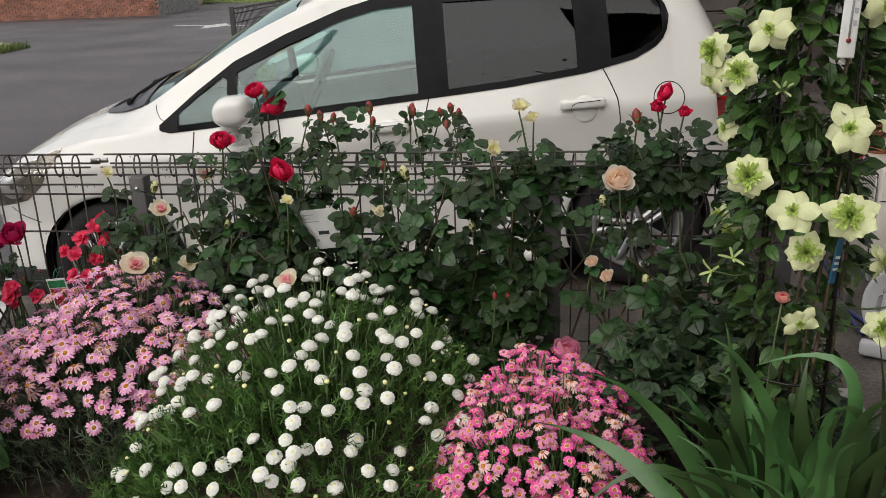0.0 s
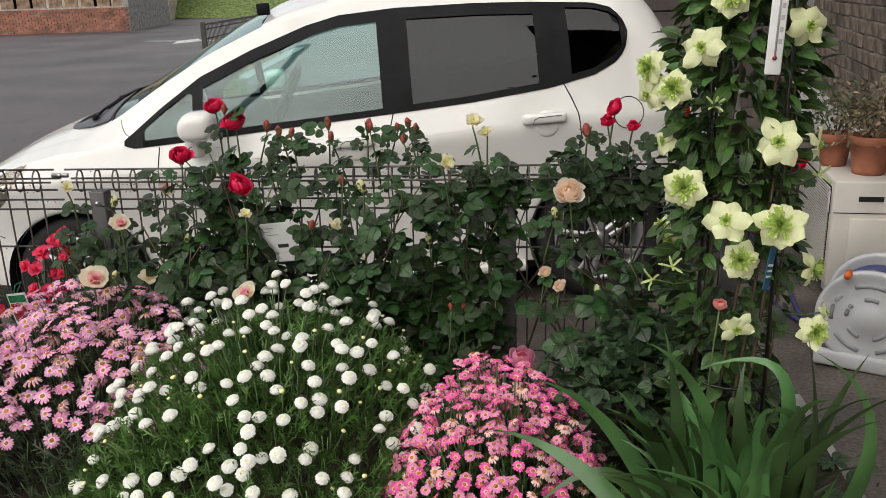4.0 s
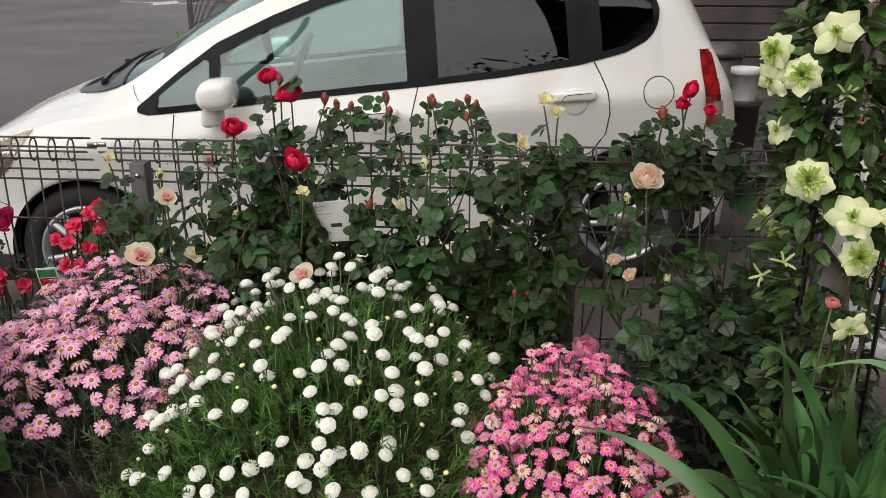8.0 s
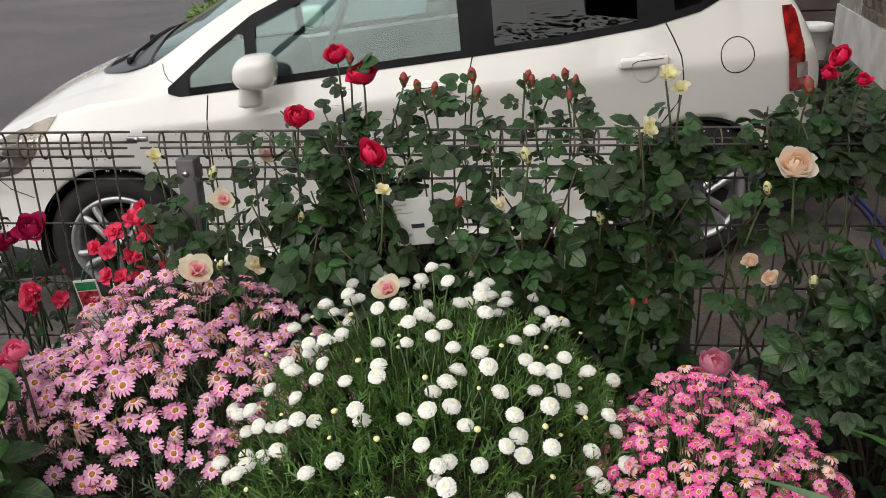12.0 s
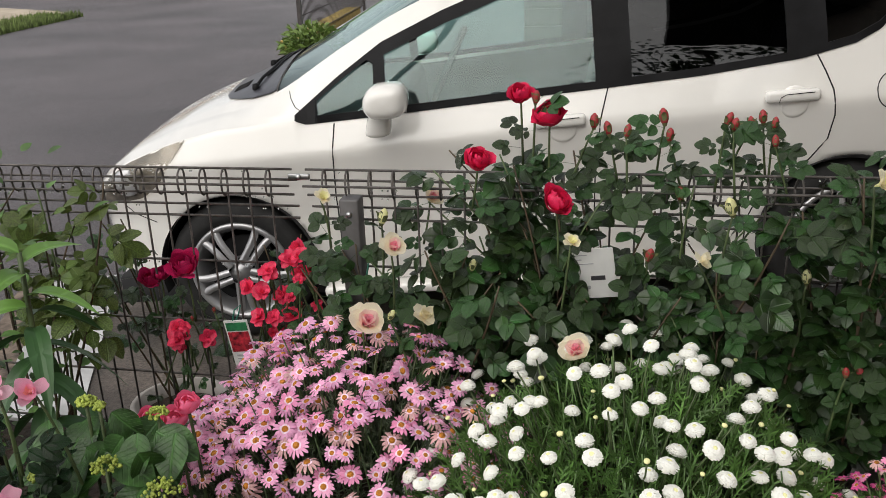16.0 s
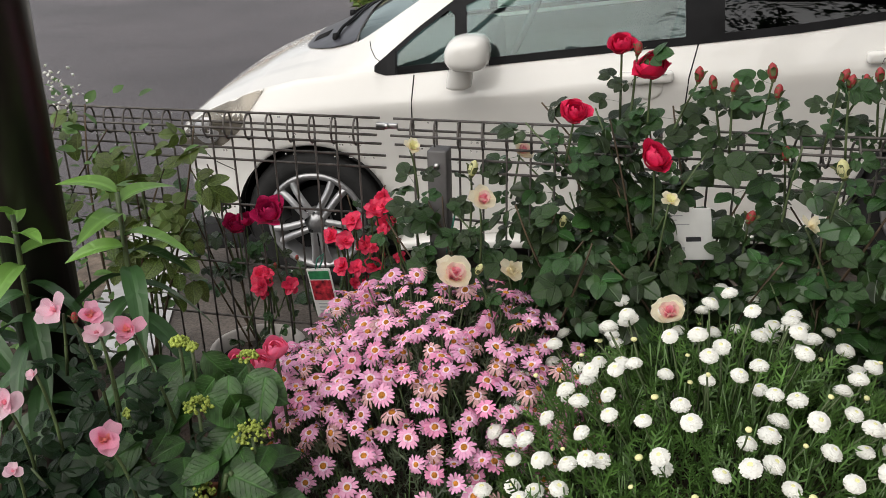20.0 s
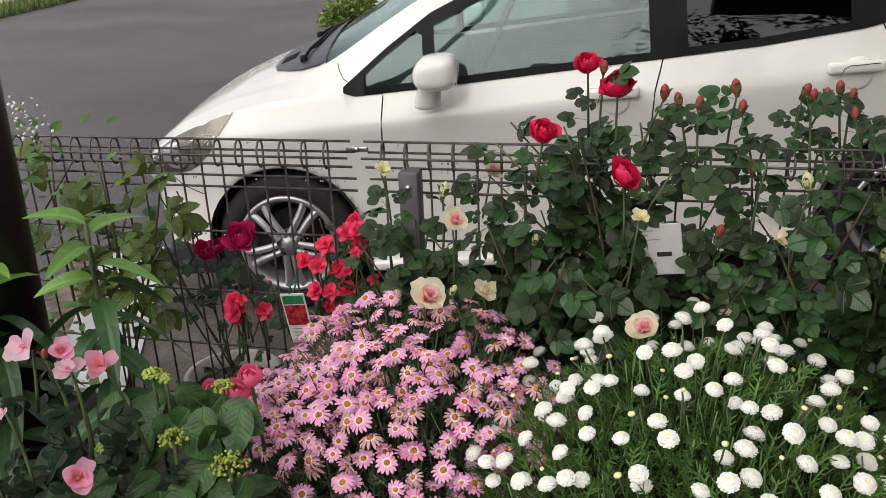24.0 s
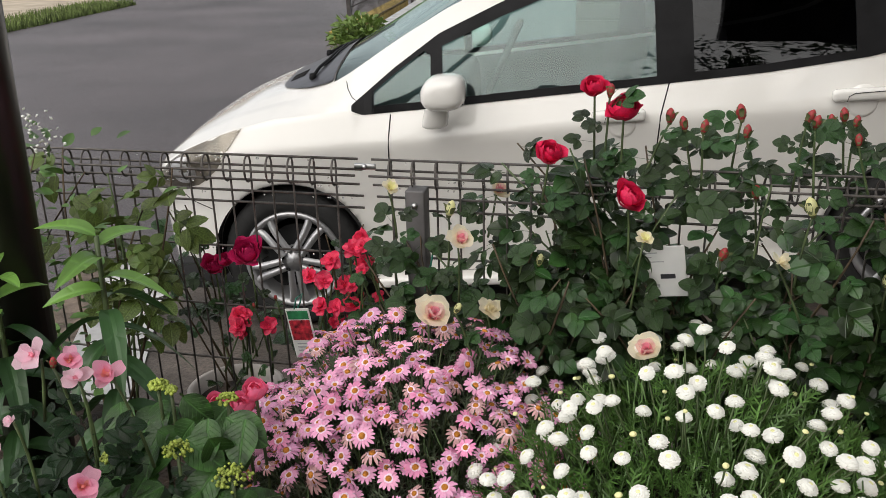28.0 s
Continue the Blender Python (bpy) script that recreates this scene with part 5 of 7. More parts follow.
# ---- three daisy mounds ----
POMPONS = [pompon("double_daisy", q, h) for q, h in ((1, 0.22), (2, 0.30), (3, 0.26), (4, 0.36))]
TIGHT = mesh_data("daisy_bud", *lathe([(0.001, 0.8), (0.5, 0.72), (0.88, 0.42), (0.85, 0.0), (0.4, -0.35), (0.001, -0.45)], 10), M_YELLOWISH)
DISC = mesh_data("disc", *lathe([(0.26, 0.02), (0.24, 0.11), (0.14, 0.17), (0.001, 0.18)], 12), M_DISC)
M_PINKFOOT = material("pale_pink_foot", (0.96, 0.74, 0.86), 0.6, vary=0.06, scale=30, per_object=0.1, translucent=0.2)
M_ROSEFOOT = material("pale_rose_foot", (0.95, 0.58, 0.62), 0.6, vary=0.06, scale=30, per_object=0.1, translucent=0.2)
LP = [daisy_petals("pink_rays", (m, M_PINKFOOT), n, w, q, lift, droop) for q, (m, n, w, lift, droop) in enumerate((
    (M_LIGHTPINK, 15, 0.28, 0.0, 0.0), (M_LIGHTPINK, 14, 0.29, 0.05, 0.15), (M_LIGHTPINK, 16, 0.26, -0.12, 0.1), (M_LIGHTPINK, 14, 0.27, 0.30, 0.0), (M_LIGHTPINK, 15, 0.26, 0.12, 0.25), (M_ROSYPINK, 15, 0.28, 0.05, 0.1), (M_FADEDPINK, 14, 0.24, -0.15, 0.25)))]
DP = [daisy_petals("deep_pink_rays", (m, M_ROSEFOOT), n, w, q, lift, droop) for q, (m, n, w, lift, droop) in enumerate((
    (M_DEEPPINK, 14, 0.34, 0.0, 0.05), (M_DEEPPINK, 13, 0.36, 0.1, 0.2), (M_DEEPPINK, 14, 0.34, 0.25, 0.0), (M_MIDPINK, 14, 0.33, -0.1, 0.1), (M_MIDPINK, 13, 0.35, 0.1, 0.1), (M_PALEPINK, 13, 0.30, -0.2, 0.25)))]


def white_head(plant, p, nrm, rng):
    if rng.random() < 0.28:
        child("bud", TIGHT, plant, facing(p, nrm, rng.uniform(0.004, 0.0065)))
    else:
        child("flower_head", rng.choice(POMPONS), plant, facing(p, nrm, rng.uniform(0.0130, 0.0168), rng.uniform(0, 6)))


def pink_head(plant, p, nrm, rng):
    head = child("flower_head", rng.choice(LP), plant, facing(p, nrm, rng.uniform(0.0150, 0.0225), rng.uniform(0, 6)))
    child("disc", DISC, head, Matrix.Diagonal((1.05, 1.05, 1.0, 1)))


def deep_head(plant, p, nrm, rng):
    head = child("flower_head", rng.choice(DP), plant, facing(p, nrm, rng.uniform(0.0105, 0.0150), rng.uniform(0, 6)))
    child("disc", DISC, head, Matrix.Diagonal((1.12, 1.12, 1.0, 1)))


daisy_mound("white_daisy_bush", "dense green daisy bush covered in double white flowers", "flower", (-0.66, 3.13), 0.45, 0.53, 0.395, 2.7, M_DAISY_LEAF, 0.045, 6900, 300, 0.033, white_head, 11, loose=0.22, back=0.18)
daisy_mound("pink_daisy_bush", "light pink marguerite bush with orange-yellow centres", "flower", (-1.18, 3.25), 0.43, 0.385, 0.345, 2.4, M_GREY_LEAF, 0.042, 4600, 430, 0.0190, pink_head, 12, 0.15, loose=0.36)
daisy_mound("deep_pink_daisy_bush", "low deep pink daisy bush thick with small flowers", "flower", (-0.155, 3.00), 0.255, 0.375, 0.262, 2.6, M_DAISY_LEAF, 0.033, 3000, 760, 0.0122, deep_head, 13, loose=0.30)

# ---- roses on the fence ----
ROSE_LEAF = compound_leaf(5, 1.0)
ROSE_LEAF_ME = [with_uv(mesh_data("rose_leaf", *compound_leaf(n, 1.0, w, q), M_ROSE_LEAF1), compound_uv(n, w)) for q, (n, w) in enumerate(((5, 0.78), (5, 0.86), (3, 0.82)))]
M_SHRUB_LEAF = material("shrub_rose_leaf", (0.011, 0.028, 0.010), 0.26, vary=0.25, scale=25, island=0.4, translucent=0.06, hue=0.02, spec=0.18, veins=28.0)
SHRUB_LEAF_ME = with_uv(mesh_data("rose_leaf", *compound_leaf(5, 1.0, 0.66, 4), M_SHRUB_LEAF), compound_uv(5, 0.66))
FRESH_LEAF_ME = with_uv(mesh_data("rose_leaf", *compound_leaf(5, 1.0, 0.70, 5), M_FRESH_LEAF), compound_uv(5, 0.70))
RED_ROSE = rose_kit("red_rose", [M_RED, M_RED], 0.5, FULL, 3)
CUPPED = ((3, 0.50, 0.6, 0.05), (4, 0.75, 0.8, 0.30), (5, 0.95, 0.9, 0.62), (4, 1.0, 0.9, 1.05))
CREAM_ROSE = loose_kit("cream_rose", [M_CREAM], CUPPED, 4)
LEMON_ROSE = loose_kit("lemon_rose", [M_LEMON, M_LEMON, M_CREAM], CUPPED, 5)
PEACH_ROSE = rose_kit("peach_rose", [M_PEACH, M_PALE], 0.72, ((0.12, 3, 1.1, 0.0),) + FULL, 6)
M_BLUSHPALE = material("blush_cream_petal", (1.0, 0.74, 0.68), 0.6, vary=0.05, scale=30, per_object=0.06, translucent=0.55)
BLUSH_ROSE = loose_kit("blush_rose", [M_BLUSH, M_BLUSH, M_BLUSHPALE, M_CREAM], ((4, 0.50, 0.52, 0.08), (5, 0.64, 0.66, 0.24), (5, 0.76, 0.82, 0.45), (6, 0.96, 1.05, 0.95)), 7)
M_HOTPINK = material("hot_pink_petal", (1.0, 0.24, 0.42), 0.55, vary=0.06, scale=30, per_object=0.12, translucent=0.35)
HOT_ROSE = rose_kit("closed_pink_rose", [M_HOTPINK, M_HOTPINK], 0.5, GLOBE, 8)
PINK_ROSE = rose_kit("pink_rose", [M_BLUSH, M_PINK], 0.3, GLOBE, 8)
OPEN_RINGS = ((3, 0.42, 0.5, 0.25), (4, 0.75, 0.85, 0.75), (5, 1.0, 1.0, 1.25))
CHERRY_KINDS = [loose_kit("cherry_rose", [M_CHERRY], OPEN_RINGS, q) for q in (2, 3, 5)]
DARK_ROSE = rose_kit("dark_red_rose", [M_DARKRED, M_DARKRED], 0.5, FULL, 9)
SHRUB_ROSE = loose_kit("salmon_rose", [M_SALMON, M_PINK, M_PINK], ((4, 0.5, 0.5, 0.3), (4, 0.85, 0.9, 0.7), (3, 1.05, 1.05, 1.2)), 4)
SHRUB_ROSE2 = loose_kit("pale_pink_rose", [M_BLUSH, M_PALEROSE, M_PALEROSE], ((3, 0.3, 0.25, 0.3), (3, 0.9, 1.0, 1.0), (2, 1.1, 1.1, 1.35)), 6)
LOOSE_KINDS = (*CHERRY_KINDS, SHRUB_ROSE, SHRUB_ROSE2)
RED_BUD, CREAM_BUD = bud_mesh("red_bud", M_BUDRED), bud_mesh("cream_bud", M_LEMON)


def rose_bush(name, label, roots, tips, canes, per_cane, size, blooms, seed, leaf=M_ROSE_LEAF, single=110, cane_r=0.004, leaf_from=0.33):
    """Canes that rise from roots to a box of tips, leafed along their length; blooms: (mesh, name, place, radius)."""
    rng = random.Random(seed)
    base = Vector(((roots[0] + roots[1]) / 2, roots[2], roots[3]))
    bush = thing(name, label, "rose", Matrix.Translation(base))
    (x0, x1), (y0, y1), (z0, z1) = tips
    lv = []
    for i in range(canes):
        r = Vector((rng.uniform(roots[0], roots[1]), roots[2] + rng.gauss(0, 0.02), roots[3]))
        t = Vector((rng.uniform(x0, x1), rng.uniform(y0, y1), z0 + (z1 - z0) * rng.random() ** 0.7))
        mid = Vector((r.x * 0.45 + t.x * 0.55 + rng.gauss(0, 0.05), (r.y + t.y) / 2 + rng.gauss(0, 0.04), r.z + (t.z - r.z) * 0.62))
        pts = [p - base for p in bezier(r, mid, t, 9)]
        part("cane", tube(pts, cane_r, 5, 0.0018), M_CANE if i % 3 else M_STEM, bush)
        for k in range(per_cane):
            s = leaf_from + (1 - leaf_from) * (k + rng.random()) / per_cane
            f = s * 8
            j = min(7, int(f))
            p = pts[j].lerp(pts[j + 1], f - j)
            a = rng.uniform(0, 2 * math.pi)
            d = Vector((math.cos(a), math.sin(a) * 0.7 - 0.2, rng.uniform(-0.6, 0.35)))
            lv.append(laid(p, d, (rng.gauss(0, 0.55), -0.55 + rng.gauss(0, 0.5), 0.8), size * rng.uniform(0.65, 1.2)))
    rng.shuffle(lv)
    for m in lv[:single]:
        child("leaf", rng.choice(ROSE_LEAF_ME) if leaf is M_ROSE_LEAF else SHRUB_LEAF_ME if leaf is M_SHRUB_LEAF else FRESH_LEAF_ME, bush, m)
    if lv[single:]:
        leaf_mass(bush, ROSE_LEAF, compound_uv(), lv[single:], leaf)
    for me, nm, place, radius in blooms:
        p = Vector(place) - base
        turn = 0.75 if me in (PEACH_ROSE, BLUSH_ROSE) else 0.42
        nrm = (EYE_SIDE - Vector(place)).normalized() * turn + Vector((rng.gauss(0, 0.28), -0.05, 0.65 + rng.gauss(0, 0.15)))
        upright = nm == "bud"
        if me in LOOSE_KINDS:
            nrm = nrm + Vector((rng.gauss(0, 0.35), -0.45, 0.1))
        n2 = Vector((rng.gauss(0, 0.15), rng.gauss(0, 0.12), 1)) if upright else nrm
        put_bloom(nm, me, bush, facing(p, n2, radius * (1.38 if upright else 0.86 if me is RED_ROSE else 0.66 if me in (SHRUB_ROSE, SHRUB_ROSE2) else 0.74 if me in LOOSE_KINDS else 0.74 if me is PEACH_ROSE else 0.95 if me is LEMON_ROSE else 0.92), rng.uniform(0, 6)))
        foot = p - Vector((rng.gauss(0, 0.02), -0.02, rng.uniform(0.10, 0.16)))
        part("flower_stalk", tube(bezier(foot, foot.lerp(p, 0.6) + Vector((0, 0.012, 0)), p - Vector(n2).normalized() * radius * 0.35, 5), 0.0026, 5, 0.002), M_STEM, bush)
        for q in range(1 if me in CHERRY_KINDS or radius < 0.01 else 5 if upright else 4):
            a = rng.uniform(0, 6.28)
            child("leaf", SHRUB_LEAF_ME if leaf is M_SHRUB_LEAF else ROSE_LEAF_ME[q % 3], bush, laid(foot.lerp(p, -0.2 + (0.27 if upright else 0.22) * q), (math.cos(a), math.sin(a) * 0.6, rng.uniform(-0.2, 0.4)), (rng.gauss(0, 0.3), -0.7, 0.7), size * rng.uniform(0.5, 0.85)))
    return bush


rose_bush("red_climbing_rose", "climbing rose with crimson blooms tied on the mesh fence", (-0.95, -0.45, 3.48, SOIL), ((-1.08, -0.30), (3.34, 3.62), (0.76, 1.16)), 44, 10, 0.054, [
    (RED_ROSE, "rose", (-0.811, 3.449, 1.249), 0.034), (RED_ROSE, "rose", (-0.865, 3.47, 1.283), 0.026), (RED_ROSE, "rose", (-0.935, 3.40, 1.173), 0.029), (RED_ROSE, "rose", (-0.787, 3.39, 1.098), 0.032),
    (RED_BUD, "bud", (-0.835, 3.46, 1.268), 0.014), (RED_BUD, "bud", (-0.727, 3.45, 1.225), 0.016), (RED_BUD, "bud", (-0.700, 3.46, 1.210), 0.015), (RED_BUD, "bud", (-0.667, 3.45, 1.208), 0.014),
    (RED_BUD, "bud", (-0.595, 3.54, 1.215), 0.018), (RED_BUD, "bud", (-0.585, 3.52, 1.185), 0.015), (RED_BUD, "bud", (-0.485, 3.50, 1.220), 0.015), (RED_BUD, "bud", (-0.475, 3.48, 1.215), 0.014),
    (RED_BUD, "bud", (-0.400, 3.62, 1.200), 0.016), (RED_BUD, "bud", (-0.425, 3.60, 1.195), 0.013), (RED_BUD, "bud", (-0.380, 3.61, 1.192), 0.013), (RED_BUD, "bud", (-0.396, 3.50, 1.180), 0.013),
    (CREAM_BUD, "bud", (-0.481, 3.381, 1.085), 0.020), (CREAM_ROSE, "rose", (-0.538, 3.296, 1.021), 0.020), (LEMON_ROSE, "rose", (-0.760, 3.33, 1.035), 0.020), (RED_BUD, "bud", (-0.62, 3.40, 0.985), 0.016),
    (RED_BUD, "bud", (-0.56, 3.50, 1.075), 0.016)], 21)
rose_bush("cream_climbing_rose", "climbing rose with cream and peach blooms along the fence", (-0.28, 0.24, 3.52, SOIL), ((-0.36, 0.36), (3.36, 3.62), (1.02, 1.17)), 15, 13, 0.052, [
    (LEMON_ROSE, "rose", (-0.215, 3.435, 1.232), 0.027), (LEMON_ROSE, "rose", (-0.185, 3.45, 1.205), 0.022), (LEMON_ROSE, "rose", (-0.272, 3.292, 1.164), 0.027), (PEACH_ROSE, "rose", (0.009, 3.323, 1.094), 0.040),
    (PEACH_ROSE, "rose", (-0.045, 3.36, 0.885), 0.018), (PEACH_ROSE, "rose", (-0.011, 3.334, 0.860), 0.019), (CREAM_BUD, "bud", (0.081, 3.361, 0.832), 0.018), (CREAM_BUD, "bud", (-0.331, 3.43, 0.94), 0.017),
    (RED_ROSE, "rose", (0.12, 3.50, 1.258), 0.024), (RED_ROSE, "rose", (0.105, 3.50, 1.225), 0.018), (RED_BUD, "bud", (0.055, 3.45, 1.20), 0.020), (RED_ROSE, "rose", (0.165, 3.48, 1.215), 0.016),
    (CREAM_BUD, "bud", (-0.02, 3.38, 1.02), 0.016)], 22, leaf_from=0.78)
rose_bush("trailing_rose", "thin rose stems trailing over the mesh behind the clematis", (0.2, 0.35, 3.50, SOIL), ((-0.02, 0.42), (3.02, 3.50), (0.62, 1.00)), 26, 10, 0.052, [(RED_ROSE, "rose", (0.525, 3.40, 1.139), 0.026)], 29, single=60, cane_r=0.003)
rose_bush("low_rose", "lower rose stems with dark leaves and a pink bloom", (-0.5, -0.18, 3.46, SOIL), ((-0.58, -0.12), (3.38, 3.56), (0.60, 1.00)), 32, 9, 0.057, [
    (RED_BUD, "bud", (-0.27, 3.33, 0.80), 0.012), (RED_BUD, "bud", (-0.24, 3.35, 0.79), 0.013), (PINK_ROSE, "rose", (-0.101, 3.33, 0.672), 0.034)], 28, single=60)
rose_bush("blush_rose", "low rose with blush pink and cream blooms by a fence post", (-1.2, -0.95, 3.44, SOIL), ((-1.33, -0.88), (3.28, 3.52), (0.58, 0.98)), 25, 10, 0.053, [
    (BLUSH_ROSE, "rose", (-1.135, 3.266, 0.886), 0.044), (CREAM_ROSE, "rose", (-1.044, 3.36, 0.863), 0.030), (BLUSH_ROSE, "rose", (-0.745, 3.24, 0.862), 0.037), (BLUSH_ROSE, "rose", (-1.101, 3.37, 1.0), 0.032),
    (LEMON_ROSE, "rose", (-1.245, 3.40, 1.088), 0.021), (CREAM_BUD, "bud", (-1.127, 3.40, 1.045), 0.018), (CREAM_BUD, "bud", (-0.985, 3.40, 0.955), 0.018), (BLUSH_ROSE, "rose", (-1.06, 3.56, 1.045), 0.028),
    (CREAM_BUD, "bud", (-0.80, 3.38, 0.85), 0.016), (CREAM_BUD, "bud", (-0.955, 3.42, 0.945), 0.014), (CREAM_BUD, "bud", (-1.09, 3.28, 0.895), 0.013)], 23)
CHERRY_SPRAY = []
spray = random.Random(77)
for k, (x, z, n, wide) in enumerate(((-1.448, 0.852, 3, 0.022), (-1.372, 0.900, 2, 0.020), (-1.423, 0.766, 3, 0.018), (-1.411, 0.714, 3, 0.016), (-1.472, 0.836, 2, 0.014), (-1.324, 0.893, 1, 0.012), (-1.408, 0.802, 2, 0.016), (-1.347, 0.876, 2, 0.016),
                                     (-1.322, 0.778, 1, 0.012), (-1.665, 0.705, 3, 0.020), (-1.640, 0.726, 2, 0.014), (-1.612, 0.706, 1, 0.010))):
    for j in range(n):
        CHERRY_SPRAY.append((CHERRY_KINDS[(k + j) % 3], "rose", (x + spray.gauss(0, wide), 3.51 + spray.uniform(-0.01, 0.06), z + spray.gauss(0, wide)), spray.uniform(0.018, 0.034)))
    CHERRY_SPRAY.append((RED_BUD, "bud", (x + spray.gauss(0, 0.03), 3.54, z + spray.gauss(0.01, 0.025)), 0.008))
rose_bush("cherry_rose", "potted rose with loose cherry red flowers behind the fence", (-1.56, -1.40, 3.80, 0.36), ((-1.64, -1.24), (3.52, 3.72), (0.55, 0.93)), 11, 6, 0.042, CHERRY_SPRAY + [
    (DARK_ROSE, "rose", (-1.630, 3.53, 0.889), 0.036), (DARK_ROSE, "rose", (-1.735, 3.56, 0.838), 0.026), (DARK_ROSE, "rose", (-1.712, 3.57, 0.846), 0.020)], 24, cane_r=0.003, single=60)
rose_bush("sparse_rose", "small sparse rose in a pot behind the mesh", (-1.9, -1.82, 3.80, 0.36), ((-1.98, -1.68), (3.60, 3.76), (0.60, 0.95)), 7, 5, 0.046, [], 25, cane_r=0.003, single=40)
rose_bush("young_rose", "young rose shoot with bronze leaves against the fence", (-1.98, -1.88, 3.42, SOIL), ((-2.05, -1.72), (3.38, 3.50), (0.88, 1.14)), 6, 8, 0.062, [], 26, leaf=M_FRESH_LEAF, single=30, leaf_from=0.5)

# ---- low leafy filler by the pink daisies ----
low = thing("low_shrub", "low dark green leafy shrub between rose and clematis", "shrub", pose(0.2, 3.2, SOIL))
rng = random.Random(31)
one = leaf_shape(0.62, 0.1, 0.2, 6)
lobes = [one] + [moved(one, Matrix.Translation((0, 0.12, 0)) @ Matrix.Rotation(a * 0.95, 4, "Z") @ Matrix.Scale(0.72, 4)) for a in (-1, 1)]
lf = joined(lobes)
lf_uv = leaf_uv(one) * 3
fol = []
for _ in range(760):
    x, y = rng.gauss(0.03, 0.14), rng.gauss(0, 0.09)
    h = max(0.02, 0.34 * (1 - (x / 0.4) ** 2) * (1 - abs(rng.gauss(0, 0.35))))
    fol.append(turned((x, y, h), (rng.gauss(0, 1), rng.gauss(-0.4, 0.8), rng.gauss(0.2, 0.4)), rng.uniform(-0.6, 0.6), rng.uniform(0.03, 0.055)))
leaf_mass(low, lf, lf_uv, fol, M_LOW_LEAF)
for k in range(16):
    a = rng.uniform(0, 6.28)
    part("twig", tube(bezier((0.04 * math.cos(a), 0.04 * math.sin(a), 0), (0.08 * math.cos(a), 0.06 * math.sin(a), 0.2), (0.22 * math.cos(a), 0.14 * math.sin(a), rng.uniform(0.2, 0.4)), 6), 0.003, 4, 0.0015), M_CANE, low)

# ---- clematis column ----
clem = thing("clematis", "tall clematis column with pale green-white double flowers", "climber", pose(0.31, 2.97, SOIL))
for k in range(4):
    a = k * math.pi / 2 + 0.5
    part("trellis_rod", tube([(0.09 * math.cos(a), 0.09 * math.sin(a), 0), (0.085 * math.cos(a), 0.085 * math.sin(a), 1.6)], 0.0032, 6), M_POLE, clem)
for z in (0.35, 0.75, 1.15, 1.5):
    part("trellis_ring", tube([(0.09 * math.cos(2 * math.pi * i / 20), 0.09 * math.sin(2 * math.pi * i / 20), z) for i in range(21)], 0.0028, 5), M_POLE, clem)
cl = leaf_shape(0.58, 0.1, 0.3, 6, wave=0.02)
fol = []
for _ in range(4300):
    z = rng.uniform(0.05, 1.65)
    if z < 0.62 and rng.random() < 0.62:
        continue
    rad = (0.082 + 0.045 * noise.noise((z * 6, 0, 2)) - 0.02 * max(0.0, 1 - z / 0.55)) * (0.45 + 0.75 * rng.random() ** 0.6)
    a = rng.uniform(0, 2 * math.pi)
    d = Vector((math.cos(a) + rng.gauss(0, 0.5), math.sin(a) + rng.gauss(0, 0.5), rng.gauss(-0.25, 0.5)))
    fol.append(turned((rad * math.cos(a) * 1.1 - 0.022, rad * math.sin(a), z), d, rng.uniform(-0.9, 0.9), rng.uniform(0.022, 0.048)))
leaf_mass(clem, cl, leaf_uv(cl), fol[:-140], M_CLEM_LEAF)
CL_ME = with_uv(mesh_data("clematis_leaf", *cl, M_CLEM_LEAF), leaf_uv(cl))
for m in fol[-140:]:
    child("leaf", CL_ME, clem, m)
for k in range(6):
    a0 = rng.uniform(0, 6.28)
    part("vine", tube([(0.075 * math.cos(a0 + s * 2.2), 0.075 * math.sin(a0 + s * 2.2), 1.6 * s) for s in (i / 24 for i in range(25))], 0.003, 5), M_CANE, clem)


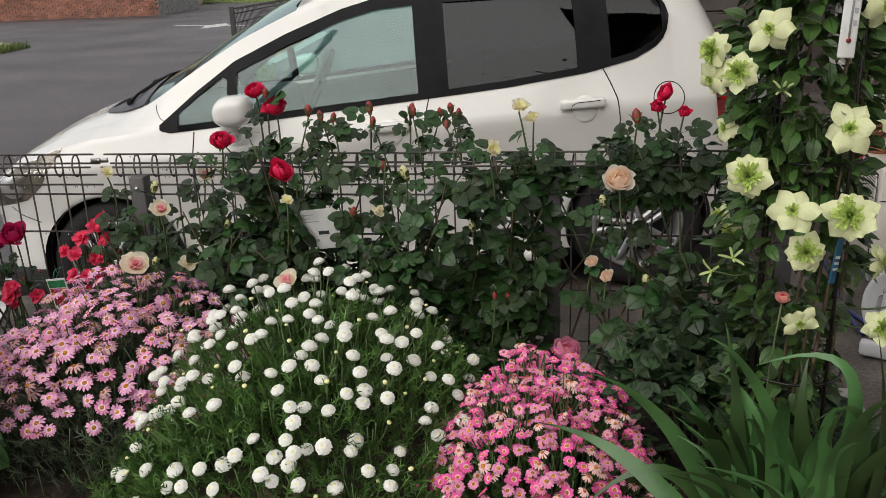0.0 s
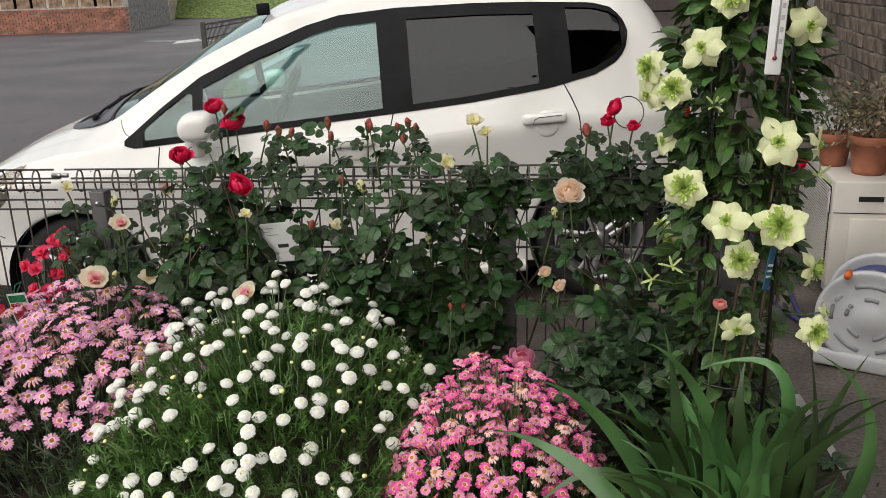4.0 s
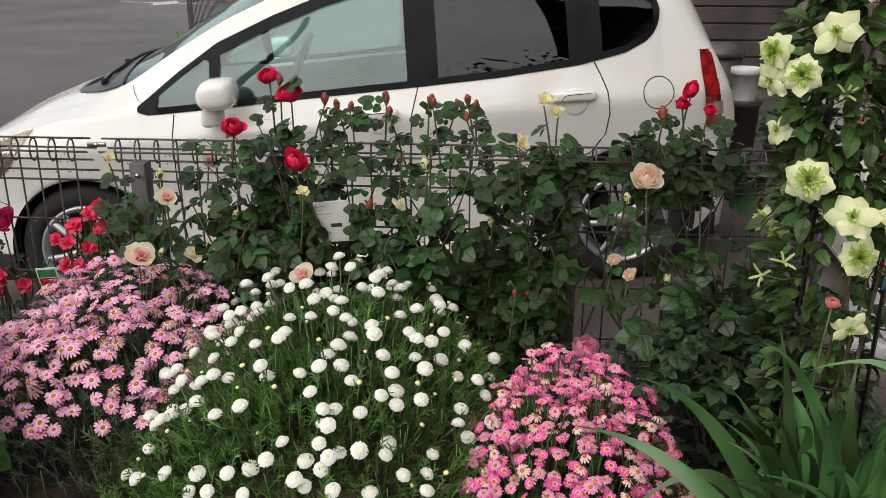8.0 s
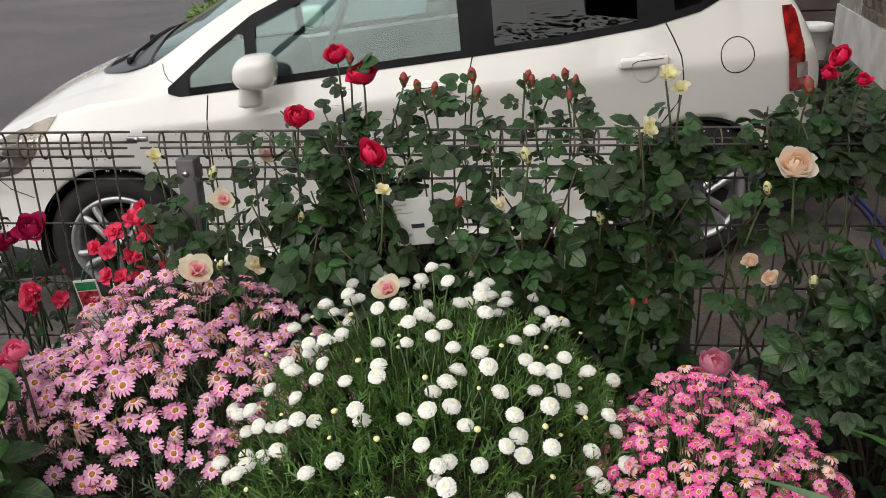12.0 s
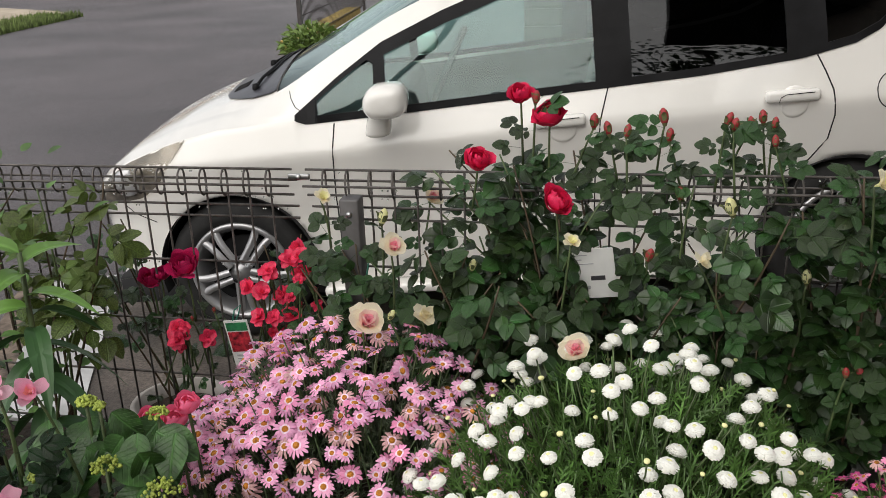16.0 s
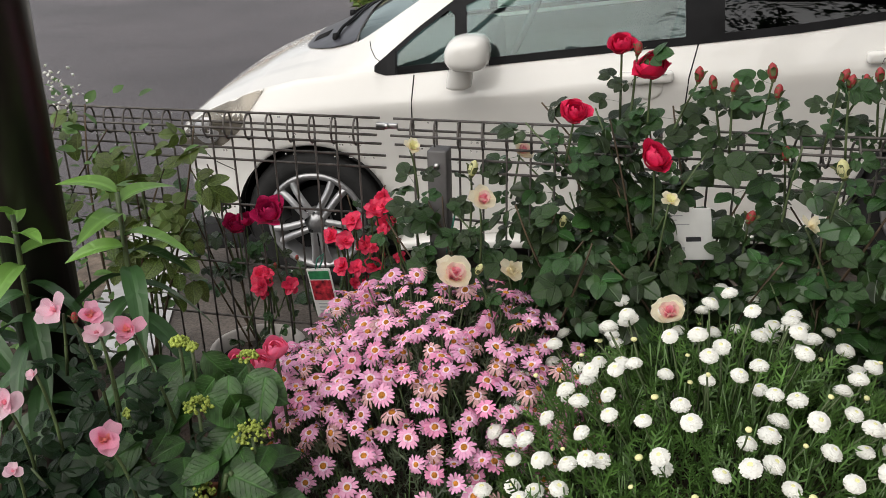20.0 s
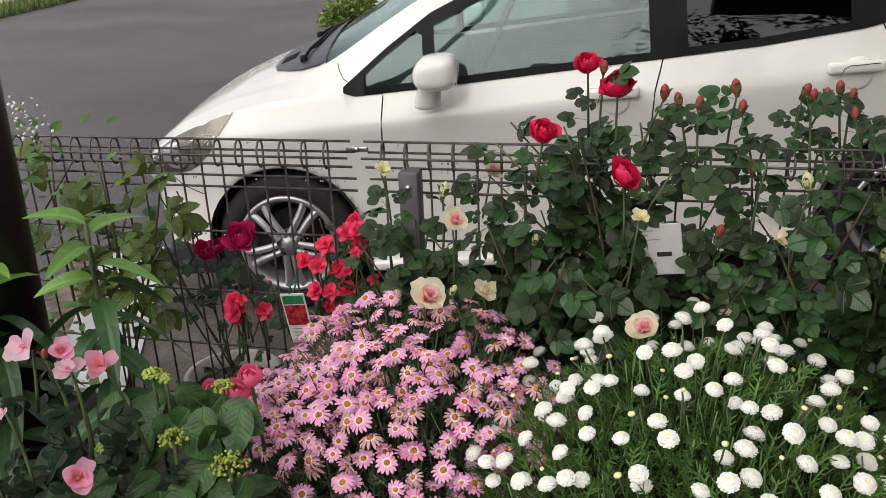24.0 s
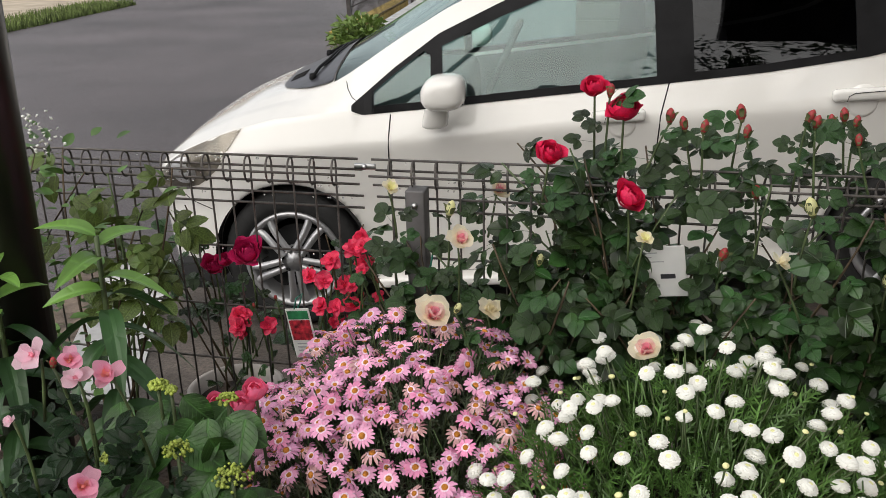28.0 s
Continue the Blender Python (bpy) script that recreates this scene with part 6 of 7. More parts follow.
def clematis_flower(name, full, seed):
    """A ragged clematis of unit radius: pointed wavy sepals round a boss of narrow petals."""
    r = random.Random(seed)
    outer, heart = [], []
    for ring, (n, ln, wide, dip) in enumerate(((6, 1.0, 0.40, 0.15), (6, 0.84, 0.32, -0.05)) if full == 1.0 else ((6, 1.0, 0.40, 0.05),)):
        for i in range(n):
            a, tilt, ph = 2 * math.pi * (i + 0.5 * ring) / n + r.uniform(-0.2, 0.2), dip + r.uniform(-0.30, 0.35), r.uniform(0, 6)
            ln2, curl, twist = ln * r.uniform(0.82, 1.08), r.uniform(-0.15, 0.4), r.uniform(-0.3, 0.3)

            def fn(u, v):
                q = (u - 0.5) * 2
                w = wide * math.sin(math.pi * (0.10 + 0.80 * v)) ** 0.8 * (1 - 0.75 * max(0.0, (v - 0.7) / 0.3) ** 1.6) * q
                z = -tilt * v - curl * v ** 3 + 0.09 * math.sin(8 * v + ph) * q * v - 0.13 * q * q * math.sin(math.pi * v) + twist * q * v * 0.4
                out = 0.08 + ln2 * v
                return (out * math.cos(a) - w * math.sin(a), out * math.sin(a) + w * math.cos(a), z + 0.04 * ring)
            outer.append(mesh_data("petal", *grid(7, 9, fn), M_CLEM_PETAL))
    count = 150 if full == 1.0 else 46
    for k in range(count):
        t = (k + 0.5) / count
        ln = ((0.30 + 0.46 * t) if full == 1.0 else (0.16 + 0.22 * t)) * r.uniform(0.8, 1.15)
        heart.append(petal(0.02, ln, 0.12, 0.05 + 1.25 * t + r.gauss(0, 0.08), 0.1, -0.2, k * 2.4 + r.gauss(0, 0.2), 3, 3))
    return mesh_data(name, *joined(heart), M_CLEM_HEART), outer


def star_bud(name, seed):
    """An opening bud: four narrow sepals spread like a star."""
    r = random.Random(seed)
    petals = []
    for i in range(5):
        a, lean = 1.256 * i + r.gauss(0, 0.2), r.uniform(0.5, 1.2)
        petals.append(mesh_data("petal", *petal(0.02, r.uniform(0.8, 1.1), 0.20, lean, 0.2, 0.2, a, 3, 6), M_BUDGREEN))
    return heart_core(name, M_CLEM_HEART, 0.1, 0.25), petals


M_BUDGREEN = material("clematis_bud", (0.50, 0.62, 0.24), 0.55, vary=0.15, scale=25, per_object=0.1, translucent=0.25)
STAR = [star_bud("clematis_bud", q) for q in (1, 2)]
CLEM_FULL, CLEM_HALF = clematis_flower("double_clematis", 1.0, 1), clematis_flower("half_clematis", 0.45, 2)
for me, p, r, out in [(CLEM_FULL, (0.177, 2.823, 1.216), 0.044, None), (CLEM_HALF, (0.244, 2.798, 1.166), 0.044, None), (CLEM_FULL, (0.331, 2.800, 1.158), 0.050, None), (CLEM_FULL, (0.281, 2.835, 1.085), 0.040, None),
                      (CLEM_HALF, (0.161, 2.960, 1.270), 0.036, (-1, -0.4, 0.2)), (CLEM_FULL, (0.175, 3.02, 1.095), 0.030, (-1, -0.5, 0.1)), (CLEM_FULL, (0.185, 2.96, 1.080), 0.034, (-1, -0.5, -0.1)), (CLEM_HALF, (0.282, 2.831, 0.960), 0.034, (0, -1, -0.2)),
                      (CLEM_FULL, (0.122, 2.90, 1.405), 0.038, (-0.8, -0.6, 0.2)), (CLEM_FULL, (0.157, 2.86, 1.375), 0.038, None), (CLEM_HALF, (0.122, 2.90, 1.360), 0.034, (-0.8, -0.6, -0.3)), (CLEM_HALF, (0.325, 2.83, 1.290), 0.046, None),
                      (CLEM_FULL, (0.410, 2.86, 1.063), 0.038, (0.9, -0.5, 0)), (CLEM_FULL, (0.424, 2.86, 0.945), 0.036, (0.2, -0.9, 0.2)), (CLEM_HALF, (0.445, 2.88, 0.975), 0.026, (0.9, -0.3, 0.2)), (CLEM_HALF, (0.405, 2.88, 1.275), 0.032, (0.9, -0.4, 0)),
                      (CLEM_HALF, (0.20, 2.86, 1.44), 0.042, (-0.5, -0.8, 0.2)), (STAR[0], (0.14, 2.87, 1.038), 0.028, (-0.7, -0.6, 0.2)), (STAR[1], (0.173, 2.87, 1.062), 0.026, (-0.2, -0.8, 0.6)), (STAR[0], (0.224, 2.85, 1.347), 0.024, (0, -0.8, 0.5)), (STAR[1], (0.405, 2.87, 1.225), 0.028, (0.5, -0.8, 0.3)),
                      (CLEM_FULL, (0.24, 2.84, 1.52), 0.042, None), (CLEM_HALF, (0.36, 2.84, 1.47), 0.040, (0.3, -0.9, 0))]:
    q = Vector(p) - Vector((0.31, 2.97, SOIL))
    nrm = Vector(out) if out else (Vector((-0.3, 1.5, 1.5)) - Vector(p)).normalized() + Vector((rng.gauss(0, 0.12), 0, 0.15))
    put_bloom("flower", me, clem, facing(q, nrm, r * 0.86, rng.uniform(0, 6)))
    part("flower_stalk", tube([q - nrm.normalized() * 0.004, q * 0.75 + Vector((0, 0, q.z * 0.22)), Vector((q.x * 0.4, q.y * 0.4, q.z - 0.02))], 0.0018, 4), M_STEM, clem)

# ---- iris clump ----
iris = thing("iris_clump", "clump of broad sword-shaped iris leaves wet with rain", "iris", pose(0.28, 2.72, SOIL))


def blade_leaf(base, ctrl, tip, width, twist=0.0):
    pts = bezier(base, ctrl, tip, 16)
    verts, faces = [], []
    for i, p in enumerate(pts):
        t = i / 15
        d = (pts[min(i + 1, 15)] - pts[max(i - 1, 0)]).normalized()
        side = d.cross(Vector((0.15, -1, 0.25))).normalized()
        side = Matrix.Rotation(twist * (0.3 + t), 3, d) @ side
        nrm = side.cross(d)
        w = width * 0.5 * (0.75 + 0.5 * math.sin(math.pi * min(1, t * 1.2))) * max(0.0, 1 - t ** 1.9)
        verts += [tuple(p - side * w), tuple(p + nrm * w * 0.18), tuple(p + side * w)]
    for i in range(15):
        a = 3 * i
        faces += [(a, a + 1, a + 4, a + 3), (a + 1, a + 2, a + 5, a + 4)]
    return verts, faces


origin = Vector((0.28, 2.72, SOIL))
# each blade: where its tip hangs, and the (x, z) through which it bends
BLADES = [(0.115, 2.74, 0.972, 0.187, 0.907), (-0.075, 2.76, 0.893, 0.027, 0.844), (-0.160, 2.88, 0.726, -0.034, 0.740), (0.063, 2.69, 0.912, 0.123, 0.817), (0.041, 2.63, 0.902, 0.123, 0.823), (0.204, 2.80, 0.893, 0.329, 0.925), (0.378, 2.76, 0.986, 0.390, 0.815),
          (0.401, 2.78, 0.942, 0.482, 0.853), (0.496, 2.80, 0.933, 0.433, 0.836), (0.194, 2.62, 0.838, 0.262, 0.757), (0.088, 2.60, 0.823, 0.215, 0.752), (0.031, 2.60, 0.811, 0.152, 0.750), (-0.097, 2.74, 0.610, 0.018, 0.714), (0.162, 2.58, 0.816, 0.223, 0.737),
          (0.270, 2.68, 0.856, 0.345, 0.865), (0.273, 2.58, 0.794, 0.337, 0.708), (0.399, 2.60, 0.834, 0.380, 0.702), (0.149, 2.78, 0.988, 0.169, 0.871), (0.483, 2.70, 0.899, 0.417, 0.842)]
for k in range(46):
    a, rise = rng.uniform(-2.9, -0.1) if k % 2 else rng.uniform(0, 6.28), rng.uniform(0.24, 0.46)
    tx, ty = 0.27 + rng.uniform(0.12, 0.28) * math.cos(a), 2.71 + 0.10 * math.sin(a)
    BLADES.append((tx, ty, SOIL + rise, 0.27 + (tx - 0.27) * 0.62, SOIL + rise * rng.uniform(0.70, 0.92)))
for k, (tx, ty, tz, bx, bz) in enumerate(BLADES):
    foot = Vector((0.20 if tx + rng.gauss(0, 0.08) < 0.24 else 0.34, 2.72, SOIL)) + Vector((rng.gauss(0, 0.025), rng.gauss(0, 0.03), 0))
    tp = Vector((tx, ty, tz))
    bend = Vector((bx, (foot.y + ty) / 2, bz))
    ctrl = (bend - foot * 0.1024 - tp * 0.4624) / 0.4352
    part("iris_leaf", blade_leaf(foot - origin, ctrl - origin, tp - origin, rng.uniform(0.026, 0.036), rng.uniform(-0.6, 0.6)), M_IRIS, iris)

# ---- left corner: pole, lilies, shrub rose, hydrangea ----
pole = thing("round_pole", "thick dark brown round metal pole wet with rain", "pole", pose(-1.812, 3.0, SOIL, 0, 2, 0))
part("shaft", lathe([(0.001, -0.1), (0.056, -0.1), (0.056, 3.2), (0.001, 3.2)], 28), M_POLE, pole)


def lance_leaf(length, width, droop, fold=0.2):
    return [(x * length, y * length, z * length) for x, y, z in leaf_shape(width / length, fold, droop, 9)[0]], leaf_shape(0.3, 0.2, 0.2, 9)[1]


LILY = [with_uv(mesh_data("lily_leaf", *lance_leaf(l, w, d), m), [(x / l * 0.6, y / l) for x, y, z in lance_leaf(l, w, d)[0]]) for l, w, d, m in ((0.10, 0.040, 0.8, M_LILY), (0.085, 0.036, 0.55, M_LILY), (0.095, 0.034, 1.0, M_LILYSHADE), (0.10, 0.036, 1.3, M_LILYSHADE))]
for k, (bx, by, topz, lx, ly) in enumerate([(-1.61, 2.98, 1.12, 0.018, -0.01), (-1.78, 2.93, 1.09, 0.03, -0.01), (-1.98, 3.02, 1.02, 0.0, 0.0)]):
    lily = thing("lily_plant", "upright lily stem with arching bright green leaves", "lily", pose(bx, by, SOIL), "lily stems")
    hgt = topz - SOIL
    part("stem", tube(bezier((0, 0, 0), (0, 0, hgt * 0.6), (lx, ly, hgt), 8), 0.006, 6, 0.004), M_STEM, lily)
    for j in range(26):
        s = 0.30 + 0.70 * j / 25
        a = j * 2.4 + k
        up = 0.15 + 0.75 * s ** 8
        # only the top leaves get the bright green, the rest the shade-darkened one
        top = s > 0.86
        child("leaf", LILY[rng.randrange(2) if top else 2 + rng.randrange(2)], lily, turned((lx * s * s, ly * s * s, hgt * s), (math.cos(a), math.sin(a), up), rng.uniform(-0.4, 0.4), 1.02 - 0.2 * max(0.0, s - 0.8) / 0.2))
rose_bush("shrub_rose", "dark-leaved shrub rose with loose salmon pink blooms", (-1.80, -1.52, 2.66, SOIL), ((-1.94, -1.47), (2.52, 2.76), (0.58, 0.84)), 56, 10, 0.052, [
    (SHRUB_ROSE2, "rose", (-1.528, 2.72, 1.046), 0.040), (SHRUB_ROSE, "rose", (-1.474, 2.72, 1.044), 0.028), (SHRUB_ROSE2, "rose", (-1.470, 2.72, 1.018), 0.030), (SHRUB_ROSE, "rose", (-1.475, 2.79, 0.985), 0.036),
    (SHRUB_ROSE2, "rose", (-1.585, 2.66, 0.934), 0.042), (SHRUB_ROSE, "rose", (-1.407, 2.62, 0.931), 0.036), (RED_BUD, "bud", (-1.501, 2.72, 1.034), 0.009), (SHRUB_ROSE2, "rose", (-1.535, 2.60, 0.878), 0.020),
    (SHRUB_ROSE2, "rose", (-1.548, 2.68, 0.970), 0.016)], 27, leaf=M_SHRUB_LEAF)
HYD = Vector((-1.42, 2.84, SOIL + 0.02))
hyd = thing("hydrangea", "hydrangea with large serrated leaves and green flower buds", "hydrangea", Matrix.Translation(HYD - Vector((0.03, 0, 0))))
HT = leaf_shape(0.74, 0.12, 0.28, 20, wave=0.014)
HLEAF = [with_uv(mesh_data("hydrangea_leaf", [(x * s, y * s, z * s) for x, y, z in HT[0]], HT[1], M_HYD), leaf_uv(HT)) for s in (0.068, 0.078, 0.09)]
HYD_SPOTS = [(-1.498, 2.78, 0.775), (-1.349, 2.85, 0.83), (-1.452, 2.90, 0.84), (-1.441, 2.80, 0.775), (-1.515, 2.85, 0.805), (-1.36, 2.76, 0.78), (-1.40, 2.74, 0.75), (-1.46, 2.72, 0.73), (-1.30, 2.80, 0.77), (-1.41, 2.88, 0.83),
             (-1.52, 2.76, 0.72), (-1.34, 2.72, 0.72), (-1.47, 2.86, 0.80), (-1.38, 2.94, 0.83), (-1.33, 2.90, 0.81)]
for k in range(30):
    u = rng.random()
    HYD_SPOTS.append((rng.uniform(-1.53, -1.27), 2.72 + 0.20 * u, 0.70 + 0.17 * u + rng.gauss(0, 0.012)))
hyd_poses = []
for c in HYD_SPOTS:
    q = Vector(c) - HYD
    out = Vector((q.x * 2.2 + rng.gauss(0, 0.25), q.y * 1.5 - 0.35 + rng.gauss(0, 0.25), -0.15 + rng.gauss(0, 0.12)))
    hyd_poses.append(laid(q - out.normalized() * 0.04, out, (rng.gauss(0, 0.2), -0.6, 0.8), rng.uniform(0.75, 1.0)))
for j in range(52):
    a = rng.uniform(0, 2 * math.pi)
    rad = 0.14 * math.sqrt(rng.random())
    q = Vector((rad * math.cos(a), rad * math.sin(a) - 0.02, (0.34 - 4.0 * rad * rad) * rng.uniform(0.35, 0.9)))
    hyd_poses.append(laid(q, (math.cos(a) + rng.gauss(0, 0.3), math.sin(a) - 0.3, rng.uniform(-0.35, 0.1)), (rng.gauss(0, 0.3), -0.5, 0.8), rng.uniform(0.75, 1.0)))
for m in hyd_poses:
    child("leaf", rng.choice(HLEAF), hyd, m)
for j in range(12):
    a = rng.uniform(0, 6.28)
    part("stem", tube(bezier((0, 0, 0), (0.06 * math.cos(a), 0.06 * math.sin(a), 0.16), (0.12 * math.cos(a), 0.11 * math.sin(a), 0.28), 6), 0.004, 5), M_STEM, hyd)
for p, r in [((-1.383, 2.83, 0.842), 0.022), ((-1.299, 2.83, 0.803), 0.030), ((-1.357, 2.76, 0.742), 0.028), ((-1.467, 2.76, 0.730), 0.022), ((-1.498, 2.83, 0.816), 0.013), ((-1.446, 2.90, 0.905), 0.015), ((-1.425, 2.90, 0.90), 0.010), ((-1.36, 2.95, 0.862), 0.016), ((-1.32, 2.70, 0.76), 0.024)]:
    q = Vector(p) - HYD
    dots = []
    for k in range(90):
        d = Vector((rng.gauss(0, 1), rng.gauss(0, 1), abs(rng.gauss(0, 1)))).normalized() * rng.uniform(0.55, 1.05)
        dots.append(Matrix.Translation(q + Vector((d.x * r, d.y * r, d.z * r * 0.8))) @ Matrix.Scale(rng.uniform(0.0022, 0.0046), 4))
    cluster = part("flower_head", scatter(octa, dots), M_HYDBUD, hyd)
    part("cluster_stalk", tube([q, q - Vector((0, 0, 0.05)), q * 0.7 - Vector((0, 0, 0.09))], 0.003, 5), M_STEM, hyd)
for p, r in [((-1.457, 3.03, 0.803), 0.021), ((-1.411, 3.03, 0.806), 0.023), ((-1.383, 3.03, 0.838), 0.021)]:
    sh = thing("pink_rose", "single closed deep pink rose beside the hydrangea", "rose", pose(p[0], p[1], SOIL), "closed pink roses")
    part("stalk", tube(bezier((0, 0.02, 0), (0, 0.02, 0.2), (0, 0, p[2] - SOIL), 6), 0.003, 5), M_STEM, sh)
    put_bloom("bloom", HOT_ROSE, sh, facing((0, 0, p[2] - SOIL), (0.1, -0.4, 1), r))

# ---- small things on and behind the fence ----
M_TERRACOTTA = material("terracotta", (0.36, 0.13, 0.07), 0.8, vary=0.15, scale=10, bump=0.2)
M_GREYPOT = material("grey_plastic_pot", (0.36, 0.33, 0.30), 0.6, vary=0.15, scale=8)
M_BROWNPOT = material("brown_plastic_pot", (0.075, 0.05, 0.042), 0.5, vary=0.15, scale=8)
M_WHITEPLASTIC = material("white_plastic", (0.74, 0.74, 0.72), 0.4, vary=0.05, scale=20)
M_IVORY = material("ivory_metal", (0.60, 0.56, 0.50), 0.45, vary=0.06, scale=4)
M_GREYPLASTIC = material("light_grey_plastic", (0.48, 0.48, 0.49), 0.45, vary=0.06, scale=6)
M_HOSE = material("navy_hose", (0.04, 0.045, 0.14), 0.45, vary=0.15)
M_BLUE = material("blue_tag", (0.02, 0.11, 0.21), 0.45, vary=0.1)
M_INK = material("dark_ink", (0.03, 0.03, 0.035), 0.6)
M_GREYINK = material("grey_ink", (0.4, 0.4, 0.41), 0.6)
M_GREENPRINT = material("green_print", (0.03, 0.2, 0.08), 0.5, vary=0.2, scale=60)
M_REDPRINT = material("red_print", (0.5, 0.03, 0.05), 0.5, vary=0.4, scale=90)
M_TIE = material("green_tie", (0.02, 0.16, 0.11), 0.5)
M_DRY = material("dry_foliage", (0.22, 0.17, 0.09), 0.8, vary=0.3, scale=20, island=0.4, translucent=0.1)
M_DUSTY = material("dusty_green", (0.12, 0.14, 0.07), 0.7, vary=0.3, scale=20, island=0.3, translucent=0.1)
M_SLOT = material("grey_slot", (0.28, 0.28, 0.29), 0.6)
M_ORANGE = material("orange_knob", (0.7, 0.14, 0.02), 0.4)


def plant_pot(x, y, z, r, h, mat, label, lip=0.014, group=""):
    pot = thing("plant_pot", label, "plant pot", pose(x, y, z), group)
    part("bowl", lathe([(0.001, 0.0), (r * 0.74, 0.0), (r * 0.78, 0.02), (r * 0.96, h - 0.04), (r * 0.98, h - 0.04), (r + lip * 0.5, h - 0.035), (r + lip * 0.6, h - 0.004), (r + lip * 0.2, h), (r - 0.004, h - 0.002), (r * 0.9, h - 0.05)], 36), mat, pot)
    part("soil", lathe([(r * 0.92, h - 0.045), (r * 0.5, h - 0.035), (0.001, h - 0.03)], 24), M_SOIL, pot)
    return pot


def base_z(x):
    return drive_z(x) + 0.001


plant_pot(0.130, 3.70, base_z(0.13), 0.115, 0.46 - base_z(0.13), M_GREYPOT, "round grey plastic pot of soil behind the fence", 0.02, "pots behind the fence")
plant_pot(0.60, 3.90, base_z(0.60), 0.14, 0.17, M_BROWNPOT, "low dark plastic pot of soil behind the fence", 0.014, "pots behind the fence")
plant_pot(-0.350, 3.70, base_z(-0.35), 0.112, 0.46 - base_z(-0.35), M_GREYPOT, "pale grey plastic pot with a rose stem", 0.014, "pots behind the fence")
plant_pot(-1.87, 3.84, base_z(-1.87), 0.125, 0.335, M_GREYPOT, "grey plastic pot holding a sparse rose", 0.02, "pots behind the fence")
plant_pot(-1.48, 3.84, base_z(-1.48), 0.125, 0.38, M_BROWNPOT, "brown plastic pot holding the cherry red rose", 0.014, "pots behind the fence")

# white care card and picture label on the mesh
card = thing("card", "blank white plastic card tied on the fence", "label", pose(-0.712, 3.45, 0.880, 4, 0, 0) @ Matrix.Diagonal((1.38, 1.0, 1.16, 1)))
part("sheet", box(-0.031, -0.0012, 0.0, 0.031, 0.0012, 0.092, 0.001, 1), M_WHITEPLASTIC, card, "", False).rotation_euler = (0, radians(-7), 0)
part("print_bar", box(-0.004, -0.0022, 0.034, 0.016, -0.0014, 0.042), M_INK, card, "", False).rotation_euler = (0, radians(-7), 0)
part("print_bar", box(-0.018, -0.0022, 0.020, -0.006, -0.0014, 0.024), M_GREYINK, card, "", False).rotation_euler = (0, radians(-7), 0)
for k in range(5):
    part("print_bar", box(-0.026, -0.0022, 0.014 + 0.004 * k if k < 2 else 0.048 + 0.008 * k, -0.026 + 0.012 + 0.008 * (k % 3), -0.0014, 0.0155 + 0.004 * k if k < 2 else 0.0495 + 0.008 * k), M_GREYINK, card, "", False).rotation_euler = (0, radians(-7), 0)
label_tag = thing("plant_label", "white plant label with a red rose picture", "label", pose(-1.497, 3.52, 0.637, 6, -6, 0))
part("sheet", box(-0.029, -0.001, 0.0, 0.029, 0.001, 0.130, 0.0015, 1), M_WHITEPLASTIC, label_tag, "", False)
part("picture", box(-0.025, -0.002, 0.048, 0.025, -0.0012, 0.100), M_REDPRINT, label_tag, "", False)
part("title_band", box(-0.025, -0.002, 0.103, 0.025, -0.0012, 0.124), M_GREENPRINT, label_tag, "", False)
for k in range(4):
    part("print_bar", box(-0.018, -0.002, 0.010 + 0.009 * k, 0.018 - 0.006 * (k % 2), -0.0012, 0.013 + 0.009 * k), M_GREYINK, label_tag, "", False)
part("tie", tube([(-0.006, 0.0, 0.128), (0.0, 0.01, 0.15), (0.008, 0.03, 0.152), (0.006, 0.012, 0.138), (0.0, 0.0, 0.126)], 0.002, 5), M_TIE, label_tag)
tie = thing("plant_tie", "green twine tied from a post to a rose", "tie", pose(-1.20, 3.50, 0.80))
part("twine", tube([(0.02, 0, 0.16), (0.01, -0.01, 0.10), (-0.005, -0.005, 0.04), (-0.012, 0.0, 0.0)], 0.0022, 5), M_TIE, tie)
clip = thing("support_stick", "green plastic plant stick among the pink daisies", "stick", pose(-0.10, 3.27, SOIL))
part("rod", tube([(0.05, 0, 0.0), (0.02, -0.01, 0.12), (-0.05, -0.03, 0.20)], 0.004, 6), M_TIE, clip)

# thermometer and blue tag on the clematis
th = thing("thermometer", "white strip wall thermometer hanging on the clematis", "thermometer", pose(0.302, 2.815, 1.398, -4, 3, 0) @ Matrix.Scale(0.86, 4))
bm = box(-0.0145, -0.003, 0.0, 0.0145, 0.003, 0.26, 0.0028, 2)
part("backing", bm, M_WHITEPLASTIC, th)
part("tube_glass", tube([(0, -0.004, 0.03), (0, -0.004, 0.24)], 0.0018, 6), M_GREYINK, th)
part("bulb", lathe([(0.001, -0.006), (0.004, -0.004), (0.004, 0.0)], 10, "y"), M_REDPRINT, th).location = (0, -0.002, 0.03)
for k in range(9):
    part("scale_bar", box(0.004, -0.0036, 0.055 + k * 0.021, 0.010, -0.0031, 0.064 + k * 0.021), M_GREYINK, th, "", False)
btag = thing("plant_label", "blue and white plant label on the clematis", "label", pose(0.322, 2.825, 1.035, 0, 14, 48))
part("sheet", box(-0.011, -0.001, 0.0, 0.011, 0.001, 0.075, 0.001, 1), M_BLUE, btag, "", False)
for k in range(3):
    part("print_bar", box(-0.008, -0.0018, 0.022 + 0.010 * k, 0.008, -0.0012, 0.026 + 0.010 * k), M_WHITEPLASTIC, btag, "", False)
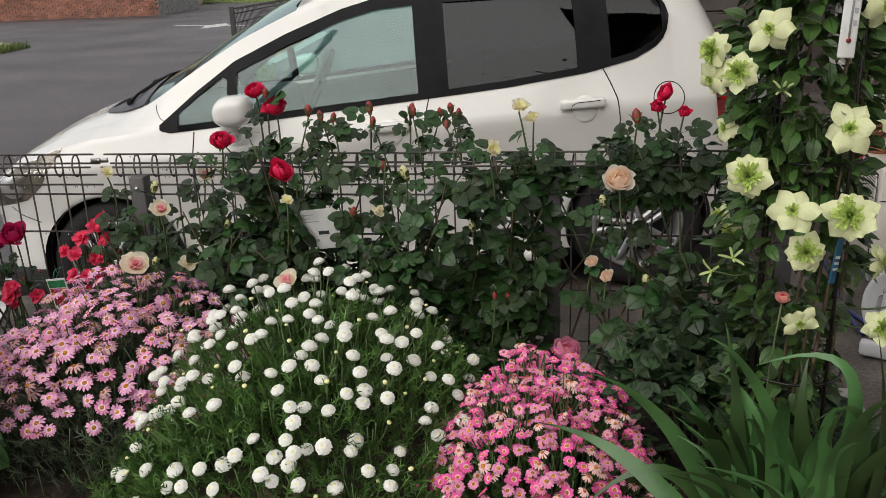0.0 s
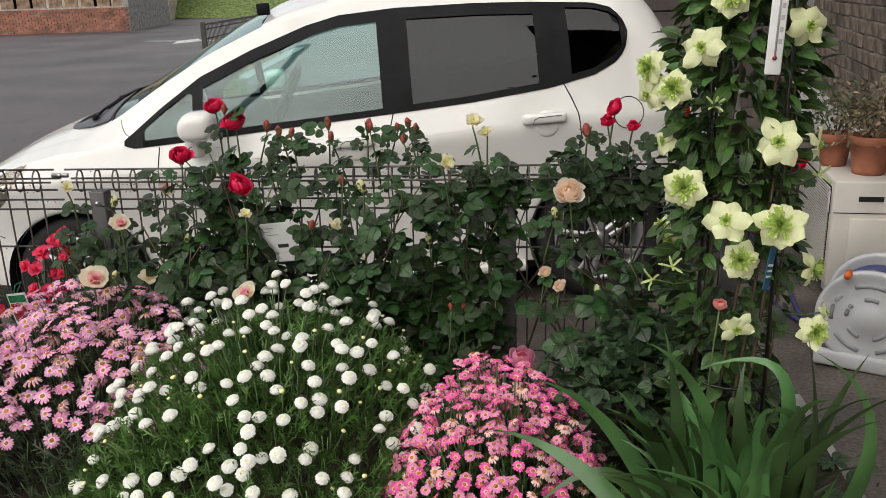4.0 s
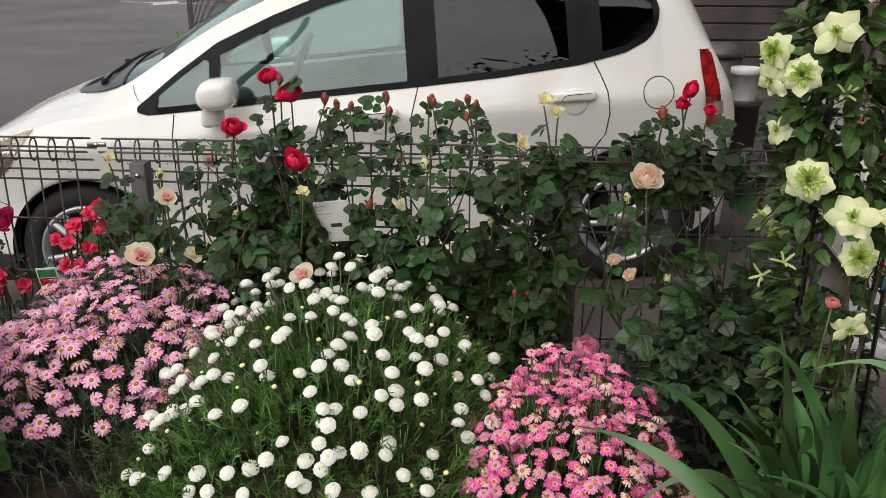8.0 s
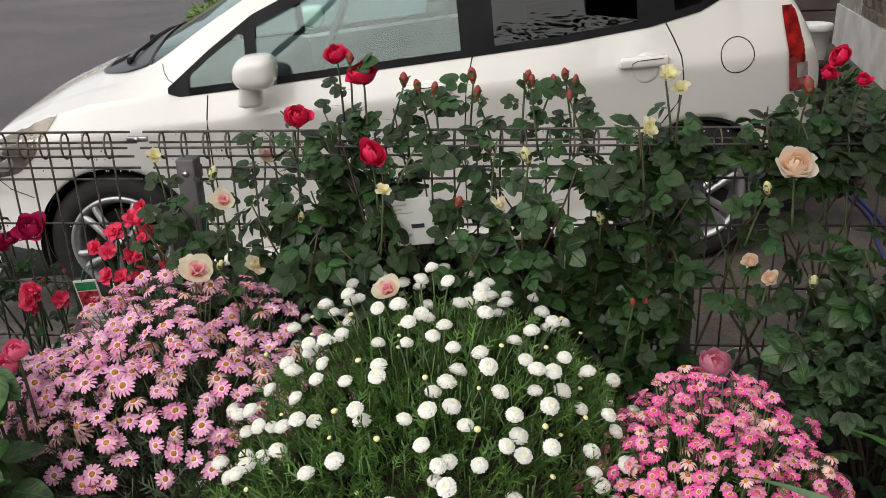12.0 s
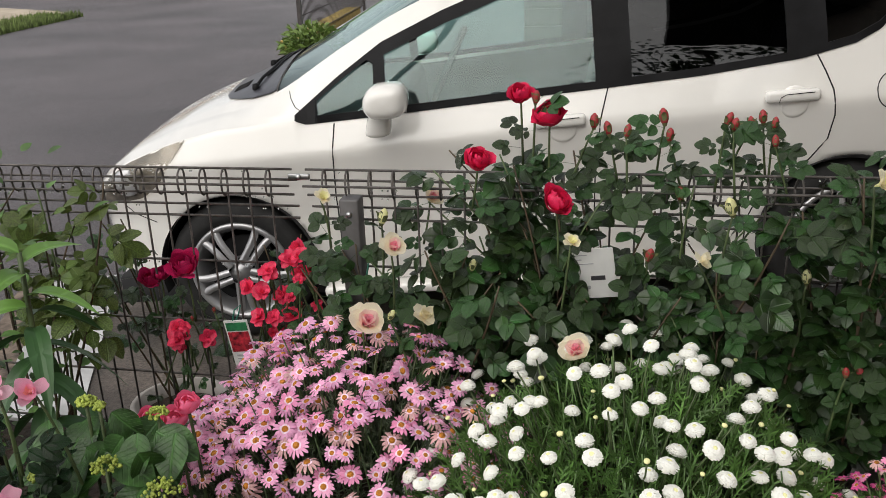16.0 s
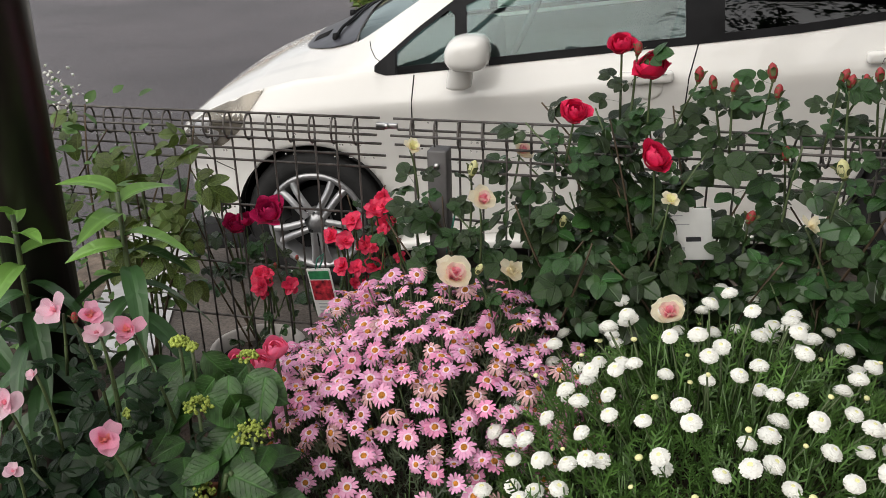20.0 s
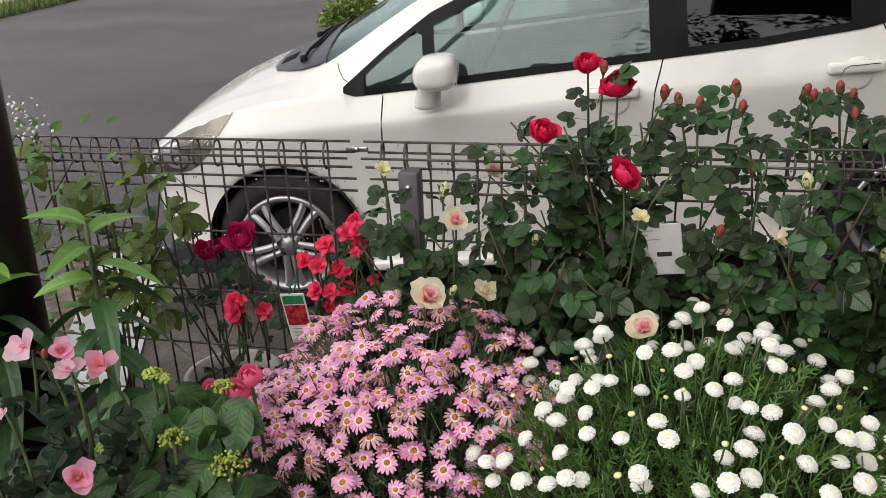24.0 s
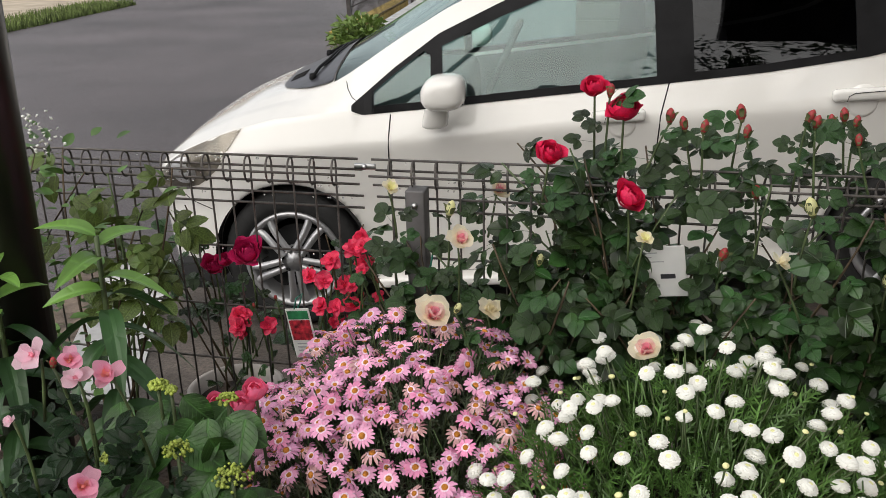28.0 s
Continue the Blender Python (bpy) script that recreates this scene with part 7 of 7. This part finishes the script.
coral = thing("coral_bud", "small coral rose bud on a thin stem", "rose", pose(0.245, 2.86, SOIL))
part("stalk", tube(bezier((0, 0, 0), (-0.01, 0, 0.3), (0.01, -0.01, 0.525), 8), 0.0018, 5), M_STEM, coral)
put_bloom("bloom", rose_kit("coral_rose", [M_CHERRY, M_SALMON], 0.4, GLOBE, 14), coral, facing((0.01, -0.01, 0.53), (0.1, -0.2, 1), 0.012))

# ---- by the house: air conditioner, reel, pots ----
AC = Matrix.Translation((1.205, 5.12, base_z(1.2))) @ Matrix.Rotation(radians(-6), 4, "Z") @ Matrix.Diagonal((1, 1, 0.89, 1))
ac = thing("air_conditioner", "ivory outdoor air-conditioning unit with a louvred side", "air conditioner", AC)
part("casing", box(0.0, 0.0, 0.06, 0.27, 0.76, 0.60, 0.012), M_IVORY, ac)
part("foot", box(0.02, 0.10, 0.0, 0.25, 0.16, 0.06, 0.004), M_GREYPLASTIC, ac)
part("foot", box(0.02, 0.60, 0.0, 0.25, 0.66, 0.06, 0.004), M_GREYPLASTIC, ac)
part("grille_back", box(-0.003, 0.05, 0.10, 0.0, 0.70, 0.56), M_DARK, ac, "", False)
slat = mesh_data("louvre", *(lambda b: ([v.co[:] for v in b.verts], [[v.index for v in f.verts] for f in b.faces]))(box(-0.010, 0.05, 0.0, -0.004, 0.70, 0.006, 0.001, 1)), M_IVORY, False)
for k in range(34):
    part("louvre", slat, None, ac).location = (0, 0, 0.105 + k * 0.0134)
part("side_seam", box(0.004, -0.002, 0.44, 0.266, 0.0, 0.444), M_DARK, ac, "", False)
part("valve_cover", box(0.07, -0.02, 0.12, 0.25, 0.0, 0.42, 0.008), M_IVORY, ac)
part("grip", box(0.10, -0.003, 0.50, 0.20, 0.001, 0.525, 0.001, 1), M_DARK, ac, "", False)
part("sticker", box(-0.0125, 0.02, 0.44, -0.0105, 0.045, 0.54), M_WHITEPLASTIC, ac, "", False)
ACT = base_z(1.2) + 0.535
for k, (px, py, r, h) in enumerate([(1.30, 5.46, 0.075, 0.15), (1.39, 5.27, 0.09, 0.17)]):
    plant_pot(px, py, ACT, r, h, M_TERRACOTTA, "terracotta pot standing on the air conditioner", 0.012, "terracotta pots")
    bush = thing("potted_shrub", "straggly dry brown potted shrub", "shrub", pose(px, py, ACT + h - 0.03), "dry potted shrubs")
    fol = []
    for _ in range(520):
        d = Vector((rng.gauss(0, 1), rng.gauss(0, 1), rng.gauss(0.35, 0.7))).normalized()
        q = d * rng.uniform(0.05, 0.19)
        q.z = max(0.0, q.z + 0.09)
        fol.append(turned(q, d + Vector((rng.gauss(0, 0.6), rng.gauss(0, 0.6), rng.gauss(0, 0.6))), rng.uniform(-1, 1), rng.uniform(0.018, 0.034)))
    tagged(part("foliage", scatter(leaf_shape(0.5, 0.1, 0.3, 4), fol), M_DRY if k else M_DUSTY, bush), kind="stuff")
    for _ in range(12):
        d = Vector((rng.gauss(0, 0.6), rng.gauss(0, 0.6), 1)).normalized()
        part("twig", tube([(0, 0, 0), d * 0.1, d * 0.2 + Vector((rng.gauss(0, 0.03), 0, 0))], 0.0022, 4), M_CANE, bush)
reel = thing("hose_reel", "light grey hose reel with a navy hose", "hose reel", Matrix.Translation((1.17, 4.48, base_z(1.15))) @ Matrix.Rotation(radians(-28), 4, "Z"))
for y in (-0.12, 0.12):
    side = part("side_plate", moved(lathe([(0.001, -0.012), (0.045, -0.012), (0.052, -0.006), (0.155, -0.006), (0.168, -0.012), (0.18, -0.008), (0.182, 0.008), (0.03, 0.008)], 48, "y"), Matrix.Translation((0, y, 0.20))), M_GREYPLASTIC, reel)
    for k in range(5):
        a = radians(70 + k * 72)
        for rr, ln in ((0.075, 0.62), (0.125, 0.80)):
            part("slot", moved(tube([(rr * math.cos(a + q * ln), 0, rr * math.sin(a + q * ln)) for q in (0, 0.25, 0.5, 0.75, 1)], 0.009, 8), Matrix.Translation((0, y - 0.003, 0.20))), M_SLOT, side)
    part("stand", box(-0.17, y - 0.02, 0.0, 0.17, y + 0.02, 0.06, 0.012), M_GREYPLASTIC, reel)
part("hub", moved(lathe([(0.001, -0.12), (0.05, -0.12), (0.05, 0.12), (0.001, 0.12)], 24, "y"), Matrix.Translation((0, 0, 0.20))), M_GREYPLASTIC, reel)
coil = []
for k in range(6):
    coil.append(tube([((0.13) * math.cos(2 * math.pi * i / 30), -0.09 + 0.034 * k, 0.20 + 0.13 * math.sin(2 * math.pi * i / 30)) for i in range(31)], 0.017, 8))
part("coiled_hose", joined(coil), M_HOSE, reel)
part("outlet", lathe([(0.001, -0.03), (0.012, -0.03), (0.013, 0.02), (0.001, 0.02)], 12, "y"), M_ORANGE, reel).location = (-0.08, -0.13, 0.36)
hose = thing("garden_hose", "navy blue garden hose lying on the concrete", "hose", pose(0, 0, 0))
hp = [(1.25, 6.55), (1.17, 6.07), (1.14, 5.64), (1.11, 5.35), (1.06, 5.04), (1.05, 4.87), (1.08, 4.72), (1.12, 4.60)]
dense = []
for i in range(len(hp) - 1):
    for s in range(5):
        t = s / 5
        p0, p1, p2, p3 = (Vector(hp[max(0, min(len(hp) - 1, i + k))]) for k in (-1, 0, 1, 2))
        q = 0.5 * ((2 * p1) + (p2 - p0) * t + (2 * p0 - 5 * p1 + 4 * p2 - p3) * t * t + (3 * p1 - p0 - 3 * p2 + p3) * t ** 3)
        dense.append((q.x, q.y, base_z(q.x) + 0.010))
part("run", tube(dense, 0.010, 8), M_HOSE, hose)
part("second_run", tube([(x - 0.06 + 0.03 * math.sin(k * 0.35), y, z) for k, (x, y, z) in enumerate(dense[4:])], 0.009, 8), M_HOSE, hose)
# bucket, bin and greenery behind the car
plant_pot(1.06, 6.6, base_z(1.06), 0.10, 0.60, M_BROWNPOT, "tall brown plastic pot beside the car's tail", 0.012)
plant_pot(1.06, 6.6, base_z(1.06) + 0.555, 0.082, 0.225, M_WHITEPLASTIC, "white plastic pot set on a brown one", 0.012)
bin_t = thing("dustbin", "grey lidded plastic bin by the boarded wall", "bin", pose(1.22, 8.1, base_z(1.2)))
part("tub", lathe([(0.001, 0), (0.15, 0), (0.19, 0.68), (0.001, 0.68)], 28), M_POST, bin_t)
part("lid", lathe([(0.001, 0.78), (0.14, 0.77), (0.20, 0.72), (0.205, 0.68), (0.19, 0.68)], 28), M_POST, bin_t)
for k, (px, py, s, mt) in enumerate([(1.55, 7.5, 0.16, M_LOW_LEAF), (1.50, 6.7, 0.13, M_DUSTY), (0.98, 9.2, 0.35, M_LOW_LEAF), (1.16, 6.2, 0.13, M_DUSTY)]):
    pl = plant_pot(px, py, base_z(px), s * 0.5, s * 0.9, M_TERRACOTTA if k % 2 else M_BROWNPOT, "potted plant standing along the house plinth", 0.012, "pots along the house")
    fol = []
    for _ in range(420):
        d = Vector((rng.gauss(0, 1), rng.gauss(0, 1), rng.gauss(0.4, 0.7))).normalized()
        q = d * rng.uniform(0.2, 1.0) * s
        fol.append(turned((q.x, q.y, s * 0.9 + max(0, q.z + s * 0.4)), d, rng.uniform(-1, 1), rng.uniform(0.03, 0.06)))
    gr = thing("potted_plant", "leafy green potted plant by the plinth", "plant", pose(px, py, base_z(px)), "plants along the house")
    tagged(part("foliage", scatter(leaf_shape(0.5, 0.1, 0.3, 4), fol), mt, gr), kind="stuff")

# ---- white-flowered shrub beyond the pole, and the shrub at the drive's corner ----
spi = thing("white_flowered_shrub", "airy shrub with clusters of tiny white flowers", "shrub", pose(-2.15, 3.32, SOIL))
fol, whites = [], []
for _ in range(800):
    q = Vector((rng.gauss(0, 0.14), rng.gauss(0, 0.10), rng.uniform(0.05, 0.72)))
    fol.append(turned(q, (rng.gauss(0, 1), rng.gauss(-0.3, 1), rng.gauss(0.2, 0.5)), rng.uniform(-0.8, 0.8), rng.uniform(0.02, 0.04)))
for c in [(0.19, 0, 0.75), (0.20, 0.02, 0.70), (-0.02, -0.06, 0.66), (0.02, -0.08, 0.56), (-0.06, -0.05, 0.72), (0.0, -0.05, 0.44), (0.10, 0.0, 0.64), (-0.1, 0, 0.6), (-0.12, 0.0, 0.5)]:
    for _ in range(24):
        whites.append(Matrix.Translation(Vector(c) + Vector((rng.gauss(0, 0.022), rng.gauss(0, 0.018), rng.gauss(0, 0.012)))) @ Euler((rng.uniform(0, 1), rng.uniform(0, 1), rng.uniform(0, 6))).to_matrix().to_4x4() @ Matrix.Diagonal((0.0048, 0.0048, 0.0016, 1)))
tagged(part("foliage", scatter(leaf_shape(0.6, 0.1, 0.2, 5), fol), M_DAISY_LEAF, spi), kind="stuff")
tagged(part("blossom", scatter(octa, whites), M_WHITE_PETAL, spi), kind="stuff")
for k in range(12):
    part("twig", tube(bezier((0, 0, 0), (rng.gauss(0, 0.06), rng.gauss(0, 0.05), 0.35), (rng.gauss(0.03, 0.12), rng.gauss(0, 0.06), rng.uniform(0.5, 0.74)), 6), 0.003, 4, 0.0015), M_CANE, spi)
cor = thing("corner_shrub", "bright green shrub at the corner of the drive", "shrub", pose(-4.75, 13.6, -0.06))
fol = []
for _ in range(1500):
    d = Vector((rng.gauss(0, 1), rng.gauss(0, 1), rng.gauss(0, 1))).normalized() * rng.random() ** 0.4
    q = Vector((d.x * 0.42, d.y * 0.5, 0.28 + d.z * 0.30))
    fol.append(turned(q, d + Vector((rng.gauss(0, 0.5), rng.gauss(0, 0.5), rng.gauss(0.3, 0.5))), rng.uniform(-1, 1), rng.uniform(0.05, 0.12)))
tagged(part("foliage", scatter(leaf_shape(0.5, 0.1, 0.3, 4), fol), M_FRESH_LEAF, cor), kind="stuff")
for k in range(9):
    part("stem", tube(bezier((0, 0, 0), (rng.gauss(0, 0.1), rng.gauss(0, 0.1), 0.3), (rng.gauss(0, 0.2), rng.gauss(0, 0.25), 0.5), 5), 0.01, 5, 0.004), M_CANE, cor)

# ---- behind the camera: the home's eave and a garden tree, seen in the car's glass ----
M_EAVE = material("dark_eave", (0.05, 0.045, 0.04), 0.7, vary=0.2)
home = thing("house", "dark-eaved home behind the garden", "house", pose(0, 0, 0))
part("wall", box(3.0, -1.5, 0.0, 9.0, 2.0, 5.0), M_BEIGE, home, "", False)
plan = [(0.62, 2.6), (1.62, -1.8), (9.2, -1.8), (9.2, 2.6)]
part("eave", ([(x, y, z) for z in (5.0, 5.22) for x, y in plan], [(3, 2, 1, 0), (4, 5, 6, 7), (0, 1, 5, 4), (1, 2, 6, 5), (2, 3, 7, 6), (3, 0, 4, 7)]), M_EAVE, home, "", False)
part("roof", ([(x, y, 5.225) for x, y in plan] + [(4.6, 0.2, 6.8), (7.4, 0.2, 6.8)], [(0, 1, 4), (1, 2, 5, 4), (2, 3, 5), (3, 0, 4, 5), (3, 2, 1, 0)]), M_ROOF, home, "", False)
other = thing("house", "neighbouring house with a dark roof beyond the tree", "house", pose(3.2, -14.0, 0))
part("wall", box(-3.0, -5.0, 0.0, 5.0, 0.0, 6.0), M_BEIGE, other, "", False)
part("roof", ([(-3.6, 0.5, 5.9), (5.6, 0.5, 5.9), (5.6, -5.5, 5.9), (-3.6, -5.5, 5.9), (-2.7, 0.1, 7.7), (4.4, 0.1, 7.7), (4.4, -4.5, 7.9), (-2.7, -4.5, 7.9)], [(0, 1, 5, 4), (1, 2, 6, 5), (2, 3, 7, 6), (3, 0, 4, 7), (4, 5, 6, 7), (3, 2, 1, 0)]), M_EAVE, other, "", False)
tree = thing("tree", "spreading dark-leaved garden tree behind the camera", "tree", pose(3.2, -5.5, 0))
part("trunk", tube([(0, 0, 0), (0.1, 0, 1.6), (0, 0.1, 3.4)], 0.16, 10, 0.08), M_CANE, tree)
tips = []
for k in range(16):
    a = k * 2.4
    e = Vector((2.6 * math.cos(a) * rng.uniform(0.5, 1), 2.0 * math.sin(a) * rng.uniform(0.4, 1), rng.uniform(3.9, 6.7)))
    tips.append(e)
    part("limb", tube(bezier((0, 0.05, rng.uniform(1.8, 2.9)), (e.x * 0.4, e.y * 0.4, e.z - 0.4), e, 7), 0.05, 6, 0.012), M_CANE, tree)
fol = []
for e in tips:
    for _ in range(170):
        q = e + Vector((rng.gauss(0, 0.5), rng.gauss(0, 0.42), rng.gauss(0, 0.22)))
        fol.append(turned(q, (rng.gauss(0, 1), rng.gauss(0, 1), rng.gauss(0, 0.6)), rng.uniform(-1, 1), rng.uniform(0.09, 0.18)))
tagged(part("crown", scatter(leaf_shape(0.6, 0.1, 0.3, 4), fol), M_ROSE_LEAF, tree), kind="stuff")

# terracotta pot round the hydrangea and edging stones
plant_pot(-1.46, 2.84, SOIL - 0.05, 0.13, 0.17, M_TERRACOTTA, "terracotta pot sunk in the bed with the hydrangea", 0.014)
M_EDGE = material("mossy_edging_brick", (0.15, 0.10, 0.06), 0.85, vary=0.4, scale=30, per_object=0.25, bump=0.8, bump_scale=90, col2=(0.07, 0.075, 0.03))
stone_rng = random.Random(91)
for k in range(12):
    bm = box(-0.027, -0.024, -0.05, 0.027, 0.024, 0.030, 0.009, 2)
    for v in bm.verts:
        v.co *= 1 + 0.10 * noise.noise(v.co * 28 + Vector((k * 7.1, 0, 0)))
    st = thing("edging_brick", "worn mossy brown edging brick set in the soil", "brick", pose(-1.245 + 0.0585 * k + stone_rng.gauss(0, 0.003), 2.826 + 0.011 * k + stone_rng.gauss(0, 0.005), SOIL + 0.006 + stone_rng.gauss(0, 0.005), stone_rng.gauss(0, 5), stone_rng.gauss(0, 4), 11 + stone_rng.gauss(0, 6)), "edging bricks")
    part("block", bm, M_EDGE, st)
